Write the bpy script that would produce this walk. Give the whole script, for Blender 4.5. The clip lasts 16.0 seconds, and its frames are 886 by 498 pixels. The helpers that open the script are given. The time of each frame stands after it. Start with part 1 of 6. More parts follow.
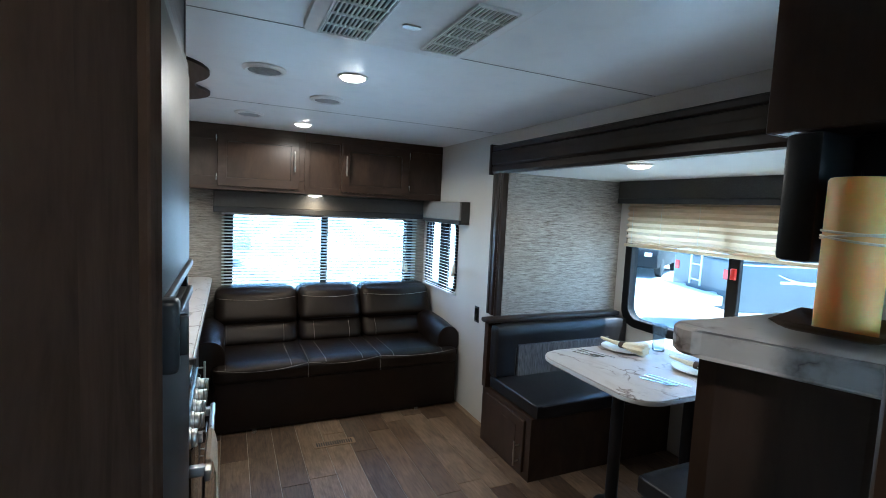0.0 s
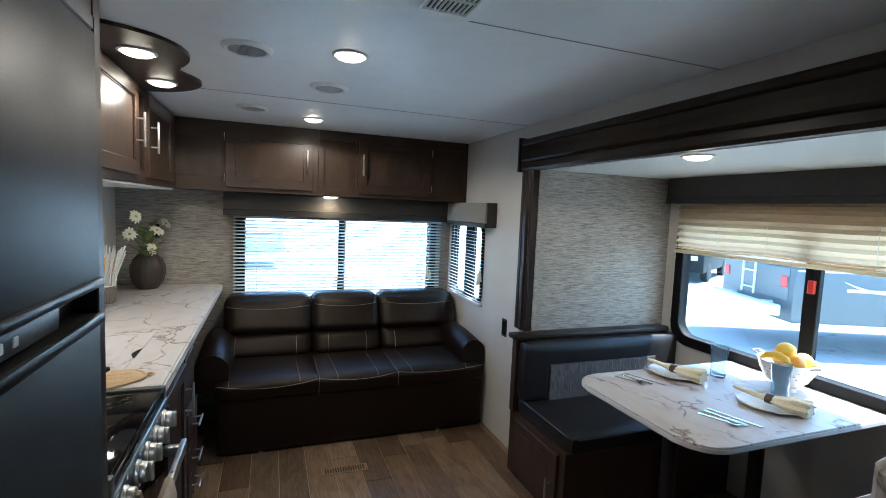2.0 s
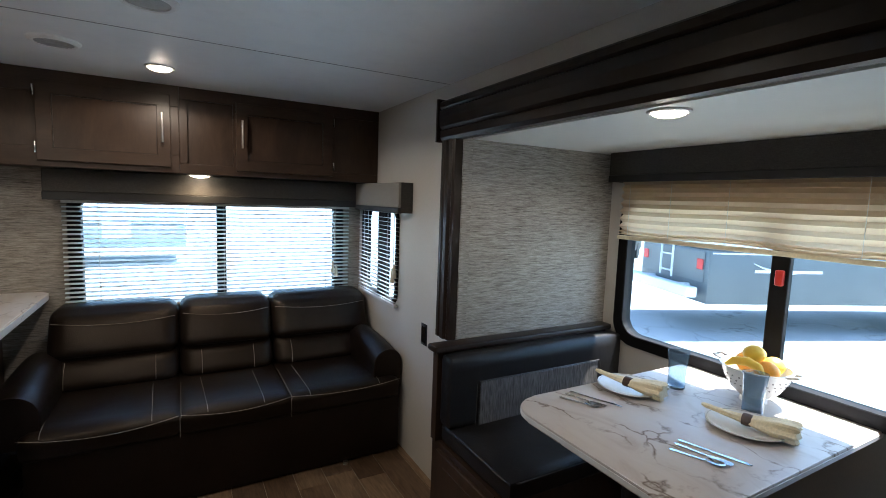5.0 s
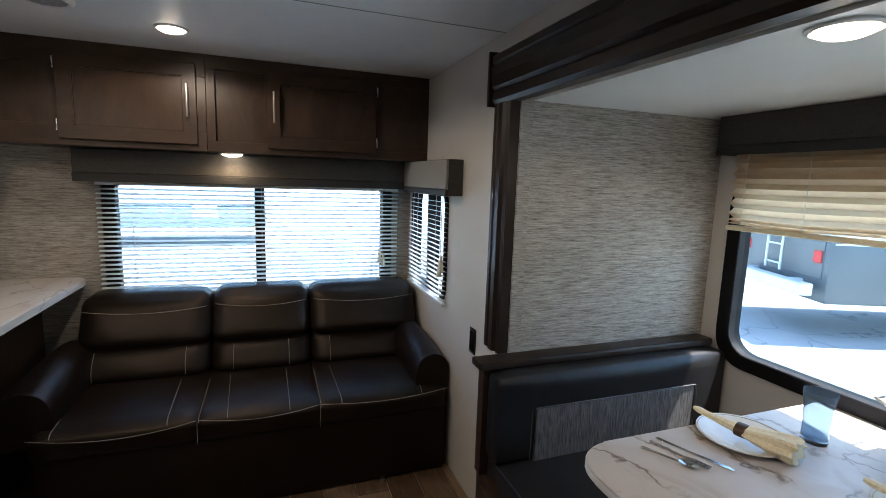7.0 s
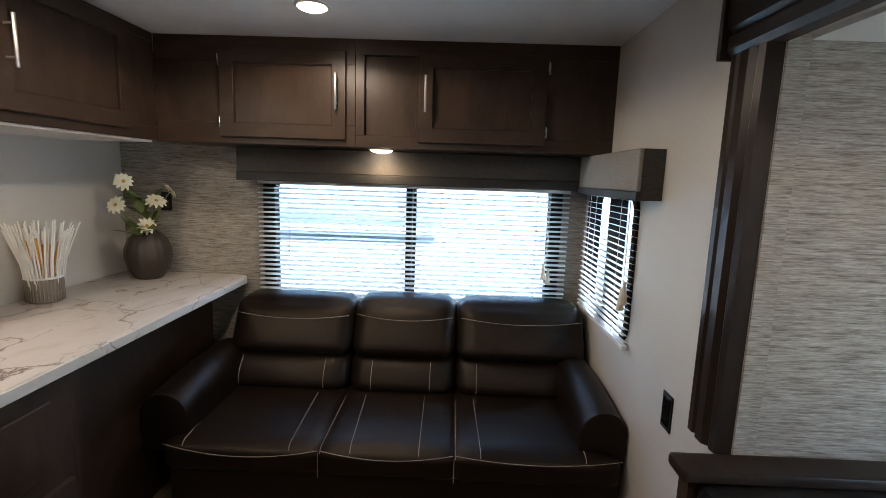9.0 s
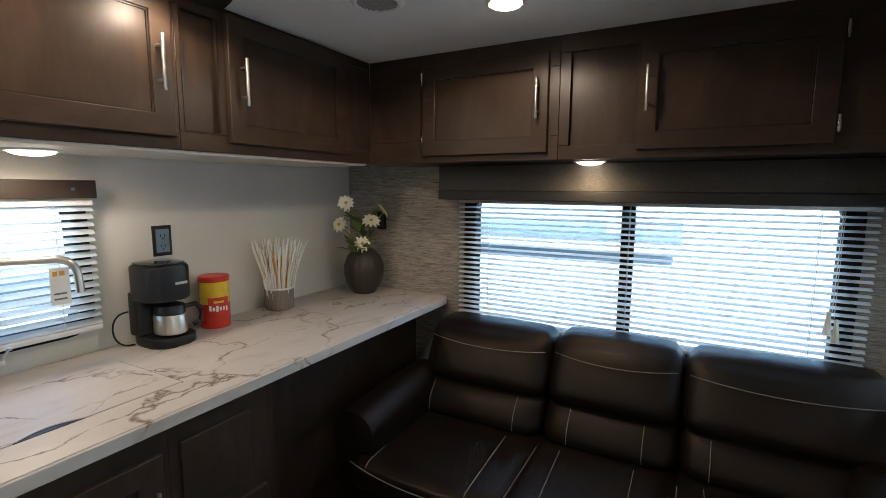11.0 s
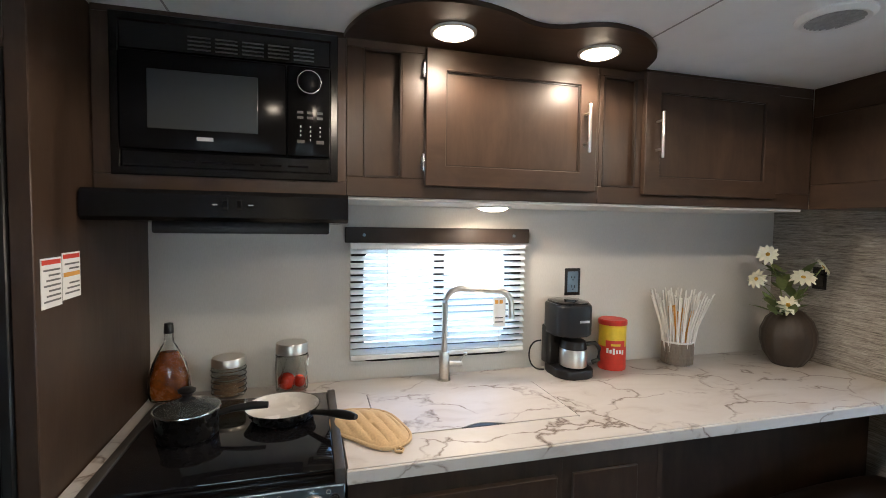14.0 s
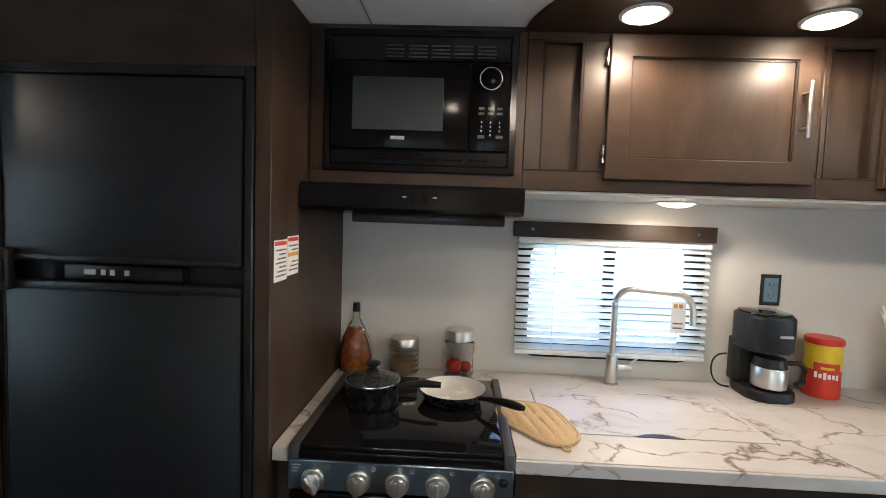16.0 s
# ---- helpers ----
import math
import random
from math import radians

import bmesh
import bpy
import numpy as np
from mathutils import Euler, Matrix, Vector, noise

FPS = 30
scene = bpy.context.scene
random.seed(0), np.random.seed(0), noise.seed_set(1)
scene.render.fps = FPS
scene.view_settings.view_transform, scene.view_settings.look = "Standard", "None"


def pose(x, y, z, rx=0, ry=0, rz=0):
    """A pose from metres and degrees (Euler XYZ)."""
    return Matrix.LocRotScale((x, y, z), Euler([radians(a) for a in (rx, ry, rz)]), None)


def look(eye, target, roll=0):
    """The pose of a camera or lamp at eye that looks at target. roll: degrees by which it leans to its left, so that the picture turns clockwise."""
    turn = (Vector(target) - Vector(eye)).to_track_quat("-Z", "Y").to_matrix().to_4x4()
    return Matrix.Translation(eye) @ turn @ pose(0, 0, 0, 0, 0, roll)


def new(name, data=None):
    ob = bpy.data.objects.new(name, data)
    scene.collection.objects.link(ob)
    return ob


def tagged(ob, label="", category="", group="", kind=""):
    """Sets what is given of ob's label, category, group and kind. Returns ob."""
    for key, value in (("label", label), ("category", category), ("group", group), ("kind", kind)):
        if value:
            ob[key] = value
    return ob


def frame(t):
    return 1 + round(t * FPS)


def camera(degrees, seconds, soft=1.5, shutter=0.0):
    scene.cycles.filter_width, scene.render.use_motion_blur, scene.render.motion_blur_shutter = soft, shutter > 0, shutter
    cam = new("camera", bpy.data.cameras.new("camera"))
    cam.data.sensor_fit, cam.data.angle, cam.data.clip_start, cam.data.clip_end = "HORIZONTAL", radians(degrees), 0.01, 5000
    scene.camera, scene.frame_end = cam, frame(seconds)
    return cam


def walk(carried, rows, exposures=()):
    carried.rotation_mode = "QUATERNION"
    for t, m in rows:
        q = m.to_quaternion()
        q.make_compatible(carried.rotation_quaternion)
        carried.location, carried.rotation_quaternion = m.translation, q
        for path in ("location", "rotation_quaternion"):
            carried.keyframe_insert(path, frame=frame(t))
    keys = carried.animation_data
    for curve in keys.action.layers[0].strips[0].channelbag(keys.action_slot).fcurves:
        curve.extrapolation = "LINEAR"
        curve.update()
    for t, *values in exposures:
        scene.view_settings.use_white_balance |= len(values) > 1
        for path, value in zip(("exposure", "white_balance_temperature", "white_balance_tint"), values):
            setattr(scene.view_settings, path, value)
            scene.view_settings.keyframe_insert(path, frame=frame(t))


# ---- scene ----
cam = camera(86.4, 16.0, soft=0.9)
PATH = [
    (0, (0.137, 0.121, 1.534), (0.964, 1.934, 1.364), 2.7),
    (0.5, (0.166, 0.163, 1.543), (1.016, 1.967, 1.386), 1.7),
    (1, (0.227, 0.233, 1.537), (1.07, 2.041, 1.396), 1.8),
    (1.5, (0.294, 0.313, 1.533), (1.072, 2.15, 1.386), 2.1),
    (2, (0.342, 0.39, 1.533), (1.031, 2.26, 1.367), 2.4),
    (2.5, (0.376, 0.478, 1.528), (1.02, 2.363, 1.353), 2.3),
    (3, (0.394, 0.594, 1.523), (1.058, 2.473, 1.355), 2.1),
    (3.5, (0.435, 0.685, 1.52), (1.189, 2.529, 1.348), 1.7),
    (4, (0.51, 0.768, 1.504), (1.413, 2.547, 1.359), 2.4),
    (4.2, (0.557, 0.792, 1.5), (1.503, 2.548, 1.35), 2.5),
    (6.3, (0.796, 1.128, 1.502), (1.72, 2.876, 1.206), 1.0),
    (6.5, (0.846, 1.168, 1.5), (1.713, 2.947, 1.205), 1.3),
    (7, (0.956, 1.231, 1.49), (1.635, 3.091, 1.204), 1.9),
    (7.5, (1.003, 1.327, 1.487), (1.506, 3.239, 1.184), 2.0),
    (8, (1.038, 1.47, 1.477), (1.387, 3.417, 1.179), 1.9),
    (10.5, (1.181, 1.973, 1.476), (0.458, 3.818, 1.201), 1.0),
    (11, (1.164, 2.034, 1.487), (0.215, 3.776, 1.229), 0.3),
    (11.5, (1.16, 2.083, 1.52), (-0.061, 3.651, 1.292), 0.2),
    (12, (1.17, 2.083, 1.519), (-0.275, 3.455, 1.349), 0.2),
    (12.5, (1.177, 2.075, 1.518), (-0.44, 3.246, 1.388), 0.7),
    (13, (1.171, 2.058, 1.518), (-0.57, 3.035, 1.405), 1.0),
    (13.5, (1.163, 2.039, 1.521), (-0.69, 2.783, 1.406), 0.9),
    (14, (1.159, 2.01, 1.518), (-0.764, 2.549, 1.415), 0.8),
    (14.5, (1.163, 1.99, 1.515), (-0.804, 2.339, 1.415), 0.8),
    (15, (1.161, 1.964, 1.521), (-0.827, 2.152, 1.401), 1.2),
    (15.5, (1.158, 1.953, 1.511), (-0.838, 2.002, 1.388), 1.5),
    (16, (1.158, 1.942, 1.508), (-0.836, 1.86, 1.374), 2.0),
]
EXPOSURES = [(0.0, 3.1, 5200, 2), (2.0, 2.85, 5600, 5), (4.0, 2.5, 6050, 9), (6.5, 2.3, 6200, 10), (8.0, 2.7, 6400, 12), (10.5, 2.4, 6450, 11), (11.5, 2.1, 6450, 10), (12.5, 2.4, 6450, 11), (13.5, 2.88, 6350, 11), (16.0, 2.92, 6400, 11)]
walk(cam, [(t, look(eye, target, roll)) for t, eye, target, roll in PATH], EXPOSURES)

# ---- world, sun ----
SUN_EL, SUN_AZ = 69.0, 100.0  # azimuth clockwise from +y
world = bpy.data.worlds.new("sky")
scene.world = world
world.use_nodes = True
wn = world.node_tree
sky = wn.nodes.new("ShaderNodeTexSky")
sky.sky_type = "NISHITA"
sky.sun_disc = False
sky.sun_elevation = radians(SUN_EL)
sky.sun_rotation = radians(SUN_AZ)
wn.nodes["Background"].inputs["Strength"].default_value = 0.15
wn.links.new(sky.outputs["Color"], wn.nodes["Background"].inputs["Color"])
sun_data = bpy.data.lights.new("sun", "SUN")
sun_data.energy, sun_data.angle, sun_data.color = 5.0, radians(0.6), (1.0, 0.95, 0.88)
sun = new("sun", sun_data)
a, e = radians(SUN_AZ), radians(SUN_EL)
sun.matrix_world = look((20 * math.sin(a) * math.cos(e), 20 * math.cos(a) * math.cos(e), 20 * math.sin(e)), (0, 0, 0))

LAMP_W = 1.9


def lamp_light(x, y, z, power=1.0, direction=(0, 0, -1), tone=(1.0, 0.835, 0.655)):
    d = bpy.data.lights.new("lamp_light", "SPOT")
    d.spot_size, d.spot_blend, d.shadow_soft_size = radians(170), 0.2, 0.035
    d.energy, d.color = LAMP_W * power, tone
    ob = new("lamp_light", d)
    ob.matrix_world = look((x, y, z), (x + direction[0], y + direction[1] + 1e-4, z + direction[2]))
    return ob


# ---- materials ----
def mat(name, color, rough=0.5, metal=0.0, spec=0.5, **kw):
    m = bpy.data.materials.new(name)
    m.use_nodes = True
    b = m.node_tree.nodes["Principled BSDF"]
    b.inputs["Base Color"].default_value = (*color, 1)
    b.inputs["Roughness"].default_value = rough
    b.inputs["Metallic"].default_value = metal
    b.inputs["Specular IOR Level"].default_value = spec
    for k, v in kw.items():
        b.inputs[k.replace("_", " ")].default_value = v
    return m


def nodes_of(m):
    t = m.node_tree
    return t, t.nodes["Principled BSDF"]


def coords(t, scale, kind="Object"):
    tc = t.nodes.new("ShaderNodeTexCoord")
    mp = t.nodes.new("ShaderNodeMapping")
    mp.inputs["Scale"].default_value = scale
    t.links.new(tc.outputs[kind], mp.inputs["Vector"])
    return mp.outputs["Vector"]


def noise_tex(t, vec, scale, detail=4.0, rough=0.55, distortion=0.0):
    n = t.nodes.new("ShaderNodeTexNoise")
    n.inputs["Scale"].default_value, n.inputs["Detail"].default_value = scale, detail
    n.inputs["Roughness"].default_value, n.inputs["Distortion"].default_value = rough, distortion
    t.links.new(vec, n.inputs["Vector"])
    return n.outputs["Fac"]


def ramp(t, fac, stops):
    r = t.nodes.new("ShaderNodeValToRGB")
    els = r.color_ramp.elements
    while len(els) < len(stops):
        els.new(0.5)
    for el, (p, c) in zip(els, stops):
        el.position, el.color = p, (*c, 1)
    t.links.new(fac, r.inputs["Fac"])
    return r.outputs["Color"]


def mix(t, a_, b_, fac, mode="MIX"):
    n = t.nodes.new("ShaderNodeMix")
    n.data_type, n.blend_type = "RGBA", mode
    for sock, v in ((n.inputs[0], fac), (n.inputs[6], a_), (n.inputs[7], b_)):
        if isinstance(v, (int, float)):
            sock.default_value = v
        elif isinstance(v, tuple):
            sock.default_value = (*v, 1)
        else:
            t.links.new(v, sock)
    return n.outputs[2]


def bump(t, b, height, strength, dist=0.002):
    n = t.nodes.new("ShaderNodeBump")
    n.inputs["Strength"].default_value, n.inputs["Distance"].default_value = strength, dist
    t.links.new(height, n.inputs["Height"])
    t.links.new(n.outputs["Normal"], b.inputs["Normal"])


def rough_var(t, b, fac, lo, hi):
    n = t.nodes.new("ShaderNodeMapRange")
    n.inputs["To Min"].default_value, n.inputs["To Max"].default_value = lo, hi
    t.links.new(fac, n.inputs["Value"])
    t.links.new(n.outputs["Result"], b.inputs["Roughness"])


def wood(name, dark, light, stretch, rough=0.36, spec=0.27):
    """Stained wood with grain along the axis that stretch makes long."""
    m = mat(name, light, rough, spec=spec)
    t, b = nodes_of(m)
    v = coords(t, stretch)
    grain = noise_tex(t, v, 26.0, 6.0, 0.62, 0.25)
    blotch = noise_tex(t, coords(t, tuple(q ** 0.4 for q in stretch)), 6.0, 6.0, 0.62, 0.6)
    c = ramp(t, grain, [(0.0, dark), (1.0, light)])
    c = mix(t, c, ramp(t, blotch, [(0.3, (0.60, 0.585, 0.57)), (0.7, (1.30, 1.28, 1.26))]), 0.9, "MULTIPLY")
    t.links.new(c, b.inputs["Base Color"])
    rough_var(t, b, grain, rough - 0.06, rough + 0.12)
    bump(t, b, grain, 0.06, 0.0005)
    return m


DARK, LIGHT = (0.036, 0.0222, 0.0152), (0.055, 0.0342, 0.0238)
wood_v = wood("espresso wood upright grain", DARK, LIGHT, (3, 3, 0.28))
wood_y = wood("espresso wood along y", DARK, LIGHT, (3, 0.28, 3))
wood_x = wood("espresso wood along x", DARK, LIGHT, (0.28, 3, 3))
wood_matt = wood("espresso wrapped panel", DARK, LIGHT, (2.2, 2.2, 0.5), 0.6, 0.0)
trim_wood = wood("dark trim", (0.014, 0.0095, 0.0075), (0.034, 0.024, 0.019), (3, 0.3, 0.3), 0.3)

# walls
wall_m = mat("light grey wall panel", (0.56, 0.54, 0.50), 0.55)
t, b = nodes_of(wall_m)
f1 = noise_tex(t, coords(t, (1, 1, 1)), 1.6, 3.0)
f2 = noise_tex(t, coords(t, (6, 6, 1.0)), 60.0, 3.0)
t.links.new(mix(t, ramp(t, f1, [(0.3, (0.535, 0.508, 0.465)), (0.7, (0.595, 0.566, 0.522))]), ramp(t, f2, [(0.3, (0.94, 0.94, 0.94)), (0.7, (1.03, 1.03, 1.03))]), 1.0, "MULTIPLY"), b.inputs["Base Color"])
bump(t, b, f2, 0.08, 0.0006)

ceil_m = mat("white vinyl ceiling", (0.70, 0.71, 0.70), 0.38)
t, b = nodes_of(ceil_m)
f1 = noise_tex(t, coords(t, (1, 1, 1)), 1.3, 4.0)
f2 = noise_tex(t, coords(t, (1, 1, 1)), 9.0, 5.0)
t.links.new(mix(t, ramp(t, f1, [(0.3, (0.86, 0.875, 0.88)), (0.7, (0.905, 0.92, 0.922))]), ramp(t, f2, [(0.25, (0.90, 0.90, 0.91)), (0.5, (1, 1, 1))]), 0.55, "MULTIPLY"), b.inputs["Base Color"])
bump(t, b, noise_tex(t, coords(t, (1, 1, 1)), 3.0, 5.0), 0.25, 0.006)


def plain(name, c, rough, bumpy=0.0, scale=40.0, spec=0.5, vary=0.12):
    """A near-plain surface with faint blotches and fine relief."""
    m = mat(name, c, rough, spec=spec)
    t, b = nodes_of(m)
    f_ = noise_tex(t, coords(t, (1, 1, 1)), scale, 4.0)
    lo, hi = tuple(v_ * (1 - vary) for v_ in c), tuple(min(1, v_ * (1 + vary)) for v_ in c)
    t.links.new(ramp(t, f_, [(0.3, lo), (0.7, hi)]), b.inputs["Base Color"])
    rough_var(t, b, f_, max(0.02, rough - 0.05), rough + 0.08)
    if bumpy:
        bump(t, b, f_, bumpy, 0.001)
    return m


slide_ceil = plain("off-white vinyl", (0.60, 0.60, 0.57), 0.5, 0.1, 4, vary=0.04)
seam_m = mat("grey seam sealant", (0.30, 0.30, 0.30), 0.6)


def grasscloth(name, along):
    m = mat(name, (0.42, 0.38, 0.33), 0.7)
    t, b = nodes_of(m)
    s = (1.5, 1.5, 26.0)
    f = noise_tex(t, coords(t, s), 9.0, 5.0, 0.65)
    g = noise_tex(t, coords(t, (5, 5, 60)), 9.0, 2.0)
    c = ramp(t, f, [(0.30, (0.115, 0.10, 0.086)), (0.47, (0.30, 0.27, 0.237)), (0.70, (0.49, 0.455, 0.41))])
    c = mix(t, c, ramp(t, g, [(0.35, (0.62, 0.60, 0.58)), (0.6, (1.06, 1.06, 1.06))]), 0.7, "MULTIPLY")
    t.links.new(c, b.inputs["Base Color"])
    bump(t, b, f, 0.5, 0.0015)
    return m


grass_m = grasscloth("woven grasscloth wall covering", 0)

# marble laminate
marble = mat("white marble laminate", (0.72, 0.69, 0.66), 0.28)
t, b = nodes_of(marble)
v = coords(t, (1, 1, 1))
turned = t.nodes.new("ShaderNodeMapping")
turned.inputs["Rotation"].default_value = (0, 0, radians(38))
turned.inputs["Scale"].default_value = (1.0, 0.42, 1.0)
t.links.new(v, turned.inputs["Vector"])
warp = t.nodes.new("ShaderNodeTexNoise")
warp.inputs["Scale"].default_value, warp.inputs["Detail"].default_value = 3.6, 7.0
t.links.new(v, warp.inputs["Vector"])
add = t.nodes.new("ShaderNodeMix")
add.data_type, add.blend_type = "RGBA", "LINEAR_LIGHT"
add.inputs[0].default_value = 0.16
t.links.new(turned.outputs["Vector"], add.inputs[6])
t.links.new(warp.outputs["Color"], add.inputs[7])
vor = t.nodes.new("ShaderNodeTexVoronoi")
vor.feature = "DISTANCE_TO_EDGE"
vor.inputs["Scale"].default_value = 5.4
t.links.new(add.outputs[2], vor.inputs["Vector"])
vein = ramp(t, vor.outputs["Distance"], [(0.0, (0.20, 0.16, 0.135)), (0.008, (0.50, 0.44, 0.40)), (0.034, (1, 1, 1))])
mask = ramp(t, noise_tex(t, v, 5.5, 5.0, 0.6), [(0.43, (0, 0, 0)), (0.57, (1, 1, 1))])
cloud = ramp(t, noise_tex(t, turned.outputs["Vector"], 9.0, 6.0, 0.6, 0.9), [(0.22, (0.40, 0.35, 0.315)), (0.45, (0.52, 0.48, 0.45)), (0.8, (0.57, 0.54, 0.515))])
vein_on = mix(t, (1.0, 1.0, 1.0), vein, mask)
t.links.new(mix(t, cloud, vein_on, 1.0, "MULTIPLY"), b.inputs["Base Color"])
rough_var(t, b, noise_tex(t, v, 14.0, 3.0), 0.32, 0.50)

# vinyl planks, varied piece by piece
plank_m = mat("grey brown vinyl plank", (0.2, 0.16, 0.12), 0.45, spec=0.3)
t, b = nodes_of(plank_m)
info = t.nodes.new("ShaderNodeObjectInfo")
tc_ = t.nodes.new("ShaderNodeTexCoord")
off = t.nodes.new("ShaderNodeVectorMath")
off.operation = "MULTIPLY_ADD"
off.inputs[1].default_value = (37.0, 53.0, 11.0)
t.links.new(info.outputs["Random"], off.inputs[0])
t.links.new(tc_.outputs["Object"], off.inputs[2])


def plank_vec(scale):
    mp = t.nodes.new("ShaderNodeMapping")
    mp.inputs["Scale"].default_value = scale
    t.links.new(off.outputs[0], mp.inputs["Vector"])
    return mp.outputs["Vector"]


g = noise_tex(t, plank_vec((6, 0.55, 1)), 14.0, 6.0, 0.65, 0.8)
k = noise_tex(t, plank_vec((1.6, 0.7, 1)), 6.0, 4.0, 0.6, 1.5)
base_c = ramp(t, info.outputs["Random"], [(0.0, (0.072, 0.043, 0.027)), (0.3, (0.19, 0.126, 0.081)), (0.6, (0.11, 0.076, 0.054)), (0.8, (0.27, 0.187, 0.121)), (1.0, (0.15, 0.103, 0.068))])
c = mix(t, base_c, ramp(t, g, [(0.28, (0.5, 0.47, 0.45)), (0.65, (1.18, 1.17, 1.15))]), 0.9, "MULTIPLY")
c = mix(t, c, ramp(t, k, [(0.32, (0.55, 0.52, 0.5)), (0.55, (1.1, 1.1, 1.1))]), 0.6, "MULTIPLY")
t.links.new(c, b.inputs["Base Color"])
rough_var(t, b, g, 0.36, 0.55)
bump(t, b, g, 0.15, 0.0006)
grout = mat("pale plank joint", (0.40, 0.35, 0.28), 0.7)


def leather(name, dark, light, rough, tint=(1, 1, 1, 1)):
    m = mat(name, dark, rough, spec=0.28)
    t, b = nodes_of(m)
    b.inputs["Specular Tint"].default_value = tint
    v = coords(t, (1, 1, 1))
    wr = noise_tex(t, v, 7.0, 4.0, 0.6, 0.4)
    peb = t.nodes.new("ShaderNodeTexVoronoi")
    peb.inputs["Scale"].default_value = 260.0
    t.links.new(v, peb.inputs["Vector"])
    t.links.new(ramp(t, wr, [(0.3, dark), (0.7, light)]), b.inputs["Base Color"])
    rough_var(t, b, wr, rough - 0.07, rough + 0.08)
    hb = t.nodes.new("ShaderNodeMath")
    hb.operation = "MULTIPLY_ADD"
    hb.inputs[1].default_value = 6.0
    t.links.new(wr, hb.inputs[0])
    t.links.new(peb.outputs["Distance"], hb.inputs[2])
    bump(t, b, hb.outputs[0], 0.32, 0.0012)
    return m


sofa_m = leather("dark brown bonded leather", (0.0062, 0.0040, 0.0031), (0.0105, 0.0068, 0.0052), 0.41, (1.0, 0.86, 0.74, 1))
booth_m = leather("charcoal vinyl upholstery", (0.012, 0.012, 0.013), (0.020, 0.020, 0.021), 0.33)
insert_m = mat("grey woven insert", (0.12, 0.115, 0.11), 0.8)
t, b = nodes_of(insert_m)
f = noise_tex(t, coords(t, (26, 26, 2.2)), 9.0, 4.0)
t.links.new(ramp(t, f, [(0.3, (0.05, 0.048, 0.047)), (0.7, (0.19, 0.185, 0.18))]), b.inputs["Base Color"])
bump(t, b, f, 0.4, 0.001)
stitch_m = mat("light thread", (0.26, 0.23, 0.195), 0.7)
pipe_m = mat("dark piping", (0.06, 0.058, 0.058), 0.4)


def fabric(name, c0, c1):
    m = mat(name, c1, 0.85)
    t, b = nodes_of(m)
    f_ = noise_tex(t, coords(t, (1, 1, 14)), 60.0, 3.0)
    g_ = noise_tex(t, coords(t, (14, 14, 1)), 60.0, 3.0)
    c_ = mix(t, ramp(t, f_, [(0.3, c0), (0.7, c1)]), ramp(t, g_, [(0.3, (0.7, 0.7, 0.7)), (0.7, (1.15, 1.15, 1.15))]), 1.0, "MULTIPLY")
    t.links.new(c_, b.inputs["Base Color"])
    bump(t, b, g_, 0.7, 0.0012)
    return m


valance_m = fabric("charcoal textured valance", (0.034, 0.031, 0.028), (0.076, 0.070, 0.063))
valance_grey = fabric("grey tweed valance", (0.16, 0.15, 0.135), (0.36, 0.345, 0.32))
band_m = mat("black valance band", (0.02, 0.02, 0.021), 0.6)

slat_m = mat("white blind slat", (0.82, 0.82, 0.82), 0.4)
t, b = nodes_of(slat_m)
tr = t.nodes.new("ShaderNodeBsdfTranslucent")
tr.inputs["Color"].default_value = (0.84, 0.92, 0.97, 1)
ms = t.nodes.new("ShaderNodeMixShader")
ms.inputs[0].default_value = 0.64
t.links.new(b.outputs[0], ms.inputs[1])
t.links.new(tr.outputs[0], ms.inputs[2])
t.links.new(ms.outputs[0], t.nodes["Material Output"].inputs["Surface"])

shade_m = mat("cream pleated fabric", (0.66, 0.55, 0.39), 0.8)
t, b = nodes_of(shade_m)
f = noise_tex(t, coords(t, (30, 30, 30)), 12.0, 3.0)
cc = ramp(t, f, [(0.3, (0.64, 0.50, 0.345)), (0.7, (0.77, 0.62, 0.45))])
t.links.new(cc, b.inputs["Base Color"])
tr = t.nodes.new("ShaderNodeBsdfTranslucent")
t.links.new(cc, tr.inputs["Color"])
ms = t.nodes.new("ShaderNodeMixShader")
ms.inputs[0].default_value = 0.5
t.links.new(b.outputs[0], ms.inputs[1])
t.links.new(tr.outputs[0], ms.inputs[2])
t.links.new(ms.outputs[0], t.nodes["Material Output"].inputs["Surface"])

glass_m = mat("window glass", (0.69, 0.875, 0.97), 0.0, Transmission_Weight=1.0, IOR=1.02)
screen_glass = mat("window glass behind an insect screen", (0.60, 0.78, 0.86), 0.0, Transmission_Weight=1.0, IOR=1.02)
dim_glass = mat("dark tinted window glass", (0.44, 0.60, 0.70), 0.0, Transmission_Weight=1.0, IOR=1.02)
tinted_glass = mat("tinted window glass", (0.57, 0.745, 0.84), 0.0, Transmission_Weight=1.0, IOR=1.02)
clear_m = mat("clear glass", (0.95, 0.97, 0.96), 0.02, Transmission_Weight=1.0, IOR=1.3)
blue_glass = mat("blue tumbler glass", (0.50, 0.63, 0.74), 0.03, Transmission_Weight=0.9, IOR=1.32)
lid_glass = mat("pan lid glass", (0.62, 0.66, 0.64), 0.04, Transmission_Weight=0.95, IOR=1.4)


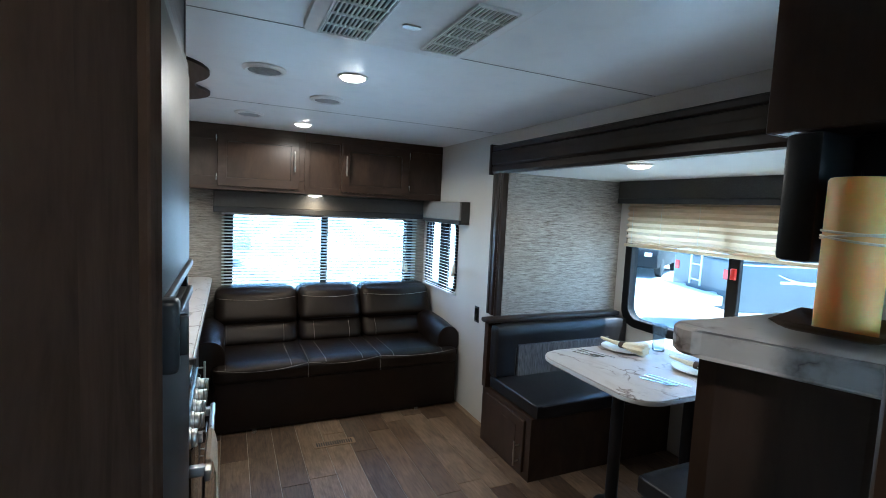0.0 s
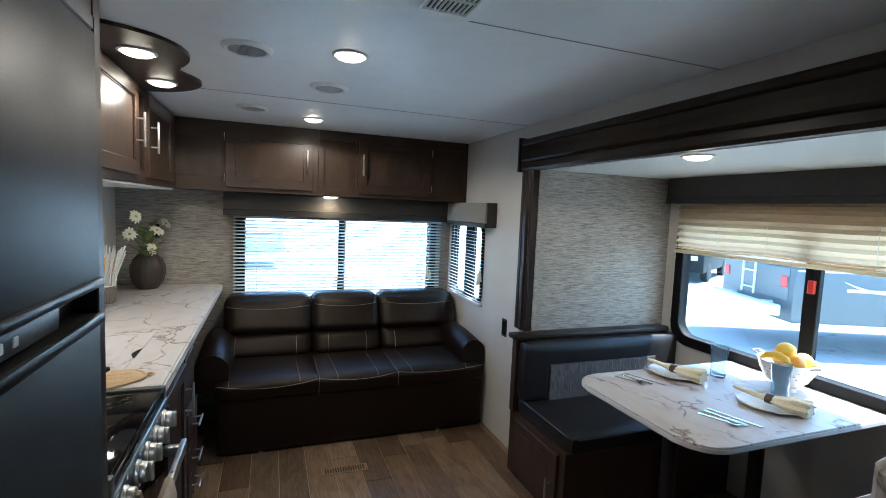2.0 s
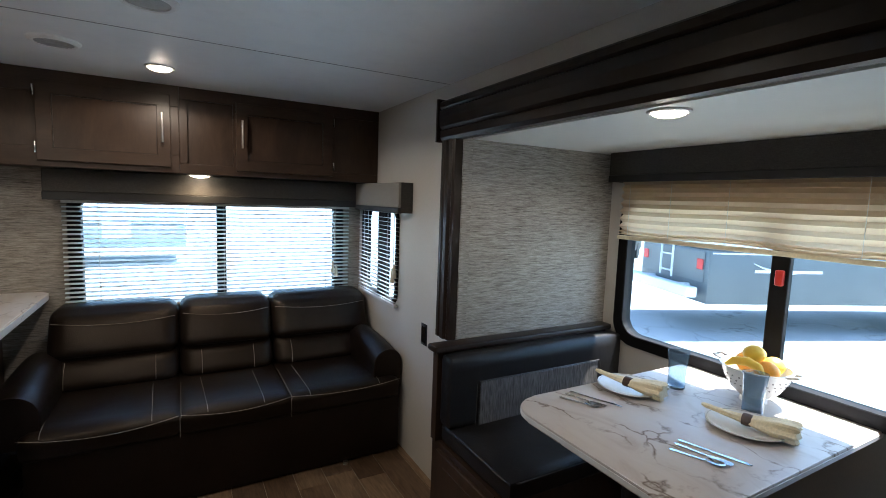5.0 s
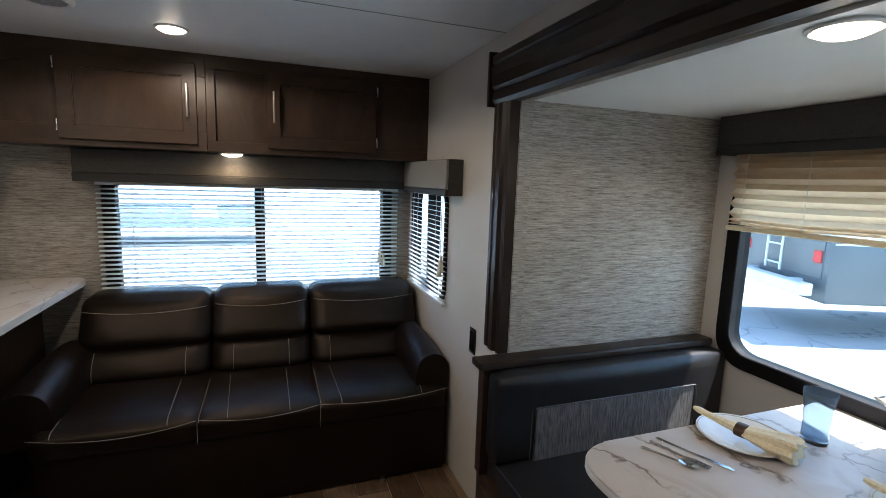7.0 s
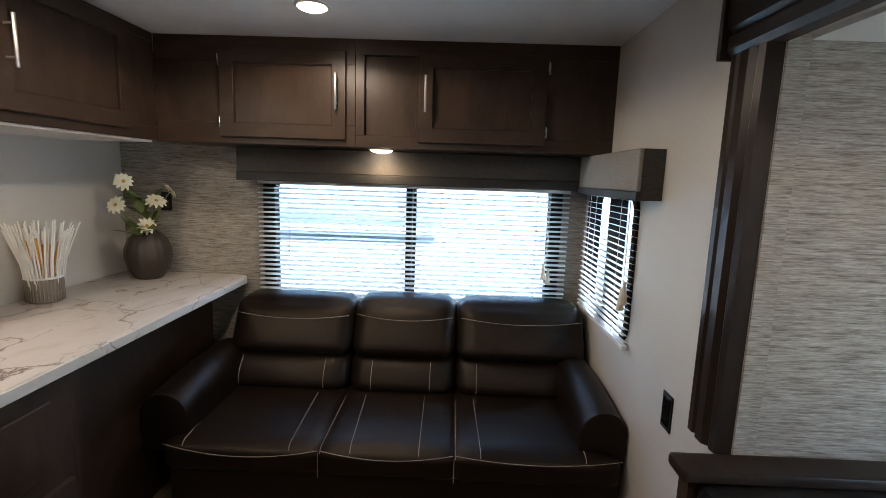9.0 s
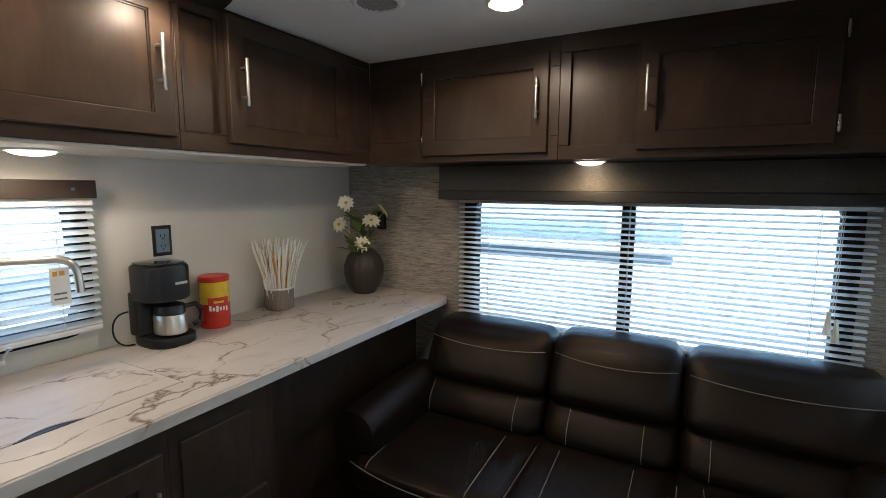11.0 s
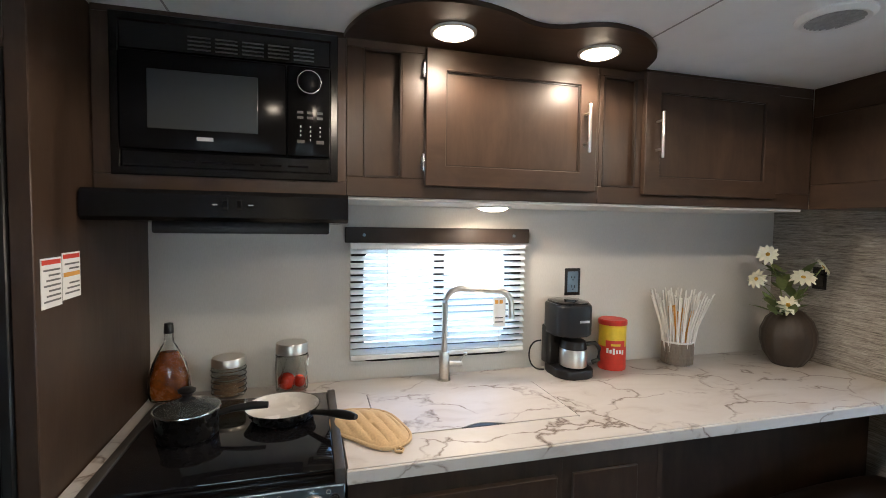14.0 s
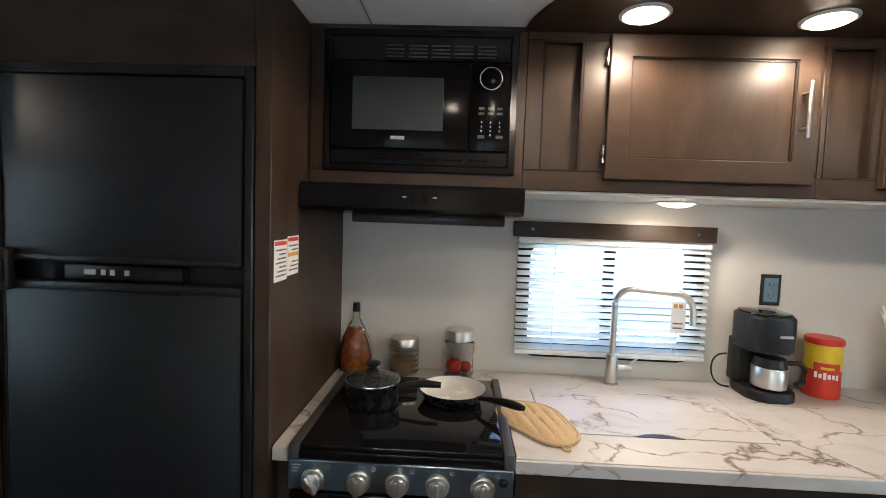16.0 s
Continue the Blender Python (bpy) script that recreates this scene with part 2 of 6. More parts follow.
def brushed(name, color, rough, stretch):
    m = mat(name, color, rough, 1.0)
    t, b = nodes_of(m)
    f_ = noise_tex(t, coords(t, stretch), 60.0, 3.0)
    rough_var(t, b, f_, rough - 0.08, rough + 0.12)
    return m


steel = brushed("brushed nickel", (0.62, 0.59, 0.55), 0.3, (1, 1, 14))
chrome = mat("polished chrome", (0.62, 0.62, 0.62), 0.17, 1.0)
steel_blue = brushed("blue grey steel control panel", (0.17, 0.225, 0.28), 0.32, (1, 14, 1))


mesh_grey = plain("grey speaker mesh", (0.42, 0.42, 0.42), 0.6, 0.8, 400)
vent_grey = plain("grey vent louver", (0.48, 0.48, 0.48), 0.5, 0.0, 60)
frame_m = plain("matt black window frame", (0.008, 0.008, 0.009), 0.6, 0.0, 80, spec=0.12)
black_p = plain("black plastic", (0.010, 0.010, 0.011), 0.36, 0.1, 120, spec=0.35)
fridge_m = plain("textured black fridge door", (0.009, 0.009, 0.010), 0.42, 0.12, 260, spec=0.28)
black_satin = mat("satin black appliance trim", (0.006, 0.006, 0.0065), 0.2, spec=0.25)
range_trim = plain("satin dark grey metal", (0.045, 0.042, 0.040), 0.38, 0.0, 60)
black_gloss = mat("black glass", (0.006, 0.006, 0.007), 0.05, spec=0.6)
mw_gloss = mat("glossy black plastic", (0.006, 0.006, 0.0065), 0.14, spec=0.06)
screen_m = mat("microwave window", (0.042, 0.047, 0.050), 0.22, spec=0.2)
black_pan = plain("black enamel", (0.006, 0.006, 0.0065), 0.26, 0.0, 60, spec=0.25)
ceramic = plain("pale ceramic pan lining", (0.55, 0.53, 0.50), 0.25, 0.0, 20, vary=0.05)
white_b = plain("bright white plastic", (0.84, 0.84, 0.83), 0.42, 0.0, 30, vary=0.04)
white_p = plain("white plastic", (0.66, 0.66, 0.65), 0.42, 0.0, 30, vary=0.05)
white_china = plain("white china", (0.78, 0.77, 0.74), 0.18, 0.0, 30, vary=0.04)
cream_cloth = plain("cream cotton", (0.74, 0.66, 0.47), 0.85, 0.5, 160)
tan_cloth = plain("tan quilted cotton", (0.52, 0.36, 0.19), 0.85, 0.5, 160)
towel_m = plain("beige towel", (0.62, 0.50, 0.37), 0.9, 0.6, 200)
wax = mat("ivory candle wax", (0.68, 0.45, 0.19), 0.5, Subsurface_Weight=0.9, Subsurface_Scale=0.05)
t, b = nodes_of(wax)
t.links.new(ramp(t, noise_tex(t, coords(t, (1, 1, 1)), 22.0, 5.0), [(0.3, (0.78, 0.47, 0.14)), (0.7, (0.83, 0.54, 0.18))]), b.inputs["Base Color"])
bronze = plain("dark bronze tray", (0.16, 0.105, 0.055), 0.3, 0.2, 40)
vase_m = plain("dark brown ceramic vase", (0.035, 0.026, 0.020), 0.45, 0.3, 90)
basket_m = plain("grey brown basket", (0.22, 0.185, 0.15), 0.65, 0.2, 90)
stick_m = plain("white paper stick", (0.76, 0.74, 0.69), 0.6, 0.0, 30, vary=0.06)
orange_m = plain("orange wrap", (0.70, 0.34, 0.06), 0.6, 0.0, 30)
petal_m = plain("white petal", (0.78, 0.76, 0.60), 0.6, 0.0, 50, vary=0.06)
pollen_m = plain("yellow flower centre", (0.55, 0.33, 0.05), 0.8, 0.6, 200)
leaf_m = plain("green leaf", (0.15, 0.20, 0.065), 0.55, 0.3, 60)
red_p = plain("red plastic lid", (0.55, 0.03, 0.02), 0.35, 0.0, 30)
red_paper = plain("red label", (0.60, 0.04, 0.02), 0.45, 0.0, 30)
yellow_paper = plain("yellow label", (0.75, 0.52, 0.03), 0.45, 0.0, 30)
tomato = plain("red tomato", (0.62, 0.045, 0.02), 0.25, 0.0, 20)
oil_m = plain("amber oil and chillies", (0.34, 0.075, 0.008), 0.25, 0.2, 50, vary=0.4)
grain_m = plain("brown dry goods", (0.22, 0.12, 0.06), 0.8, 0.8, 140, vary=0.4)
banana_m = plain("yellow fruit skin", (0.74, 0.50, 0.05), 0.45, 0.0, 20)
orange_f = plain("orange fruit skin", (0.80, 0.34, 0.03), 0.45, 0.3, 220)
paper_m = plain("white paper", (0.80, 0.80, 0.78), 0.7, 0.0, 20, vary=0.04)
ink_m = plain("grey print", (0.16, 0.16, 0.16), 0.7, 0.0, 20)
red_ink = plain("red print", (0.60, 0.05, 0.03), 0.6, 0.0, 20)
outlet_m = plain("blue grey outlet", (0.10, 0.15, 0.20), 0.35, 0.0, 30)
grey_print = mat("pale grey print", (0.45, 0.45, 0.45), 0.5)
pane_pale = plain("tinted trailer window", (0.16, 0.19, 0.22), 0.2, 0.0, 2)
tag_m = plain("ivory plastic tassel", (0.62, 0.58, 0.50), 0.5, 0.0, 30, vary=0.05)
red_glow = mat("red tail lamp", (0.60, 0.03, 0.03), 0.25)

dome_m = mat("lamp diffuser", (0.9, 0.88, 0.84), 0.4)
t, b = nodes_of(dome_m)
b.inputs["Emission Color"].default_value = (1.0, 0.82, 0.60, 1)
b.inputs["Emission Strength"].default_value = 4.5

# outdoors
asphalt = mat("pale worn pavement", (0.36, 0.35, 0.33), 0.85)
t, b = nodes_of(asphalt)
v = coords(t, (1, 1, 1))
cr = t.nodes.new("ShaderNodeTexVoronoi")
cr.feature = "DISTANCE_TO_EDGE"
cr.inputs["Scale"].default_value = 0.7
wv = t.nodes.new("ShaderNodeTexNoise")
wv.inputs["Scale"].default_value = 2.0
t.links.new(v, wv.inputs["Vector"])
ad = t.nodes.new("ShaderNodeMix")
ad.data_type, ad.blend_type = "RGBA", "LINEAR_LIGHT"
ad.inputs[0].default_value = 0.35
t.links.new(v, ad.inputs[6])
t.links.new(wv.outputs["Color"], ad.inputs[7])
t.links.new(ad.outputs[2], cr.inputs["Vector"])
cra = ramp(t, cr.outputs["Distance"], [(0.0, (0.5, 0.5, 0.5)), (0.012, (1, 1, 1))])
t.links.new(mix(t, ramp(t, noise_tex(t, v, 0.8, 6.0), [(0.3, (0.32, 0.315, 0.305)), (0.7, (0.44, 0.43, 0.415))]), cra, 1.0, "MULTIPLY"), b.inputs["Base Color"])
rv_white = plain("white trailer siding", (0.72, 0.72, 0.71), 0.35, 0.0, 2, vary=0.06)
rv_grey = plain("slate blue trailer siding", (0.125, 0.140, 0.146), 0.35, 0.0, 2, vary=0.1)
rv_pale = plain("pale blue grey trailer siding", (0.30, 0.37, 0.42), 0.35, 0.0, 2, vary=0.1)
rv_dark = plain("dark vehicle paint", (0.012, 0.014, 0.017), 0.5, 0.0, 2, spec=0.15)
rubber = plain("tyre rubber", (0.02, 0.02, 0.02), 0.8, 0.2, 60)
foliage = plain("tree leaves", (0.05, 0.085, 0.03), 0.6, 0.3, 3, vary=0.5)
bark = plain("bark", (0.10, 0.075, 0.055), 0.85, 0.5, 12, vary=0.3)

# ---- building helpers ----
BASE = {}


def thing(name, at, label, category, group="", kind=""):
    ob = new(name)
    ob.empty_display_size = 0.05
    ob.location = at
    BASE[ob] = Vector(at)
    return tagged(ob, label, category, group, kind)


def mesh_of(bm, name, material, origin, smooth=False):
    bmesh.ops.translate(bm, verts=bm.verts, vec=-Vector(origin))
    bmesh.ops.recalc_face_normals(bm, faces=bm.faces)
    me = bpy.data.meshes.new(name)
    bm.to_mesh(me)
    bm.free()
    me.materials.append(material)
    if smooth:
        me.polygons.foreach_set("use_smooth", [True] * len(me.polygons))
        me.set_sharp_from_angle(angle=radians(38))
    return me


def part(name, bm, material, parent, label="", smooth=True):
    origin = BASE[parent]
    ob = new(name, mesh_of(bm, name, material, origin, smooth))
    ob.parent = parent
    BASE[ob] = origin
    if label:
        ob["label"] = label
    return ob


def solid(name, bm, material, label, category, group="", kind="", smooth=True):
    """A thing of one mesh, its origin at the middle of its foot."""
    co = [v.co for v in bm.verts]
    lo = Vector([min(c[i] for c in co) for i in range(3)])
    hi = Vector([max(c[i] for c in co) for i in range(3)])
    at = Vector(((lo.x + hi.x) / 2, (lo.y + hi.y) / 2, lo.z))
    ob = new(name, mesh_of(bm, name, material, at, smooth))
    ob.location = at
    BASE[ob] = at
    return tagged(ob, label, category, group, kind)


def join(*bms):
    out = bms[0]
    for other in bms[1:]:
        me = bpy.data.meshes.new("tmp")
        other.to_mesh(me)
        other.free()
        out.from_mesh(me)
        bpy.data.meshes.remove(me)
    return out


def box(x0, y0, z0, x1, y1, z1, bev=0.0, seg=2):
    bm = bmesh.new()
    m = Matrix.Translation(((x0 + x1) / 2, (y0 + y1) / 2, (z0 + z1) / 2)) @ Matrix.Diagonal((abs(x1 - x0), abs(y1 - y0), abs(z1 - z0), 1))
    bmesh.ops.create_cube(bm, size=1, matrix=m)
    if bev:
        bmesh.ops.bevel(bm, geom=bm.edges[:], offset=bev, segments=seg, profile=0.5, affect="EDGES")
    return bm


def rod(p0, p1, r0, r1=None, n=20, bev=0.0):
    p0, p1 = Vector(p0), Vector(p1)
    bm = bmesh.new()
    d = p1 - p0
    m = Matrix.Translation((p0 + p1) / 2) @ d.to_track_quat("Z", "Y").to_matrix().to_4x4()
    bmesh.ops.create_cone(bm, cap_ends=True, segments=n, radius1=r0, radius2=r0 if r1 is None else r1, depth=d.length, matrix=m)
    if bev:
        es = [e_ for e_ in bm.edges if any(len(f_.verts) > 4 for f_ in e_.link_faces)]
        bmesh.ops.bevel(bm, geom=es, offset=bev, segments=2, profile=0.5, affect="EDGES")
    return bm


def lathe(profile, at, n=32, scale=(1, 1)):
    """profile: (radius, height) from the foot up; closed at radius 0."""
    bm = bmesh.new()
    rings = []
    for r, z in profile:
        if r < 1e-5:
            rings.append([bm.verts.new((at[0], at[1], at[2] + z))])
        else:
            rings.append([bm.verts.new((at[0] + r * scale[0] * math.cos(2 * math.pi * i / n), at[1] + r * scale[1] * math.sin(2 * math.pi * i / n), at[2] + z)) for i in range(n)])
    for lo, hi in zip(rings, rings[1:]):
        for i in range(n):
            j = (i + 1) % n
            if len(lo) == 1 and len(hi) > 1:
                bm.faces.new((lo[0], hi[j], hi[i]))
            elif len(hi) == 1 and len(lo) > 1:
                bm.faces.new((lo[i], lo[j], hi[0]))
            elif len(lo) > 1:
                bm.faces.new((lo[i], lo[j], hi[j], hi[i]))
    return bm


def tube(points, r, n=8, closed=False, taper=None):
    pts = [Vector(p) for p in points]
    bm = bmesh.new()
    rings = []
    up = Vector((0.31, 0.17, 0.93))
    for i, p in enumerate(pts):
        a_ = pts[i - 1] if i or closed else p
        b_ = pts[(i + 1) % len(pts)] if i + 1 < len(pts) or closed else p
        d = (b_ - a_).normalized()
        s = d.cross(up).normalized()
        w = s.cross(d).normalized()
        rr = r * (taper[i] if taper else 1)
        rings.append([bm.verts.new(p + rr * (math.cos(2 * math.pi * k_ / n) * s + math.sin(2 * math.pi * k_ / n) * w)) for k_ in range(n)])
    pairs = list(zip(rings, rings[1:])) + ([(rings[-1], rings[0])] if closed else [])
    for lo, hi in pairs:
        for i in range(n):
            j = (i + 1) % n
            bm.faces.new((lo[i], lo[j], hi[j], hi[i]))
    if not closed:
        bm.faces.new(rings[0][::-1])
        bm.faces.new(rings[-1])
    return bm


def prism(outline, z0, z1, bev=0.0, seg=2):
    bm = bmesh.new()
    lo = [bm.verts.new((x, y, z0)) for x, y in outline]
    hi = [bm.verts.new((x, y, z1)) for x, y in outline]
    n = len(outline)
    bm.faces.new(lo[::-1])
    top = bm.faces.new(hi)
    for i in range(n):
        j = (i + 1) % n
        bm.faces.new((lo[i], lo[j], hi[j], hi[i]))
    if bev:
        es = [e_ for f_ in bm.faces if len(f_.verts) == n for e_ in f_.edges]
        bmesh.ops.bevel(bm, geom=list(set(es)), offset=bev, segments=seg, profile=0.5, affect="EDGES")
    return bm


def rounded(x0, y0, x1, y1, r, n=6, corners=(1, 1, 1, 1)):
    """Outline of a rectangle with rounded corners; corners: from (x0, y0) counterclockwise."""
    out = []
    for (cx, cy, sx, sy, a0), on in zip(((x0, y0, 1, 1, 180), (x1, y0, -1, 1, 270), (x1, y1, -1, -1, 0), (x0, y1, 1, -1, 90)), corners):
        if not on:
            out.append((cx, cy))
            continue
        for i in range(n + 1):
            an = radians(a0 + 90 * i / n)
            out.append((cx + sx * r + r * math.cos(an), cy + sy * r + r * math.sin(an)))
    return out


def cushion(x0, y0, z0, x1, y1, z1, r, puff=(0, 0, 0), cuts=9, shape=None):
    """A rounded box whose faces bulge by puff."""
    c = Vector(((x0 + x1) / 2, (y0 + y1) / 2, (z0 + z1) / 2))
    h = Vector(((x1 - x0) / 2, (y1 - y0) / 2, (z1 - z0) / 2))
    bm = bmesh.new()
    bmesh.ops.create_cube(bm, size=2)
    bmesh.ops.subdivide_edges(bm, edges=bm.edges[:], cuts=cuts, use_grid_fill=True)
    for v_ in bm.verts:
        u = v_.co.copy()
        p = Vector((u.x * h.x, u.y * h.y, u.z * h.z))
        q = Vector([max(-(h[i] - r), min(h[i] - r, p[i])) for i in range(3)])
        d = p - q
        if d.length > 1e-6:
            k_ = max(abs(d.x), abs(d.y), abs(d.z))
            p = q + d.normalized() * k_
        for i in range(3):
            j, l = (i + 1) % 3, (i + 2) % 3
            p[i] += u[i] * puff[i] * max(0, 1 - u[j] ** 2) ** 0.6 * max(0, 1 - u[l] ** 2) ** 0.6
        v_.co = c + p
        if shape:
            v_.co = shape(v_.co)
    return bm


def facing(bm, o, u, n):
    """Carry local (across, up, out) into the world at o, with across along u and out along n."""
    u, n = Vector(u), Vector(n)
    m = Matrix((u, Vector((0, 0, 1)), n)).transposed().to_4x4()
    m.translation = Vector(o)
    bmesh.ops.transform(bm, matrix=m, verts=bm.verts)
    return bm


def frame_ring(u0, v0, u1, v1, w, d0, d1, bev=0.0):
    """Four rails round an opening, in local (across, up, out)."""
    bm = bmesh.new()
    loops = [[bm.verts.new((u, v, d)) for u, v in ring] for ring, d in (
        (((u0, v0), (u1, v0), (u1, v1), (u0, v1)), d0), (((u0, v0), (u1, v0), (u1, v1), (u0, v1)), d1 - bev),
        (((u0 + bev, v0 + bev), (u1 - bev, v0 + bev), (u1 - bev, v1 - bev), (u0 + bev, v1 - bev)), d1),
        (((u0 + w - bev, v0 + w - bev), (u1 - w + bev, v0 + w - bev), (u1 - w + bev, v1 - w + bev), (u0 + w - bev, v1 - w + bev)), d1),
        (((u0 + w, v0 + w), (u1 - w, v0 + w), (u1 - w, v1 - w), (u0 + w, v1 - w)), d1 - bev),
        (((u0 + w, v0 + w), (u1 - w, v0 + w), (u1 - w, v1 - w), (u0 + w, v1 - w)), d0))]
    for lo, hi in zip(loops, loops[1:] + loops[:1]):
        for i in range(4):
            j = (i + 1) % 4
            bm.faces.new((lo[i], lo[j], hi[j], hi[i]))
    bmesh.ops.remove_doubles(bm, verts=bm.verts, dist=1e-6)
    return bm


def bar_handle(parent, o, u, n, length=0.155, upright=True, material=None):
    """A bar pull: rod on two posts."""
    mt = material or steel
    h = length / 2
    ax = (lambda s: (0, s, 0.032)) if upright else (lambda s: (s, 0, 0.032))
    handle = part("handle", facing(rod(ax(-h), ax(h), 0.0055, n=14, bev=0.0015), o, u, n), mt, parent, "brushed nickel bar handle")
    for s in (-h * 0.62, h * 0.62):
        p = ax(s)
        part("post", facing(rod((p[0], p[1], 0), (p[0], p[1], 0.03), 0.0042, n=12), o, u, n), mt, handle)
    return handle


def shaker_door(parent, o, u, n, w, h, grain, handle=None, hinges=None, flip=False):
    """A framed door with a sunk panel; o: its lower corner on the cabinet face."""
    rail = 0.062
    door = part("door", facing(frame_ring(0, 0, w, h, rail, 0.0, 0.019, 0.002), o, u, n), grain, parent)
    part("panel", facing(box(rail - 0.004, rail - 0.004, 0.0, w - rail + 0.004, h - rail + 0.004, 0.009), o, u, n), wood_v, door)
    part("bead", facing(frame_ring(rail - 0.001, rail - 0.001, w - rail + 0.001, h - rail + 0.001, 0.005, 0.009, 0.0135), o, u, n), trim_wood, door)
    if handle:
        hu, hv, up = handle
        bar_handle(door, Vector(o) + Vector(u) * hu + Vector((0, 0, hv)) + Vector(n) * 0.019, u, n, upright=up)
    for hv in hinges or ():
        side = -0.006 if not flip else w + 0.006
        part("hinge", facing(join(rod((side, hv - 0.026, 0.012), (side, hv + 0.026, 0.012), 0.0052, n=10, bev=0.001), box(side - 0.006, hv - 0.02, 0.0, side + 0.008, hv + 0.02, 0.006, 0.001, 1)), o, u, n), chrome, door)
    return door


def sunk_panel(parent, o, u, n, w, h, depth=0.012):
    """A fixed panel sunk behind a bead, on a face frame."""
    part("bead", facing(frame_ring(0, 0, w, h, 0.006, -depth, 0.0015), o, u, n), trim_wood, parent)


# ---- setting ----
W, E, B, C = -0.66, 1.81, 4.225, 2.06   # kitchen wall, dinette side wall, back wall, ceiling
SX, SN, SS, SC = 2.81, 2.80, 0.80, 1.79  # slide-out: outer wall, north wall, south wall, ceiling
S0 = -1.2                                # wall behind the walk's start


def wall_with_holes(name, axis, pos, thick, a0, a1, z0, z1, holes, material, label):
    """An upright wall on the plane axis = pos, thickened outwards by thick; holes: (a0, a1, z0, z1)."""
    cuts_a = sorted({a0, a1, *[h_[0] for h_ in holes], *[h_[1] for h_ in holes]})
    cuts_z = sorted({z0, z1, *[h_[2] for h_ in holes], *[h_[3] for h_ in holes]})
    bm = bmesh.new()
    lo, hi = (pos, pos + thick) if thick > 0 else (pos + thick, pos)
    na, nz = len(cuts_a) - 1, len(cuts_z) - 1
    keep_ = [[not any(h_[0] <= (cuts_a[i] + cuts_a[i + 1]) / 2 <= h_[1] and h_[2] <= (cuts_z[j] + cuts_z[j + 1]) / 2 <= h_[3] for h_ in holes) for j in range(nz)] for i in range(na)]
    grid = {}

    def vert(d, i, j):
        if (d, i, j) not in grid:
            p = (d, cuts_a[i], cuts_z[j]) if axis == "x" else (cuts_a[i], d, cuts_z[j])
            grid[d, i, j] = bm.verts.new(p)
        return grid[d, i, j]
    for i in range(na):
        for j in range(nz):
            if not keep_[i][j]:
                continue
            for d in (lo, hi):
                bm.faces.new((vert(d, i, j), vert(d, i + 1, j), vert(d, i + 1, j + 1), vert(d, i, j + 1)))
            for di, dj, p, q in ((-1, 0, (i, j), (i, j + 1)), (1, 0, (i + 1, j), (i + 1, j + 1)), (0, -1, (i, j), (i + 1, j)), (0, 1, (i, j + 1), (i + 1, j + 1))):
                ii, jj = i + di, j + dj
                if not (0 <= ii < na and 0 <= jj < nz and keep_[ii][jj]):
                    bm.faces.new((vert(lo, *p), vert(lo, *q), vert(hi, *q), vert(hi, *p)))
    return solid(name, bm, material, label, "wall", kind="structure", smooth=False)


KWIN = (2.20, 2.81, 1.03, 1.42)
BWIN = (0.163, 1.622, 0.80, 1.43)
EWIN = (3.52, 4.12, 0.86, 1.43)
SWIN = (0.95, 2.68, 0.78, 1.52)
wall_with_holes("wall_west", "x", W, -0.05, S0, B, 0, C, [KWIN], wall_m, "light grey panelled kitchen wall with a small window")
wall_with_holes("wall_north", "y", B, 0.05, W - 0.05, E + 0.05, 0, C, [BWIN], grass_m, "grey brown grasscloth wall behind the sofa")
wall_with_holes("wall_east", "x", E, 0.05, S0, B, 0, C, [EWIN, (SS, SN, 0, 1.80)], wall_m, "pale grey wall with the slide-out opening")
# unseen opening, cut only to bring daylight in behind the start
FILLWIN = (0.55, 1.65, 0.95, 1.70)
wall_with_holes("wall_south", "y", S0, -0.05, W - 0.05, E + 0.05, 0, C, [FILLWIN], wall_m, "plain grey wall behind the start of the walk")
wall_with_holes("wall_slide_outer", "x", SX, 0.05, SS - 0.05, SN + 0.05, -0.02, SC + 0.05, [SWIN], wall_m, "pale grey slide-out wall with a wide window")
wall_with_holes("wall_slide_north", "y", SN, 0.05, E + 0.05, SX, -0.02, SC + 0.05, [], grass_m, "grey grasscloth slide-out end wall behind the bench")
wall_with_holes("wall_slide_south", "y", SS, -0.05, E + 0.05, SX, -0.02, SC + 0.05, [], grass_m, "grey grasscloth slide-out end wall")
solid("trim", box(E + 0.001, SN - 0.005, 0.80, E + 0.052, SN - 0.0008, 1.80), grass_m, "grasscloth strip on the slide-out reveal", "trim", kind="structure", smooth=False)
solid("ceiling", box(W - 0.05, S0 - 0.05, C, E + 0.05, B + 0.05, C + 0.06), ceil_m, "white vinyl ceiling with shallow ripples", "ceiling", kind="structure", smooth=False)
solid("ceiling_slide", box(E + 0.05, SS, SC, SX, SN, SC + 0.05), slide_ceil, "off-white vinyl slide-out ceiling", "ceiling", kind="structure", smooth=False)
for y in (1.655, 2.95):
    solid("trim", box(W + 0.42, y - 0.0025, C - 0.0012, E, y + 0.0025, C + 0.001), seam_m, "thin grey ceiling seam", "trim", kind="structure")
floor = solid("floor", box(W - 0.05, S0 - 0.05, -0.06, SX, B + 0.05, -0.004), grout, "wood-look vinyl plank floor", "floor", kind="structure", smooth=False)

# ---- windows ----


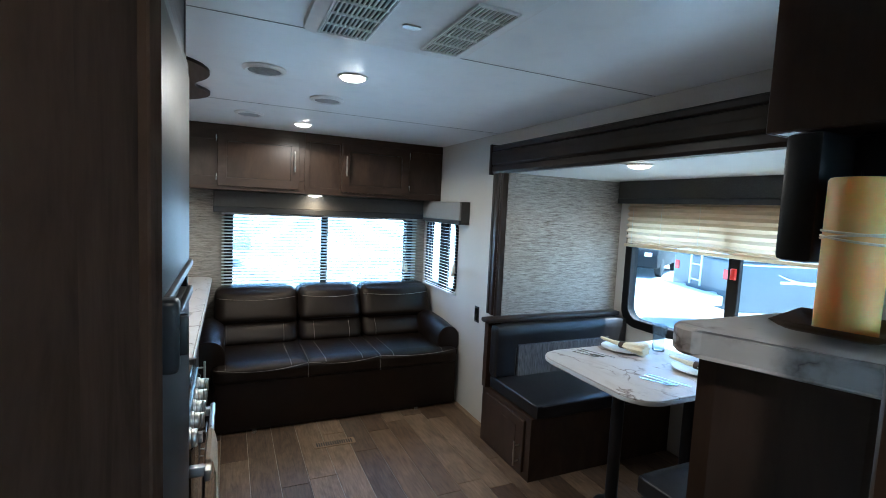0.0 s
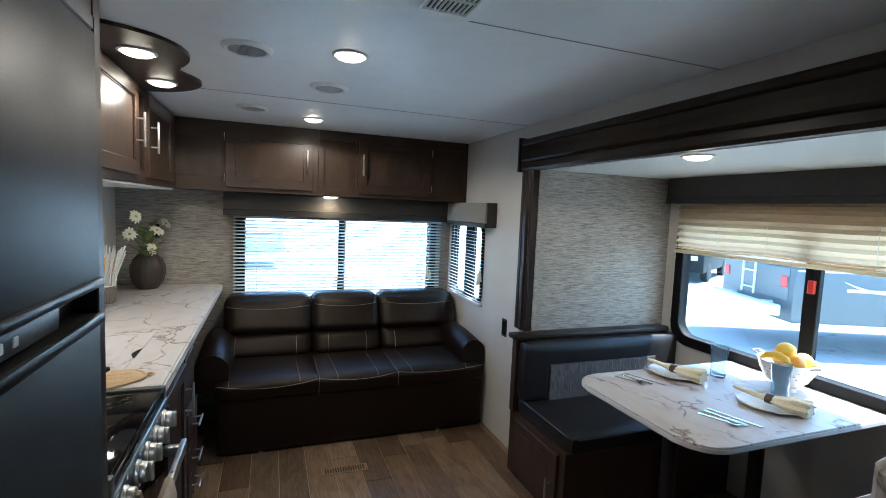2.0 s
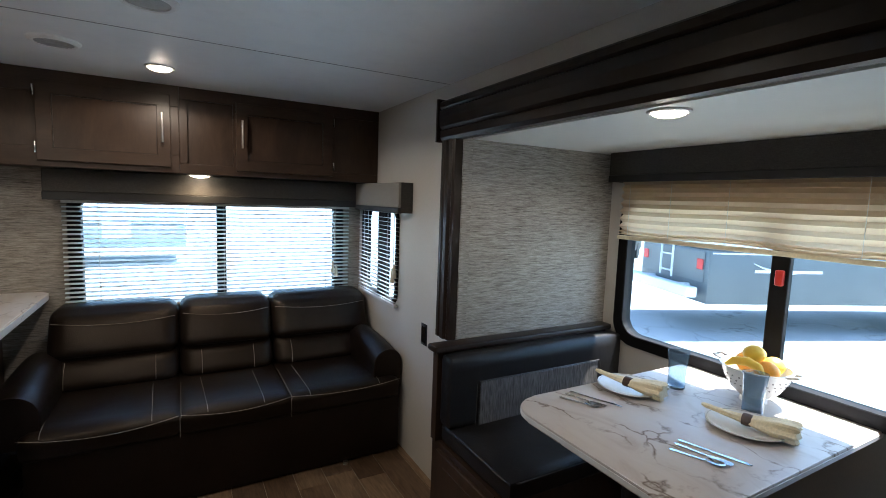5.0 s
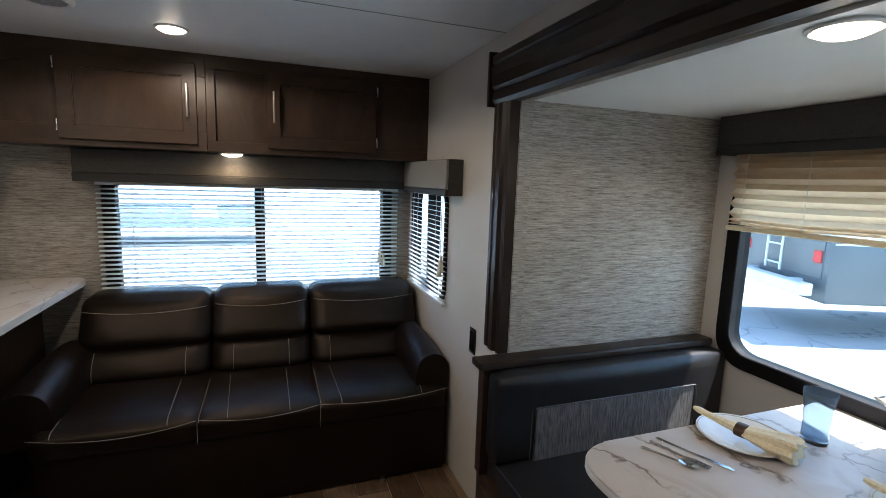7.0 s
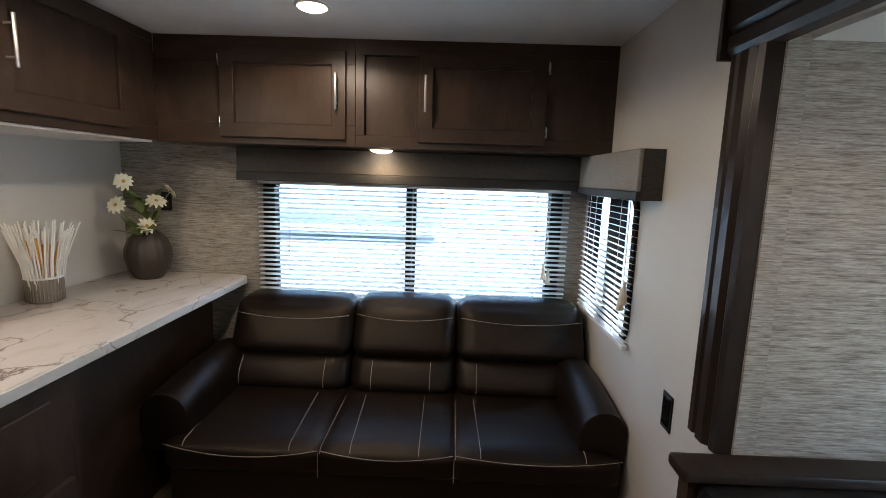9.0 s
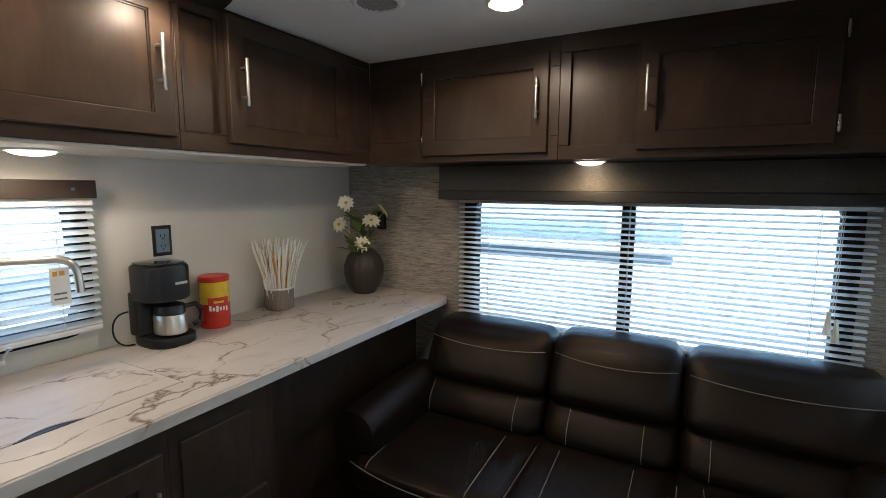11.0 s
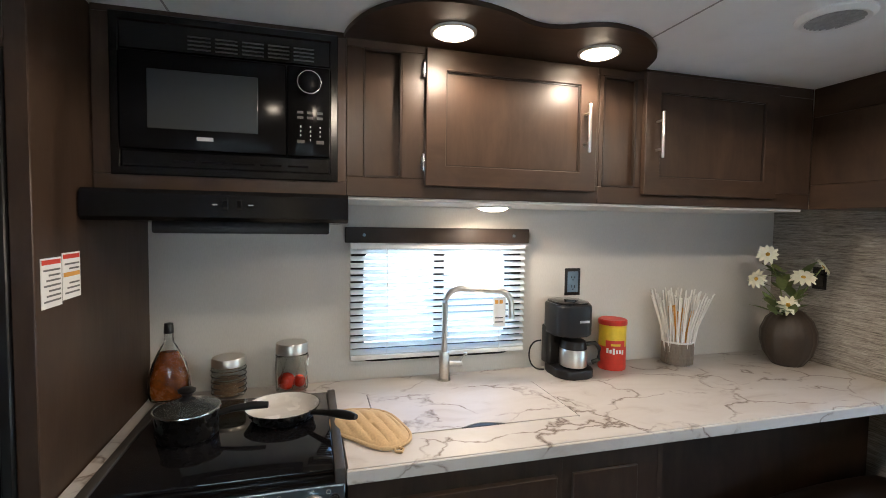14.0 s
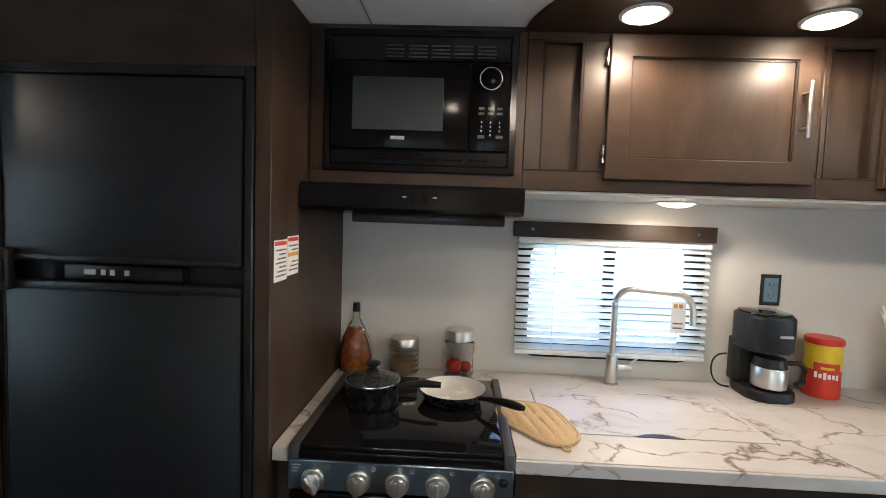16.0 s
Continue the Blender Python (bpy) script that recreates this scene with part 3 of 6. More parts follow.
def window_unit(name, axis, pos, out, hole, mull, mull_w, label, ring=0.035, r=0.05, inset=0.004, screen=None):
    """A framed sliding window: black ring on the room side, panes and a bar."""
    a0, a1, z0, z1 = hole
    o, u, n = ((pos, 0, 0), (0, 1, 0), (-out, 0, 0)) if axis == "x" else ((0, pos, 0), (1, 0, 0), (0, -out, 0))
    win = thing(name, (pos, (a0 + a1) / 2, z0) if axis == "x" else ((a0 + a1) / 2, pos, z0), label, "window", kind="structure")
    bm = bmesh.new()
    outer = rounded(a0 - ring, z0 - ring, a1 + ring, z1 + ring, r + ring)
    inner = rounded(a0 + inset, z0 + inset, a1 - inset, z1 - inset, r)
    for d0, d1 in ((0.0, 0.016),):
        rings = [[bm.verts.new((p[0], p[1], d)) for p in line] for line, d in ((inner, -0.05), (inner, d1 - 0.003), ([(q[0] * 0.94 + p[0] * 0.06, q[1] * 0.94 + p[1] * 0.06) for p, q in zip(outer, inner)], d1), (outer, d1 - 0.004), (outer, d0))]
        k_ = len(outer)
        for lo, hi in zip(rings, rings[1:]):
            for i in range(k_):
                j = (i + 1) % k_
                bm.faces.new((lo[i], lo[j], hi[j], hi[i]))
    part("window_frame", facing(bm, o, u, n), frame_m, win, "black window frame")
    for m_ in mull:
        part("mullion", facing(box(m_ - mull_w / 2, z0, -0.042, m_ + mull_w / 2, z1, -0.008, 0.004, 1), o, u, n), frame_m, win)
    edges = [a0 + 0.003, *mull, a1 - 0.003]
    for i, (p, q) in enumerate(zip(edges, edges[1:])):
        g_ = part("pane", facing(box(p, z0 + 0.003, -0.030 + 0.008 * (i % 2), q, z1 - 0.003, -0.026 + 0.008 * (i % 2)), o, u, n), screen if screen and (i == 0 or screen is not screen_glass) else glass_m, win, smooth=False)
        g_.visible_shadow = False
    return win


w_s = window_unit("window_1", "x", SX, 1, SWIN, [1.907], 0.07, "wide black-framed slide-out window with rounded corners", 0.036, 0.095, 0.026, tinted_glass)
part("latch", box(SX - 0.012, 1.885, 1.20, SX + 0.012, 1.915, 1.265, 0.004, 1), red_p, w_s, "red emergency latch")
window_unit("window_2", "y", B, 1, BWIN, [0.888], 0.055, "wide black-framed back window behind white blinds", 0.06, 0.04, screen=screen_glass)
window_unit("window_3", "x", E, 1, EWIN, [3.805], 0.14, "small black-framed side window behind white blinds", 0.02, 0.07, screen=dim_glass)
# added window, never in view: lights bar top and fridge from behind
window_unit("fill_window", "y", S0, -1, FILLWIN, [1.1], 0.04, "unseen window added behind the start to let in fill daylight", 0.03, 0.05)
window_unit("window_4", "x", W, -1, KWIN, [2.51], 0.04, "small kitchen window behind white blinds", 0.045, 0.04)


def blind(axis, pos, out, a0, a1, z0, z1, cords, label, pitch=0.0255, tilt=-17, wand=None):
    """A raised-slat blind: headrail, slats, bottom rail, ladder cords."""
    o, u, n = ((pos, 0, 0), (0, 1, 0), (-out, 0, 0)) if axis == "x" else ((0, pos, 0), (1, 0, 0), (0, -out, 0))
    bl = thing("window_blind", (pos, (a0 + a1) / 2, z0) if axis == "x" else ((a0 + a1) / 2, pos, z0), label, "window blind", group="white mini blinds")
    part("headrail", facing(box(a0, z1 - 0.028, -0.012, a1, z1, 0.014, 0.002, 1), o, u, n), white_p, bl)
    part("bottom_rail", facing(box(a0, z0, -0.012, a1, z0 + 0.018, 0.012, 0.004, 2), o, u, n), white_p, bl)
    bm = bmesh.new()
    rows = []
    for k_ in range(5):
        s = -1 + k_ / 2
        d, h_ = 0.0125 * s, 0.0022 * (1 - s * s)
        d, h_ = d * math.cos(radians(tilt)) - h_ * math.sin(radians(tilt)), d * math.sin(radians(tilt)) + h_ * math.cos(radians(tilt))
        rows.append((bm.verts.new((a0, h_, d)), bm.verts.new((a1, h_, d)), bm.verts.new((a1, h_ - 0.0007, d)), bm.verts.new((a0, h_ - 0.0007, d))))
    for p, q in zip(rows, rows[1:]):
        bm.faces.new((p[0], p[1], q[1], q[0]))
        bm.faces.new((p[3], q[3], q[2], p[2]))
    bm.faces.new((rows[0][0], rows[0][3], rows[0][2], rows[0][1]))
    bm.faces.new((rows[-1][0], rows[-1][1], rows[-1][2], rows[-1][3]))
    first = part("slat", facing(bm, o, u, n), slat_m, bl)
    first.location.z = z0 + 0.03 - 0.0
    z = z0 + 0.03 + pitch
    while z < z1 - 0.035:
        s = first.copy()
        scene.collection.objects.link(s)
        s.location.z = z
        z += pitch
    for c_ in cords:
        part("cord", facing(join(rod((c_, z0, 0.0135), (c_, z1, 0.0135), 0.0011, n=6), rod((c_, z0, -0.0135), (c_, z1, -0.0135), 0.0011, n=6)), o, u, n), white_p, bl)
    return bl


bb_ = blind("y", B - 0.03, 1, 0.085, 1.715, 0.80, 1.44, (0.25, 0.90, 1.55), "white slatted blind over the back window")
sb_ = blind("x", E - 0.022, 1, 3.475, 4.14, 0.84, 1.44, (3.60, 4.02), "white slatted blind over the side window", tilt=9)
kb = blind("x", W + 0.03, -1, 2.152, 2.862, 1.0, 1.45, (2.29, 2.75), "white slatted blind over the kitchen window", tilt=-38)



def tassel(bl, x, y, z, top, side):
    """A pull cord ending in two ivory bell tassels."""
    for k_, (s, dz) in enumerate(((-0.013, 0.0), (0.012, -0.028))):
        ox, oy = (s, 0) if side == "x" else (0, s)
        cd_ = part("pull_cord", rod((x + ox * 0.3, y + oy * 0.3, z + dz + 0.085), (x + ox * 0.2, y + oy * 0.2, top), 0.0011, n=6), white_p, bl)
        part("tassel", lathe([(0, 0.0), (0.0135, 0.0), (0.0145, 0.004), (0.0095, 0.045), (0.006, 0.075), (0.007, 0.082), (0.0, 0.088)], (x + ox, y + oy, z + dz), 16), tag_m, cd_, "ivory plastic tassel")


tassel(bb_, 1.608, B - 0.062, 0.965, 1.43, "x")
tassel(sb_, E - 0.055, 3.455, 1.03, 1.43, "y")

# valances
bv = thing("window_valance", (0.88, 4.15, 1.43), "charcoal fabric box valance above the back window", "valance", group="box valances")
part("front", box(0.03, 4.07, 1.474, 1.735, 4.085, 1.592, 0.003, 1), valance_m, bv)
part("band", box(0.028, 4.067, 1.43, 1.737, 4.087, 1.474, 0.003, 1), band_m, bv)
part("end", box(0.03, 4.085, 1.432, 0.045, B, 1.592, 0.002, 1), valance_m, bv)
part("top_board", box(0.045, 4.085, 1.577, 1.735, B, 1.591), band_m, bv)
sv = thing("window_valance", (1.76, 3.7, 1.42), "grey tweed box valance above the side window", "valance", group="box valances")
part("front", box(1.722, 3.325, 1.45, 1.737, 4.066, 1.592, 0.003, 1), valance_grey, sv)
part("band", box(1.720, 3.323, 1.418, 1.739, 4.066, 1.45, 0.003, 1), band_m, sv)
part("end", box(1.737, 3.325, 1.42, E, 3.34, 1.592, 0.002, 1), valance_m, sv)
part("top_board", box(1.737, 3.34, 1.577, E, 4.066, 1.591), band_m, sv)
lv = thing("window_valance", (2.76, 1.9, 1.63), "long charcoal fabric box valance above the dinette window", "valance", group="box valances")
part("front", box(2.705, 0.90, 1.668, 2.72, 2.735, SC - 0.002, 0.003, 1), valance_m, lv)
part("band", box(2.703, 0.898, 1.632, 2.722, 2.737, 1.668, 0.003, 1), band_m, lv)
part("end", box(2.72, 2.72, 1.634, SX, 2.735, SC - 0.002, 0.002, 1), valance_m, lv)
part("end", box(2.72, 0.90, 1.634, SX, 0.915, SC - 0.002, 0.002, 1), valance_m, lv)
kv = thing("window_valance", (W, 2.5, 1.447), "slim dark wooden board above the kitchen window", "valance")
part("front", box(W + 0.045, 2.13, 1.447, W + 0.06, 2.868, 1.505, 0.002, 1), trim_wood, kv)
for y in (2.145, 2.853):
    part("bracket", box(W, y - 0.012, 1.45, W + 0.045, y + 0.012, 1.50), trim_wood, kv)
for y in (2.2, 2.80):
    part("screw", rod((W + 0.06, y, 1.476), (W + 0.063, y, 1.476), 0.006, n=12), steel_blue, kv)

# pleated shade
ps = thing("pleated_shade", (2.77, 1.9, 1.33), "cream pleated shade drawn half down over the dinette window", "window shade")
bm = bmesh.new()
prof = []
z = 1.66
i = 0
while z > 1.395:
    prof.append((2.748 if i % 2 else 2.775, z))
    z -= 0.020
    i += 1
while z > 1.352:
    prof.append((2.744 if i % 2 else 2.779, z))
    z -= 0.0075
    i += 1
ys = [0.93 + k_ * (2.68 - 0.93) / 24 for k_ in range(25)]
grid = [[bm.verts.new((x, y, zz - 0.010 * max(0, (1.68 - zz) / 0.33) ** 2 * (0.5 - 0.5 * math.cos(y * 9)) )) for y in ys] for x, zz in prof]
for r0, r1 in zip(grid, grid[1:]):
    for p in range(24):
        bm.faces.new((r0[p], r0[p + 1], r1[p + 1], r1[p]))
part("pleats", bm, shade_m, ps, smooth=False)
part("bottom_rail", box(2.742, 0.925, 1.327, 2.782, 2.685, 1.347, 0.005, 2), cream_cloth, ps)
for y in (1.35, 1.62, 2.1, 2.38, 2.62):
    part("cord", rod((2.7455, y, 1.34), (2.7455, y, 1.66), 0.0012, n=6), white_p, ps)

# ---- slide-out trim ----
st = thing("slide_trim", (1.78, 1.9, 1.785), "dark stained moulded wooden fascia round the slide-out opening", "trim", kind="structure")
prof = [(E, 1.785), (1.772, 1.785), (1.762, 1.80), (1.762, 1.83), (1.770, 1.838), (1.758, 1.85), (1.754, 1.89), (1.754, 1.925), (1.764, 1.932), (1.756, 1.94), (1.756, 1.962), (1.768, 1.972), (E, 1.972)]
bm = bmesh.new()
ra = [bm.verts.new((x, 2.94, z)) for x, z in prof]
rb = [bm.verts.new((x, 0.62, z)) for x, z in prof]
for i in range(len(prof)):
    j = (i + 1) % len(prof)
    bm.faces.new((ra[i], ra[j], rb[j], rb[i]))
bm.faces.new(ra)
bm.faces.new(rb[::-1])
part("header", bm, trim_wood, st, smooth=False)
part("end_cap", box(1.745, 2.94, 1.778, E, 2.958, 1.982, 0.004, 2), trim_wood, st)
bm = bmesh.new()
prof = [(E, 2.935), (1.778, 2.935), (1.766, 2.925), (1.766, 2.905), (1.775, 2.895), (1.762, 2.88), (1.762, 2.85), (1.775, 2.838), (1.768, 2.825), (1.772, 2.805), (E, 2.80)]
ra = [bm.verts.new((x, y, 0.83)) for x, y in prof]
rb = [bm.verts.new((x, y, 1.785)) for x, y in prof]
for i in range(len(prof)):
    j = (i + 1) % len(prof)
    bm.faces.new((ra[i], ra[j], rb[j], rb[i]))
bm.faces.new(ra)
bm.faces.new(rb[::-1])
part("jamb", bm, trim_wood, st, smooth=False)

# ---- upper kitchen cabinets ----
FX, UB, UT = -0.24, 1.597, C
NX, UY = (1, 0, 0), (0, 1, 0)


def wall_cabinet(name, y0, y1, label, recess=None):
    cab = thing(name, (FX - 0.2, (y0 + y1) / 2, UB), label, "cabinet", group="upper kitchen cabinets")
    part("body", box(W, y0, UB + 0.002, FX - 0.020, y1, UT - 0.001), wood_v, cab, smooth=False)
    return cab


def face_frame(cab, u0, u1, z0, z1, openings, o, u, n, material):
    """A face frame 18 mm thick with openings (u0, u1, z0, z1) side by side."""
    lo, hi = min(p[2] for p in openings), max(p[3] for p in openings)
    part("top_rail", facing(box(u0, hi, -0.0195, u1, z1, 0, 0.0015, 1), o, u, n), material, cab)
    part("bottom_rail", facing(box(u0, z0, -0.0195, u1, lo, 0, 0.0015, 1), o, u, n), material, cab)
    cuts_ = [u0] + [v_ for p in openings for v_ in p[:2]] + [u1]
    for p, q in zip(cuts_[::2], cuts_[1::2]):
        if q - p > 0.004:
            part("stile", facing(box(p, lo, -0.0195, q, hi, 0, 0.0015, 1), o, u, n), wood_v, cab)


KO = (FX, 0, 0)
c1 = wall_cabinet("microwave_cabinet", 1.478, 2.108, "dark espresso upper cabinet holding a microwave")
for ob in list(c1.children):
    bpy.data.objects.remove(ob)
part("body", join(box(W, 1.478, UB + 0.002, FX - 0.02, 1.50, UT - 0.001), box(W, 2.09, UB + 0.002, FX - 0.02, 2.108, UT - 0.001), box(W, 1.50, UB + 0.002, FX - 0.02, 2.09, 1.638), box(W, 1.50, 1.638, W + 0.02, 2.09, UT - 0.001), box(W + 0.02, 1.50, 2.045, FX - 0.02, 2.09, UT - 0.001)), wood_v, c1, smooth=False)
face_frame(c1, 1.478, 2.108, UB, UT, [(1.524, 2.079, 1.638, 2.043)], KO, UY, NX, wood_y)
c2 = wall_cabinet("wall_cabinet", 2.109, 2.938, "dark espresso upper cabinet with a framed door above the sink")
face_frame(c2, 2.109, 2.938, UB, UT, [(2.158, 2.27, 1.655, 2.025), (2.40, 2.86, 1.70, 1.98)], KO, UY, NX, wood_y)
shaker_door(c2, (FX, 2.34, 1.634), UY, NX, 0.578, 0.405, wood_y, (0.532, 0.20, True), (0.07, 0.345))
sunk_panel(c2, (FX, 2.158, 1.655), UY, NX, 0.112, 0.37)
c3 = wall_cabinet("wall_cabinet", 2.939, 3.884, "dark espresso upper corner cabinet with a framed door")
face_frame(c3, 2.939, 3.884, UB, UT, [(2.955, 3.084, 1.655, 2.022), (3.2, 3.6, 1.70, 1.98)], KO, UY, NX, wood_y)
shaker_door(c3, (FX, 3.108, 1.632), UY, NX, 0.585, 0.412, wood_y, (0.045, 0.2, True), None)
sunk_panel(c3, (FX, 2.955, 1.655), UY, NX, 0.129, 0.367)
solid("trim", box(W + 0.004, 2.112, UB - 0.010, FX - 0.01, 3.86, UB + 0.001, 0.002, 1), wall_m, "pale bottom panel under the upper cabinets", "trim", kind="structure")

# back upper cabinets
FY = 3.885
NB, UX = (0, -1, 0), (1, 0, 0)
BO = (0, FY, 0)
b1 = thing("wall_cabinet", (0.25, 4.05, UB), "dark espresso upper cabinet with a framed door above the sofa", "cabinet", group="upper cabinets above the sofa")
part("body", box(FX, FY + 0.020, UB, 0.66, B, UT - 0.001), wood_v, b1, smooth=False)
face_frame(b1, FX, 0.66, UB, UT, [(0.12, 0.56, 1.69, 1.95)], BO, UX, NB, wood_x)
shaker_door(b1, (0.058, FY, 1.625), UX, NB, 0.562, 0.382, wood_x, (0.525, 0.205, True), (0.06, 0.33))
b2 = thing("wall_cabinet", (1.3, 4.05, UB), "dark espresso upper cabinet with a framed door above the sofa", "cabinet", group="upper cabinets above the sofa")
part("body", box(0.661, FY + 0.020, UB, E, B, UT - 0.001), wood_v, b2, smooth=False)
face_frame(b2, 0.661, E, UB, UT, [(0.701, 0.93, 1.650, 1.995), (1.0, 1.44, 1.69, 1.95)], BO, UX, NB, wood_x)
shaker_door(b2, (0.945, FY, 1.625), UX, NB, 0.558, 0.382, wood_x, (0.03, 0.205, True), (0.06, 0.33), flip=True)

# curved light board on the ceiling
outl = [(FX + 0.001, 2.10), (-0.17, 2.112), (-0.07, 2.15), (0.005, 2.21), (0.05, 2.30), (0.058, 2.40), (0.035, 2.49), (0.002, 2.56), (-0.01, 2.62), (0.0, 2.67), (0.032, 2.73), (0.048, 2.79), (0.035, 2.87), (0.0, 2.94), (-0.06, 3.01), (-0.13, 3.06), (FX + 0.001, 3.10)]
dense = []
for k_ in range(len(outl) - 1):
    p0, p1, p2, p3 = (Vector(outl[max(0, min(len(outl) - 1, k_ + d))]) for d in (-1, 0, 1, 2))
    for s in (0, 0.33, 0.67):
        dense.append(tuple(0.5 * ((2 * p1) + (-p0 + p2) * s + (2 * p0 - 5 * p1 + 4 * p2 - p3) * s * s + (-p0 + 3 * p1 - 3 * p2 + p3) * s ** 3)))
dense.append(outl[-1])
board = solid("light_board", prism([(max(x, FX + 0.001), y) for x, y in dense], C - 0.014, C - 0.001, 0.003, 1), wood_y, "dark curved wooden light board fixed to the ceiling", "light board")


def dome_lamp(x, y, z, label, group, r=0.062, power=1.0, tone=(1.0, 0.835, 0.655)):
    lamp = thing("ceiling_lamp", (x, y, z), label, "ceiling lamp", group=group)
    part("rim", lathe([(r + 0.010, 0.0), (r + 0.010, -0.004), (r + 0.002, -0.007), (r - 0.004, -0.004), (r - 0.004, 0.0)], (x, y, z), 36), white_p, lamp, "white rim")
    part("diffuser", lathe([(r - 0.003, -0.004), (r - 0.004, -0.006), (r * 0.86, -0.0105), (r * 0.66, -0.0150), (r * 0.4, -0.0180), (0, -0.0195)], (x, y, z), 36), dome_m, lamp, "glowing frosted dome")
    lamp_light(x, y, z - 0.058, power, tone=tone)
    return lamp


for x, y in ((0.60, 2.115), (0.589, 3.488)):
    dome_lamp(x, y, C, "round glowing dome lamp on the ceiling", "dome lamps", 0.053)
for x, y in ((-0.106, 2.386), (-0.119, 2.851)):
    dome_lamp(x, y, C - 0.014, "round glowing dome lamp on the curved board", "dome lamps", 0.054, 0.62)
# extra lamp out of view, added to brighten the bar top's edge
dome_lamp(0.21, -0.08, C, "unseen fill dome lamp added above the start to brighten the bar top", "dome lamps", 0.053, 0.75)
dome_lamp(1.943, 1.839, SC, "round glowing dome lamp over the dinette", "dome lamps", 0.053, 0.6)
dome_lamp(-0.47, 2.655, UB - 0.010, "round glowing lamp under the kitchen cabinet", "dome lamps", 0.058, 0.5)
dome_lamp(0.762, 4.0, UB, "round glowing lamp under the cabinet above the sofa", "dome lamps", 0.055, 0.24, (1.0, 0.70, 0.40))


def round_grille(name, x, y, r, label, bars):
    g_ = thing(name, (x, y, C), label, "vent" if "vent" in name else "speaker")
    part("rim", lathe([(r, 0), (r, -0.006), (r - 0.012, -0.014), (r - 0.022, -0.012), (r - 0.022, 0)], (x, y, C), 40), white_b, g_)
    rr = r - 0.022
    if bars:
        part("backing", rod((x, y, C), (x, y, C - 0.003), rr, n=32), black_p, g_)
        k_ = -rr + 0.012
        while k_ < rr - 0.006:
            h_ = math.sqrt(rr * rr - k_ * k_)
            part("louver", box(x - h_, y + k_ - 0.0021, C - 0.012, x + h_, y + k_ + 0.0021, C - 0.004), vent_grey, g_)
            k_ += 0.013
    else:
        part("mesh", lathe([(rr, -0.008), (rr * 0.6, -0.011), (0, -0.012)], (x, y, C), 36), mesh_grey, g_)
    return g_


round_grille("ceiling_vent", 0.262, 2.20, 0.085, "round white ceiling vent with louvers", True)
round_grille("ceiling_speaker", 0.585, 2.61, 0.085, "round white ceiling speaker with grey mesh", False)
round_grille("ceiling_vent", 0.245, 3.289, 0.085, "round white ceiling vent with louvers", True)

# ---- air conditioner ----
ac = thing("air_conditioner", (0.605, 1.3, C - 0.04), "white ceiling air conditioner with two louvered grilles", "air conditioner")
AZ = C - 0.020
part("shroud", prism(rounded(0.330, 0.75, 0.850, 1.632, 0.04), AZ, C - 0.0005, 0.008, 2), white_b, ac)


def ac_grille(x0, x1, y0, y1):
    g_ = part("grille", prism(rounded(x0, y0, x1, y1, 0.02), AZ - 0.002, AZ + 0.001), black_p, ac, "dark slotted grille")
    x = x0 + 0.006
    while x < x1 - 0.006:
        part("louver", box(x, y0 + 0.004, AZ - 0.007, x + 0.0040, y1 - 0.004, AZ - 0.001), white_b, g_)
        x += 0.0125
    n_ = round((y1 - y0) / 0.075)
    for k_ in range(1, n_):
        y = y0 + (y1 - y0) * k_ / n_
        part("bar", box(x0 + 0.004, y - 0.002, AZ - 0.008, x1 - 0.004, y + 0.002, AZ - 0.001), white_b, g_)
    part("rim", join(box(x0 - 0.004, y0 - 0.004, AZ - 0.008, x0 + 0.004, y1 + 0.004, AZ - 0.001, 0.002, 1), box(x1 - 0.004, y0 - 0.004, AZ - 0.008, x1 + 0.004, y1 + 0.004, AZ - 0.001, 0.002, 1), box(x0 + 0.004, y1 - 0.004, AZ - 0.008, x1 - 0.004, y1 + 0.004, AZ - 0.001), box(x0 + 0.004, y0 - 0.004, AZ - 0.008, x1 - 0.004, y0 + 0.004, AZ - 0.001)), white_b, g_)


ac_grille(0.371, 0.515, 1.18, 1.59)
ac_grille(0.690, 0.812, 1.19, 1.57)
part("badge", prism(rounded(0.575, 1.408, 0.628, 1.435, 0.010), AZ - 0.004, AZ + 0.001), steel, ac)
for k_ in range(8):
    part("slot", box(0.472 + 0.027 * k_, 1.6285, C - 0.015, 0.487 + 0.027 * k_, 1.6335, C - 0.006), black_p, ac)

# ---- fridge and its enclosure ----
enc = thing("fridge_enclosure", (-0.3, 1.1, 0), "tall dark espresso wooden fridge enclosure with a side panel", "cabinet")
part("side_panel", box(W, 1.440, 0, 0.029, 1.476, UT - 0.001, 0.002, 1), wood_v, enc)
part("front_stile", box(0.029, 1.4385, 0, 0.038, 1.478, UT - 0.001, 0.002, 1), wood_v, enc)
part("inner_panel", box(W, 0.772, 0, 0.045, 0.790, UT - 0.001), wood_v, enc)
part("front_stile", box(0.045, 0.70, 0, 0.062, 0.795, UT - 0.001, 0.003, 1), wood_matt, enc)
part("top_panel", box(W, 0.796, 1.850, 0.036, 1.438, UT - 0.001), wood_y, enc)
pan = thing("pantry_cabinet", (-0.3, 0.1, 0), "tall dark espresso wooden pantry panel beside the fridge", "cabinet")
part("body", box(W, S0, 0, 0.040, 0.770, UT - 0.001), wood_matt, pan, smooth=False)
part("front_stile", box(0.040, 0.462, 0, 0.052, 0.698, UT - 0.001, 0.003, 1), wood_matt, pan)
part("door", box(0.040, -0.40, 0.05, 0.058, 0.455, UT - 0.03, 0.003, 1), wood_matt, pan)
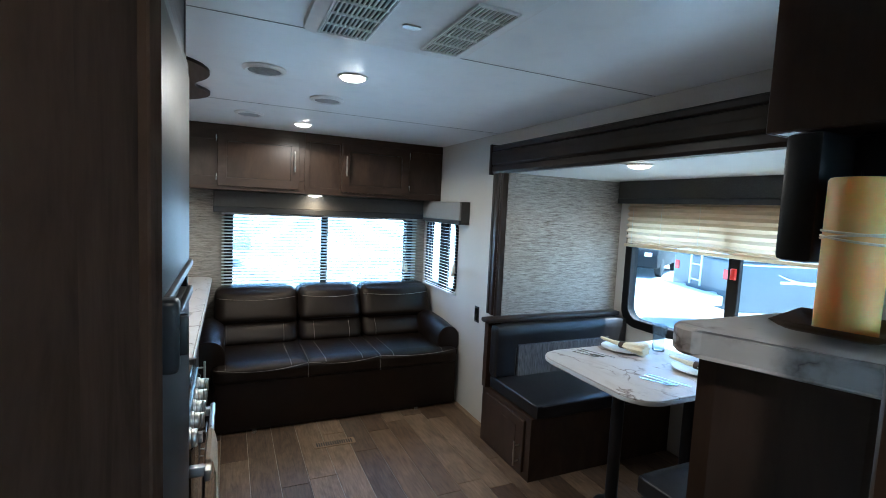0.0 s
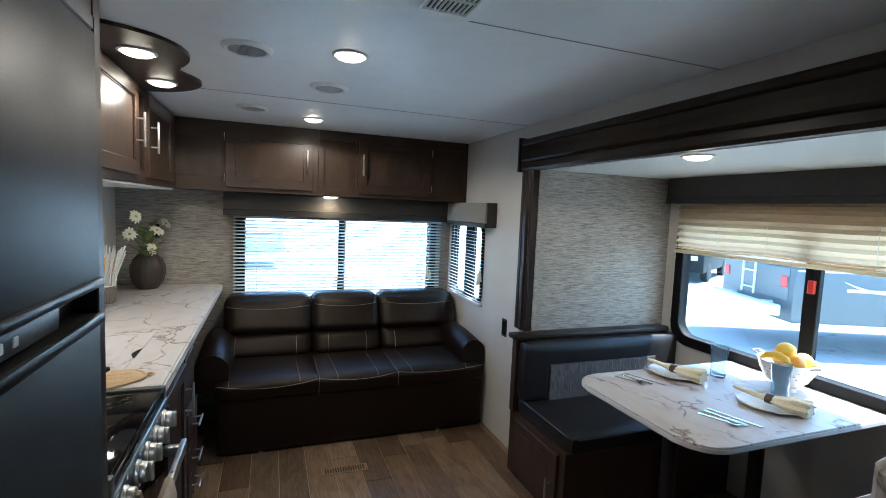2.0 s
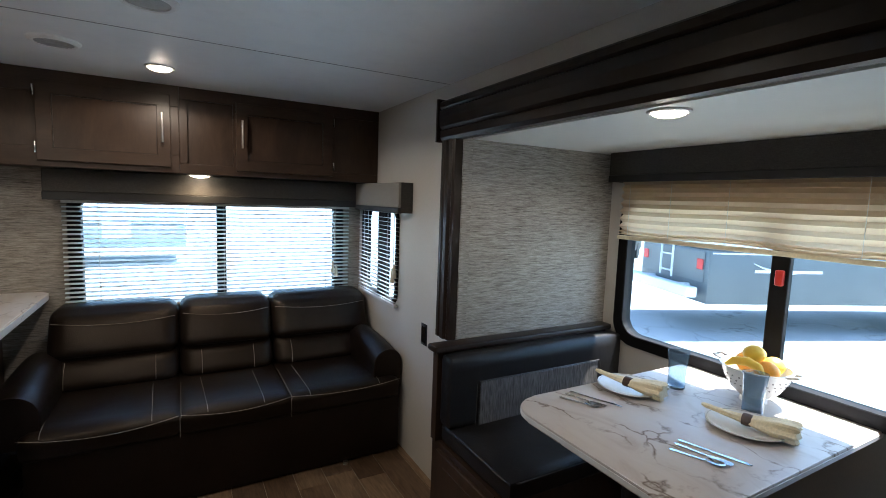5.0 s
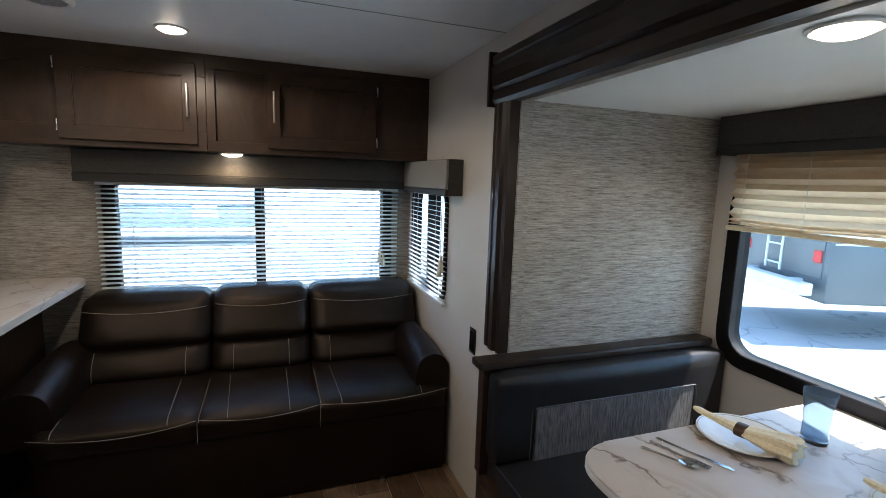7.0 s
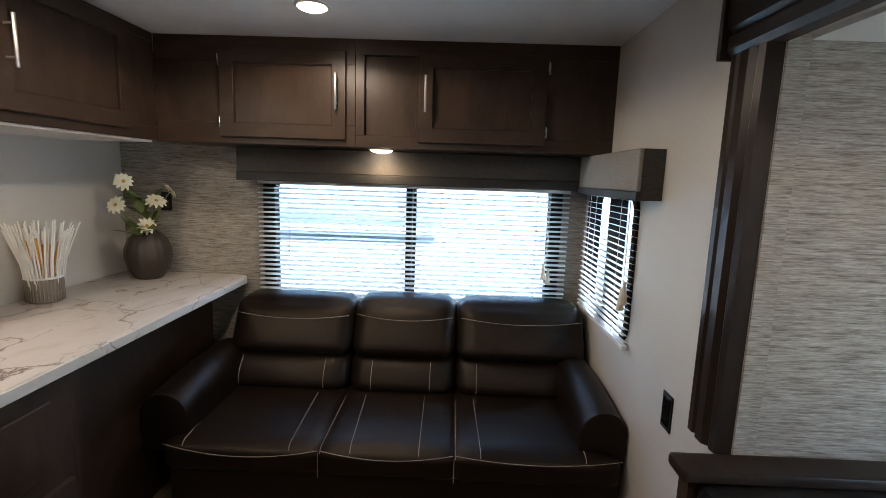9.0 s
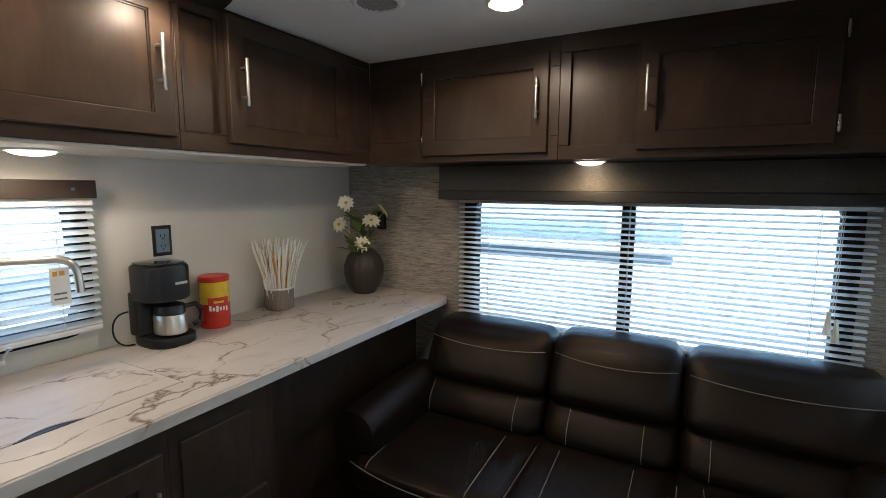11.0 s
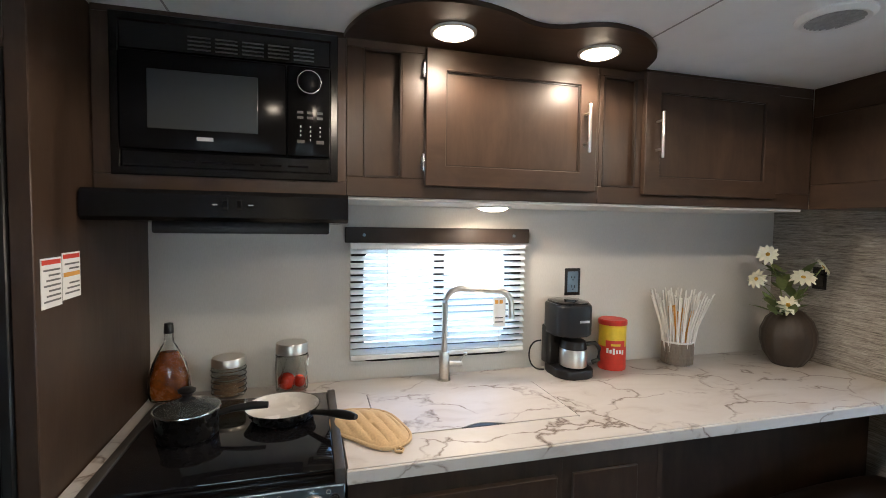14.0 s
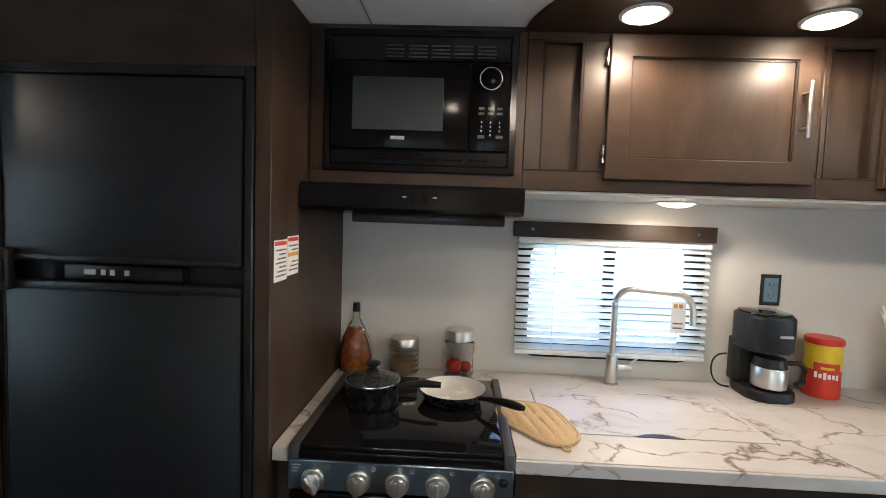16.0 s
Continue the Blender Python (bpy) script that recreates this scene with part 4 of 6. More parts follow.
fr = thing("refrigerator", (-0.25, 1.115, 0), "black two-door refrigerator with a control strip between its doors", "refrigerator")
part("body", box(W + 0.03, 0.795, 0.0, 0.004, 1.437, 1.848), black_p, fr, smooth=False)
part("door_frame", join(box(0.004, 0.795, 0.0, 0.046, 0.812, 1.848, 0.003, 1), box(0.004, 1.415, 0.0, 0.046, 1.437, 1.848, 0.003, 1), box(0.004, 0.812, 1.822, 0.046, 1.415, 1.848, 0.003, 1)), black_p, fr)
up = part("upper_door", box(0.004, 0.816, 1.372, 0.050, 1.411, 1.818, 0.006, 2), fridge_m, fr)
part("door_lip", box(0.046, 0.816, 1.368, 0.058, 1.411, 1.384, 0.004, 2), black_p, up)
lw = part("lower_door", box(0.004, 0.816, 0.10, 0.050, 1.411, 1.318, 0.006, 2), fridge_m, fr)
part("door_lip", box(0.046, 0.816, 1.300, 0.058, 1.411, 1.320, 0.004, 2), black_p, lw)
part("kick_plate", box(0.004, 0.816, 0.0, 0.03, 1.411, 0.095), black_p, fr)
cp = part("control_strip", box(0.004, 0.96, 1.326, 0.040, 1.26, 1.362, 0.004, 2), black_p, fr)
for y, wd in ((1.028, 0.030), (1.062, 0.012), (1.085, 0.012), (1.122, 0.012)):
    part("button", box(0.039, y - wd / 2, 1.337, 0.0425, y + wd / 2, 1.351, 0.001, 1), grey_print, cp)
hd = part("latch_handle", box(0.050, 0.818, 1.296, 0.078, 0.850, 1.398, 0.008, 3), black_p, fr, "black door latch")
part("latch_lever", box(0.074, 0.832, 1.318, 0.088, 0.846, 1.375, 0.004, 2), black_p, hd)

# ---- counter and base cabinets ----
TOP = 0.915
ct = thing("countertop", (-0.32, 2.9, TOP - 0.038), "white marble-patterned laminate kitchen countertop", "countertop")
part("top", prism([(W, 1.478), (0.010, 1.478), (0.010, 1.522), (-0.535, 1.522), (-0.535, 2.094), (0.010, 2.094), (0.010, 4.165), (0.005, 4.19), (-0.008, 4.21), (-0.025, B), (W, B)], TOP - 0.036, TOP, 0.005, 2), marble, ct)
part("front_edge", prism([(0.0105, 2.095), (0.018, 2.095), (0.018, 4.165), (0.013, 4.193), (-0.002, 4.214), (-0.018, B - 0.001), (-0.024, B - 0.001), (-0.0075, 4.2105), (0.0055, 4.1905), (0.0105, 4.165)], TOP - 0.038, TOP - 0.003, 0.002, 1), marble, ct, "rounded pale front edge")
part("front_edge", box(0.0105, 1.479, TOP - 0.038, 0.018, 1.521, TOP - 0.003, 0.002, 1), marble, ct)
BX = -0.018


def base_cabinet(y0, y1, label):
    c_ = thing("base_cabinet", (-0.3, (y0 + y1) / 2, 0), label, "cabinet", group="base cabinets")
    part("body", box(W, y0, 0.08, BX - 0.0, y1, TOP - 0.038), wood_v, c_, smooth=False)
    part("toe_kick", box(W, y0, 0, BX - 0.06, y1, 0.08), black_p, c_, smooth=False)
    return c_


k1 = base_cabinet(2.10, 2.705, "dark espresso base cabinet with a framed door under the sink")
shaker_door(k1, (BX, 2.135, 0.13), UY, NX, 0.545, 0.68, wood_v, (0.512, 0.525, True), None)
k2 = base_cabinet(2.706, 3.03, "dark espresso base cabinet with drawers under the counter")
part("panel", box(BX, 2.735, 0.60, BX + 0.010, 2.955, 0.81, 0.003, 1), wood_v, k2)
for z0, h_ in ((0.375, 0.17), (0.215, 0.15), (0.10, 0.105)):
    d = part("drawer_front", box(BX, 2.735, z0, BX + 0.019, 3.005, z0 + h_, 0.003, 1), wood_y, k2)
    bar_handle(d, (BX + 0.019, 2.88, z0 + h_ / 2), UY, NX, upright=False, length=0.13)
k3 = thing("base_cabinet", (-0.4, 3.62, 0), "dark recessed base panel beside the sofa arm", "cabinet", group="base cabinets")
part("body", box(W, 3.031, 0.0, -0.20, B - 0.002, TOP - 0.038), wood_v, k3, smooth=False)
part("end_panel", box(-0.20, 3.031, 0.0, BX, 3.050, TOP - 0.038), wood_v, k3, smooth=False)
k0 = thing("base_filler", (-0.3, 1.50, 0), "narrow dark espresso filler panel beside the range", "cabinet")
part("body", box(W, 1.478, 0, BX, 1.520, TOP - 0.038), wood_v, k0, smooth=False)

# ---- range ----
rg = thing("gas_range", (-0.25, 1.807, 0), "black gas range with a glass cover and steel control panel", "range")
part("body", box(-0.53, 1.527, 0.06, 0.0, 2.089, 0.865), black_p, rg, smooth=False)
part("cover_glass", box(-0.515, 1.552, 0.915, 0.022, 2.064, 0.927, 0.003, 2), black_gloss, rg, "glossy black glass cover")
for y0, y1 in ((1.525, 1.551), (2.065, 2.091)):
    part("side_trim", box(-0.53, y0, 0.865, 0.030, y1, 0.930, 0.004, 2), range_trim, rg, "satin dark grey side trim")
part("front_trim", box(0.0, 1.551, 0.893, 0.028, 2.065, 0.914, 0.003, 2), black_satin, rg)
part("top_tray", box(-0.53, 1.551, 0.866, 0.0, 2.065, 0.912), black_p, rg, smooth=False)
cpn = part("control_panel", box(0.0, 1.527, 0.815, 0.034, 2.089, 0.892, 0.003, 1), steel_blue, rg, "blue grey steel control panel")
KZ = 0.845
for y, turn in ((1.592, 35), (1.706, 0), (1.803, 0), (1.902, 0), (2.014, 0)):
    kn = part("knob", join(rod((0.034, y, KZ), (0.044, y, KZ), 0.031, 0.029, 32, 0.002), rod((0.044, y, KZ), (0.060, y, KZ), 0.0265, 0.024, 32, 0.003)), steel, cpn, "round brushed steel knob")
    grip = box(-0.0065, -0.025, 0.0, 0.0065, 0.025, 0.014, 0.004, 2)
    bmesh.ops.rotate(grip, verts=grip.verts, cent=(0, 0, 0), matrix=Matrix.Rotation(radians(turn), 3, "Z"))
    part("grip", facing(grip, (0.059, y, KZ), UY, NX), steel, kn)
    part("mark", rod((0.0335, y + 0.002, 0.884), (0.0350, y + 0.002, 0.884), 0.0018, n=8), grey_print, cpn)
    part("mark", tube([(0.0345, y + 0.036 + 0.005 * math.cos(k_ * math.pi / 5), 0.878 + 0.005 * math.sin(k_ * math.pi / 5)) for k_ in range(10)], 0.0008, 5, closed=True), grey_print, cpn)
for i in range(3):
    part("mark", box(0.0335, 1.538, 0.878 - 0.008 * i, 0.0350, 1.560 - 0.005 * i, 0.881 - 0.008 * i), grey_print, cpn)
part("ignition_button", join(rod((0.034, 2.064, 0.862), (0.038, 2.064, 0.862), 0.012, n=24, bev=0.001), rod((0.038, 2.064, 0.862), (0.043, 2.064, 0.862), 0.008, n=20, bev=0.002)), black_p, cpn)
od = part("oven_door", box(0.0, 1.53, 0.16, 0.036, 2.086, 0.808, 0.004, 2), black_gloss, rg, "black glass oven door")
for y in (1.60, 2.02):
    part("handle_bracket", box(0.036, y - 0.012, 0.725, 0.085, y + 0.012, 0.755, 0.004, 2), steel, od)
part("handle", box(0.078, 1.56, 0.722, 0.096, 2.06, 0.758, 0.006, 2), steel, od, "flat steel oven handle")
part("drawer", box(0.0, 1.53, 0.03, 0.03, 2.086, 0.15, 0.003, 1), black_p, rg)
tw = thing("dish_towel", (0.087, 1.70, 0.30), "beige towel hung over the oven handle", "towel")
bm = bmesh.new()
path = [(0.071, 0.36), (0.071, 0.70), (0.073, 0.752), (0.080, 0.768), (0.092, 0.770), (0.100, 0.758), (0.104, 0.72), (0.108, 0.50), (0.106, 0.30)]
cols = [1.60 + 0.02 * i for i in range(11)]
grid = [[bm.verts.new((x + 0.004 * math.sin(y * 60) * (1 if z < 0.75 and i > 4 else 0), y + 0.006 * math.sin(z * 9), z)) for y in cols] for i, (x, z) in enumerate(path)]
for r0, r1 in zip(grid, grid[1:]):
    for p in range(len(cols) - 1):
        bm.faces.new((r0[p], r0[p + 1], r1[p + 1], r1[p]))
bmesh.ops.solidify(bm, geom=bm.faces[:], thickness=0.004)
part("cloth", bm, towel_m, tw)

# ---- microwave and hood ----
key_m = plain("dim grey key outline", (0.05, 0.05, 0.05), 0.5, 0.0, 30)
mw = thing("microwave", (-0.3, 1.80, 1.64), "black built-in microwave with a dial and keypad", "microwave")
part("body", box(W + 0.03, 1.530, 1.642, FX - 0.002, 2.074, 2.040), black_p, mw, smooth=False)
part("surround", facing(frame_ring(1.520, 1.636, 2.084, 2.046, 0.022, -0.001, 0.010, 0.003), KO, UY, NX), black_satin, mw)
part("top_panel", box(FX - 0.002, 1.542, 1.955, FX + 0.008, 2.062, 2.024, 0.002, 1), black_satin, mw)
dr = part("door", box(FX - 0.002, 1.545, 1.702, FX + 0.022, 1.945, 1.948, 0.005, 2), mw_gloss, mw, "glossy black door")
part("window", box(FX + 0.0215, 1.608, 1.755, FX + 0.0235, 1.872, 1.905, 0.001, 1), screen_m, dr, "dark see-through door window")
part("badge", box(FX + 0.0215, 1.722, 1.728, FX + 0.0240, 1.762, 1.738, 0.001, 1), grey_print, dr)
pn = part("control_panel", box(FX - 0.002, 1.948, 1.702, FX + 0.020, 2.060, 1.948, 0.004, 2), mw_gloss, mw)
part("dial", rod((FX + 0.020, 2.006, 1.905), (FX + 0.032, 2.006, 1.905), 0.029, 0.027, 36, 0.002), mw_gloss, pn, "black dial")
ring_pts = [(FX + 0.026, 2.006 + 0.031 * math.cos(k_ * math.pi / 20), 1.905 + 0.031 * math.sin(k_ * math.pi / 20)) for k_ in range(40)]
part("dial_ring", tube(ring_pts, 0.0018, 6, closed=True), chrome, pn, "chrome dial ring")
for r_ in range(2):
    for c_ in range(3):
        part("key", box(FX + 0.0195, 1.974 + 0.026 * c_, 1.819 - 0.014 * r_, FX + 0.0206, 1.990 + 0.026 * c_, 1.826 - 0.014 * r_), key_m, pn)
for r_ in range(4):
    for c_ in range(3):
        if r_ < 3 or c_ == 1:
            part("key_mark", box(FX + 0.0195, 1.9815 + 0.026 * c_, 1.781 - 0.012 * r_, FX + 0.0206, 1.9845 + 0.026 * c_, 1.786 - 0.012 * r_), grey_print, pn)
for c_ in (0, 2):
    part("key", box(FX + 0.0195, 1.973 + 0.026 * c_, 1.738, FX + 0.0208, 1.993 + 0.026 * c_, 1.747), key_m, pn)
for k_ in range(5):
    for r_ in range(4):
        part("vent_slot", box(FX + 0.007, 1.70 + 0.066 * k_, 1.965 + 0.0105 * r_, FX + 0.0092, 1.755 + 0.066 * k_, 1.969 + 0.0105 * r_), key_m, mw)
    part("vent_slot", box(FX + 0.009, 1.66 + 0.072 * k_, 1.672, FX + 0.0115, 1.715 + 0.072 * k_, 1.676), mw_gloss, mw)
part("lower_strip", box(FX - 0.002, 1.545, 1.658, FX + 0.010, 2.060, 1.698, 0.002, 1), black_satin, mw)

hood = thing("range_hood", (-0.4, 1.80, 1.50), "slim black range hood under the microwave cabinet", "range hood")
bm = bmesh.new()
prof = [(W, 1.596), (-0.165, 1.596), (-0.152, 1.585), (-0.150, 1.528), (-0.165, 1.518), (W, 1.512)]
ra = [bm.verts.new((x, 1.479, z)) for x, z in prof]
rb = [bm.verts.new((x, 2.108, z)) for x, z in prof]
for i in range(len(prof)):
    j = (i + 1) % len(prof)
    bm.faces.new((ra[i], ra[j], rb[j], rb[i]))
bm.faces.new(ra)
bm.faces.new(rb[::-1])
part("canopy", bm, black_satin, hood, smooth=False)
part("filter_tray", box(-0.56, 1.62, 1.486, -0.19, 2.06, 1.520, 0.006, 2), black_p, hood)
for y in (1.795, 1.828):
    part("switch", box(-0.1495, y, 1.548, -0.1440, y + 0.012, 1.572, 0.001, 1), black_gloss, hood)
for y in (1.770, 1.855):
    part("mark", box(-0.1485, y, 1.559, -0.1455, y + 0.012, 1.562), grey_print, hood)

# ---- sofa ----
sf = thing("sofa", (0.92, 3.8, 0), "dark brown leather three-seat sofa with pale stitching", "sofa")
part("base", cushion(0.050, 3.375, 0.0, 1.785, 4.18, 0.36, 0.02, (0, 0.004, 0), 6), sofa_m, sf)
part("skirt", cushion(0.060, 3.358, 0.012, 1.775, 3.40, 0.40, 0.012, (0, 0.006, 0), 10), sofa_m, sf)


XS = (0.040, 0.640, 1.150, 1.780)
SF, ST, SR = 3.338, 0.456, 0.040  # seat front, top, edge radius


def seat_z(y):
    """Height of the seat's top at depth y, rounding over at the front."""
    d = SF + SR - y
    return ST - SR + math.sqrt(max(0.0, SR * SR - d * d)) if d > 0 else ST


SEAT_LINES = (((0.123, 0.106), (0.527, 0.514)), ((0.759, 0.740), (1.017, 1.011)), ((1.250, 1.236), (1.642, 1.650)))
DEEP = (3.346, 3.356, 3.37, 3.39, 3.43, 3.50, 3.60, 3.70, 3.78)
for x0, x1, lines in zip(XS, XS[1:], SEAT_LINES):
    seat = part("seat_cushion", cushion(x0 + (0.001 if x0 < 0.1 else -0.016), SF, 0.335, x1 - (0.001 if x1 > 1.7 else -0.016), 4.03, ST, SR, (0.0, 0.006, 0.010), 14), sofa_m, sf)
    for xa, xb in lines:
        bow = max(0.0, 1 - (2 * (xa - x0) / (x1 - x0) - 1) ** 2)
        part("stitching", tube([(xa + (xb - xa) * (y - SF) / 0.44, y, seat_z(y) + 0.0012 + 0.010 * bow ** 0.6 * max(0.0, 1 - ((y - 3.684) / 0.346) ** 2) ** 0.6) for y in DEEP], 0.0015, 6), stitch_m, seat)
for x in XS[1:3]:
    part("stitching", tube([(x + 0.004, y, seat_z(y) - 0.0055) for y in DEEP], 0.0014, 6), stitch_m, sf)
for x0, x1, z0, z1, sag in zip(XS, XS[1:], (0.446, 0.445, 0.447), (0.445, 0.447, 0.450), (0.028, 0.020, 0.016)):
    line = []
    for k_ in range(17):
        z = z0 + (z1 - z0) * k_ / 16 - sag * math.sin(math.pi * k_ / 16)
        dz = max(0.0, z - (ST - SR))
        line.append((x0 + 0.006 + (x1 - x0 - 0.010) * k_ / 16, SF + SR - math.sqrt(SR * SR - dz * dz) - 0.0035 - 0.003 * math.sin(math.pi * k_ / 16), z))
    part("stitching", tube(line, 0.0015, 6), stitch_m, sf)
for x in XS[1:3]:
    part("stitching", tube([(x, 3.339, 0.44), (x, 3.333, 0.40), (x, 3.335, 0.345)], 0.0012, 6), stitch_m, sf)


def back_shape(p):
    p.y += 0.24 * (p.z - 0.45) / 0.45
    return p


for x0, x1, s_low in zip(XS, XS[1:], ((0.14, 0.81), (0.22, 0.765), (0.16, 0.80))):
    tall = 0.0 if x0 > 0.6 else -0.008
    wide = part("back_cushion", cushion(x0 + 0.001, 3.79, 0.598, x1 - 0.001, 3.99, 0.858 + tall, 0.058, (0.0, 0.030, 0.010), 13, back_shape), sofa_m, sf, "padded head cushion")
    low = part("lumbar_cushion", cushion(x0 + 0.002, 3.815, 0.440, x1 - 0.002, 3.98, 0.622, 0.06, (0.0, 0.028, 0.0), 12, back_shape), sofa_m, sf)
    part("stitching", tube([back_shape(Vector((x0 + 0.02 + (x1 - x0 - 0.04) * k_ / 14, 3.772 - 0.022 * (1 - (k_ / 7 - 1) ** 2), 0.797 + tall - 0.016 * (1 - (k_ / 7 - 1) ** 2)))) for k_ in range(15)], 0.0017, 6), stitch_m, wide)
    for s in s_low:
        xs = x0 + (x1 - x0) * s
        part("stitching", tube([back_shape(Vector((xs, 3.8065 - 0.024 * math.sin(math.pi * k_ / 6), 0.472 + 0.0205 * k_))) for k_ in range(7)], 0.0016, 6), stitch_m, low)
part("back_panel", cushion(0.09, 4.03, 0.30, 1.775, 4.20, 0.80, 0.03, (0, 0, 0), 5), sofa_m, sf)


def arm_section(cx, hw, y, s):
    """Arched outline of a padded arm at depth y, shrunk by s about its middle."""
    d = max(0.0, y - 3.41)
    top = 0.616 + 0.13 * d - 0.14 * d * d + 0.004 * math.sin(95 * y) * math.exp(-d / 0.07)
    foot, spring = 0.38, top - 0.100
    pts = [(cx - hw, foot), (cx - hw, (foot + spring) / 2)]
    pts += [(cx - hw * math.cos(math.pi * k_ / 18), spring + 0.100 * math.sin(math.pi * k_ / 18) ** 0.85) for k_ in range(19)]
    pts += [(cx + hw, (foot + spring) / 2), (cx + hw, foot)]
    mid = (foot + top) / 2
    return [(cx + (x - cx) * s, y, mid + (z - mid) * s) for x, z in pts]


for x0, x1 in ((-0.072, 0.118), (1.628, 1.803)):
    cx, hw = (x0 + x1) / 2, (x1 - x0) / 2
    bm = bmesh.new()
    rings = [[bm.verts.new(p) for p in arm_section(cx, hw, y, s)] for y, s in [(3.398, 0.86), (3.399, 0.95), (3.405, 0.985), (3.416, 1.0)] + [(3.43 + 0.036 * k_, 1.0 + 0.012 * math.sin(math.pi * k_ / 15)) for k_ in range(16)]]
    for lo, hi in zip(rings, rings[1:]):
        for i in range(len(lo) - 1):
            bm.faces.new((lo[i], lo[i + 1], hi[i + 1], hi[i]))
        bm.faces.new((lo[-1], lo[0], hi[0], hi[-1]))
    bm.faces.new(rings[0])
    bm.faces.new(rings[-1][::-1])
    arm = part("arm", bm, sofa_m, sf, "padded arm with a flat front")
    part("seam", tube(arm_section(cx, hw, 3.401, 0.972)[1:-1], 0.0028, 6), sofa_m, arm)
for x in (0.30, 1.45):
    part("foot", rod((x, 3.352, 0.0), (x, 3.352, 0.016), 0.014, n=16), steel, sf)

# ---- dinette ----


def bench(name, y_front, y_back, out, label):
    """A dinette bench: base, cushion, back with a cap; out: the way it faces along y."""
    s = out
    bn = thing(name, (2.2, (y_front + y_back) / 2, 0), label, "bench", group="dinette benches")
    lo, hi = sorted((y_front + s * -0.03, y_back))
    part("base", box(1.700, lo, 0.0, SX, hi, 0.37), wood_v, bn, smooth=False)
    seat = part("seat_cushion", cushion(1.712, min(y_front, y_back + s * 0.05), 0.37, SX - 0.002, max(y_front, y_back + s * 0.05), 0.462, 0.022, (0, 0.004, 0.012), 10), booth_m, bn)
    z = 0.452
    f = y_front
    part("piping", tube([(1.722, y_back + s * 0.16, z), (1.716, f - s * 0.06, z - 0.002), (1.722, f - s * 0.02, z - 0.004), (1.76, f - s * 0.004, z - 0.004), (2.3, f - s * 0.004, z - 0.002), (SX - 0.02, f - s * 0.004, z)], 0.004, 8), pipe_m, seat)
    yb0, yb1 = sorted((y_back + s * 0.045, y_back + s * 0.15))
    back = part("backrest", cushion(1.702, yb0, 0.455, SX - 0.002, yb1, 0.802, 0.028, (0, 0.010, 0.004), 10), booth_m, bn)
    yf = y_back + s * 0.158
    ins = part("insert", box(1.857, min(yf, yf + s * 0.004), 0.458, 2.615, max(yf, yf + s * 0.004), 0.672, 0.002, 1), insert_m, back, "grey woven insert")
    part("piping", tube([(1.853, yf + s * 0.003, 0.460), (1.853, yf + s * 0.003, 0.676), (2.619, yf + s * 0.003, 0.676), (2.619, yf + s * 0.003, 0.460)], 0.003, 8), pipe_m, back)
    for x in (1.842, 2.635):
        part("seam", tube([(x, yf - s * 0.004, 0.468), (x, yf - s * 0.001, 0.64), (x, yf - s * 0.02, 0.797)], 0.0022, 6), pipe_m, back)
    cap = prism(rounded(1.655, min(y_back, y_back + s * 0.085), 2.79, max(y_back, y_back + s * 0.085), 0.012, 3), 0.808, 0.838, 0.008, 2)
    part("cap", cap, trim_wood, bn, "dark wooden cap rail")
    y0_, y1_ = sorted((y_back, y_back + s * 0.045))
    part("back_board", box(1.690, y0_, 0.37, 2.785, y1_, 0.808), wood_v, bn, smooth=False)
    return bn


bench_n = bench("dinette_bench", 2.205, 2.797, -1, "charcoal vinyl dinette bench with a grey insert and wooden base")
dd = part("door", box(1.682, 2.285, 0.035, 1.700, 2.73, 0.345, 0.003, 1), wood_v, bench_n)
part("panel", box(1.6795, 2.36, 0.09, 1.683, 2.655, 0.29, 0.001, 1), wood_v, dd)
bar_handle(dd, (1.682, 2.32, 0.14), (0, -1, 0), (-1, 0, 0), 0.15)
bench("dinette_bench", 1.50, 0.803, 1, "charcoal vinyl dinette bench facing the table")
tb = thing("dinette_table", (2.27, 1.905, 0), "white marble-patterned dinette table on a black pedestal", "table")
part("tabletop", prism(rounded(1.732, 1.52, SX - 0.003, 2.275, 0.13, 8, (1, 0, 0, 1)), 0.722, 0.75, 0.006, 2), marble, tb)
part("edge_band", prism(rounded(1.730, 1.518, SX - 0.003, 2.277, 0.132, 8, (1, 0, 0, 1)), 0.727, 0.742), white_p, tb)
for x in (2.0, 2.55):
    part("leg", rod((x, 1.905, 0.02), (x, 1.905, 0.722), 0.032, n=24), black_p, tb)
    part("foot", lathe([(0.09, 0), (0.09, 0.008), (0.05, 0.022), (0.033, 0.03)], (x, 1.905, 0), 28), black_p, tb)

# ---- shelf unit with candle at the start ----
solid("door_jamb", box(0.552, 0.215, 0, 0.64, 0.285, C - 0.001, 0.004, 1), wood_v, "dark espresso door jamb beside the bar cabinet", "door jamb", kind="structure")
PZ = 1.402
bar = thing("bar_cabinet", (1.2, 0.42, 0), "tall dark espresso cabinet with a marble-patterned top", "cabinet")
outl = [(0.742, 0.293)]
for k_ in range(7):
    an = radians(225 - 22.5 * k_)
    outl.append((0.682 + 0.028 * math.cos(an), 0.522 + 0.028 * math.sin(an)))
outl += [(E - 0.001, 0.550), (E - 0.001, 0.293)]
part("body", prism([(0.772, 0.294), (0.754, 0.37), (0.700, 0.505), (0.700, 0.53), (E - 0.001, 0.53), (E - 0.001, 0.294)], 0.0, PZ - 0.035), wood_v, bar, smooth=False)
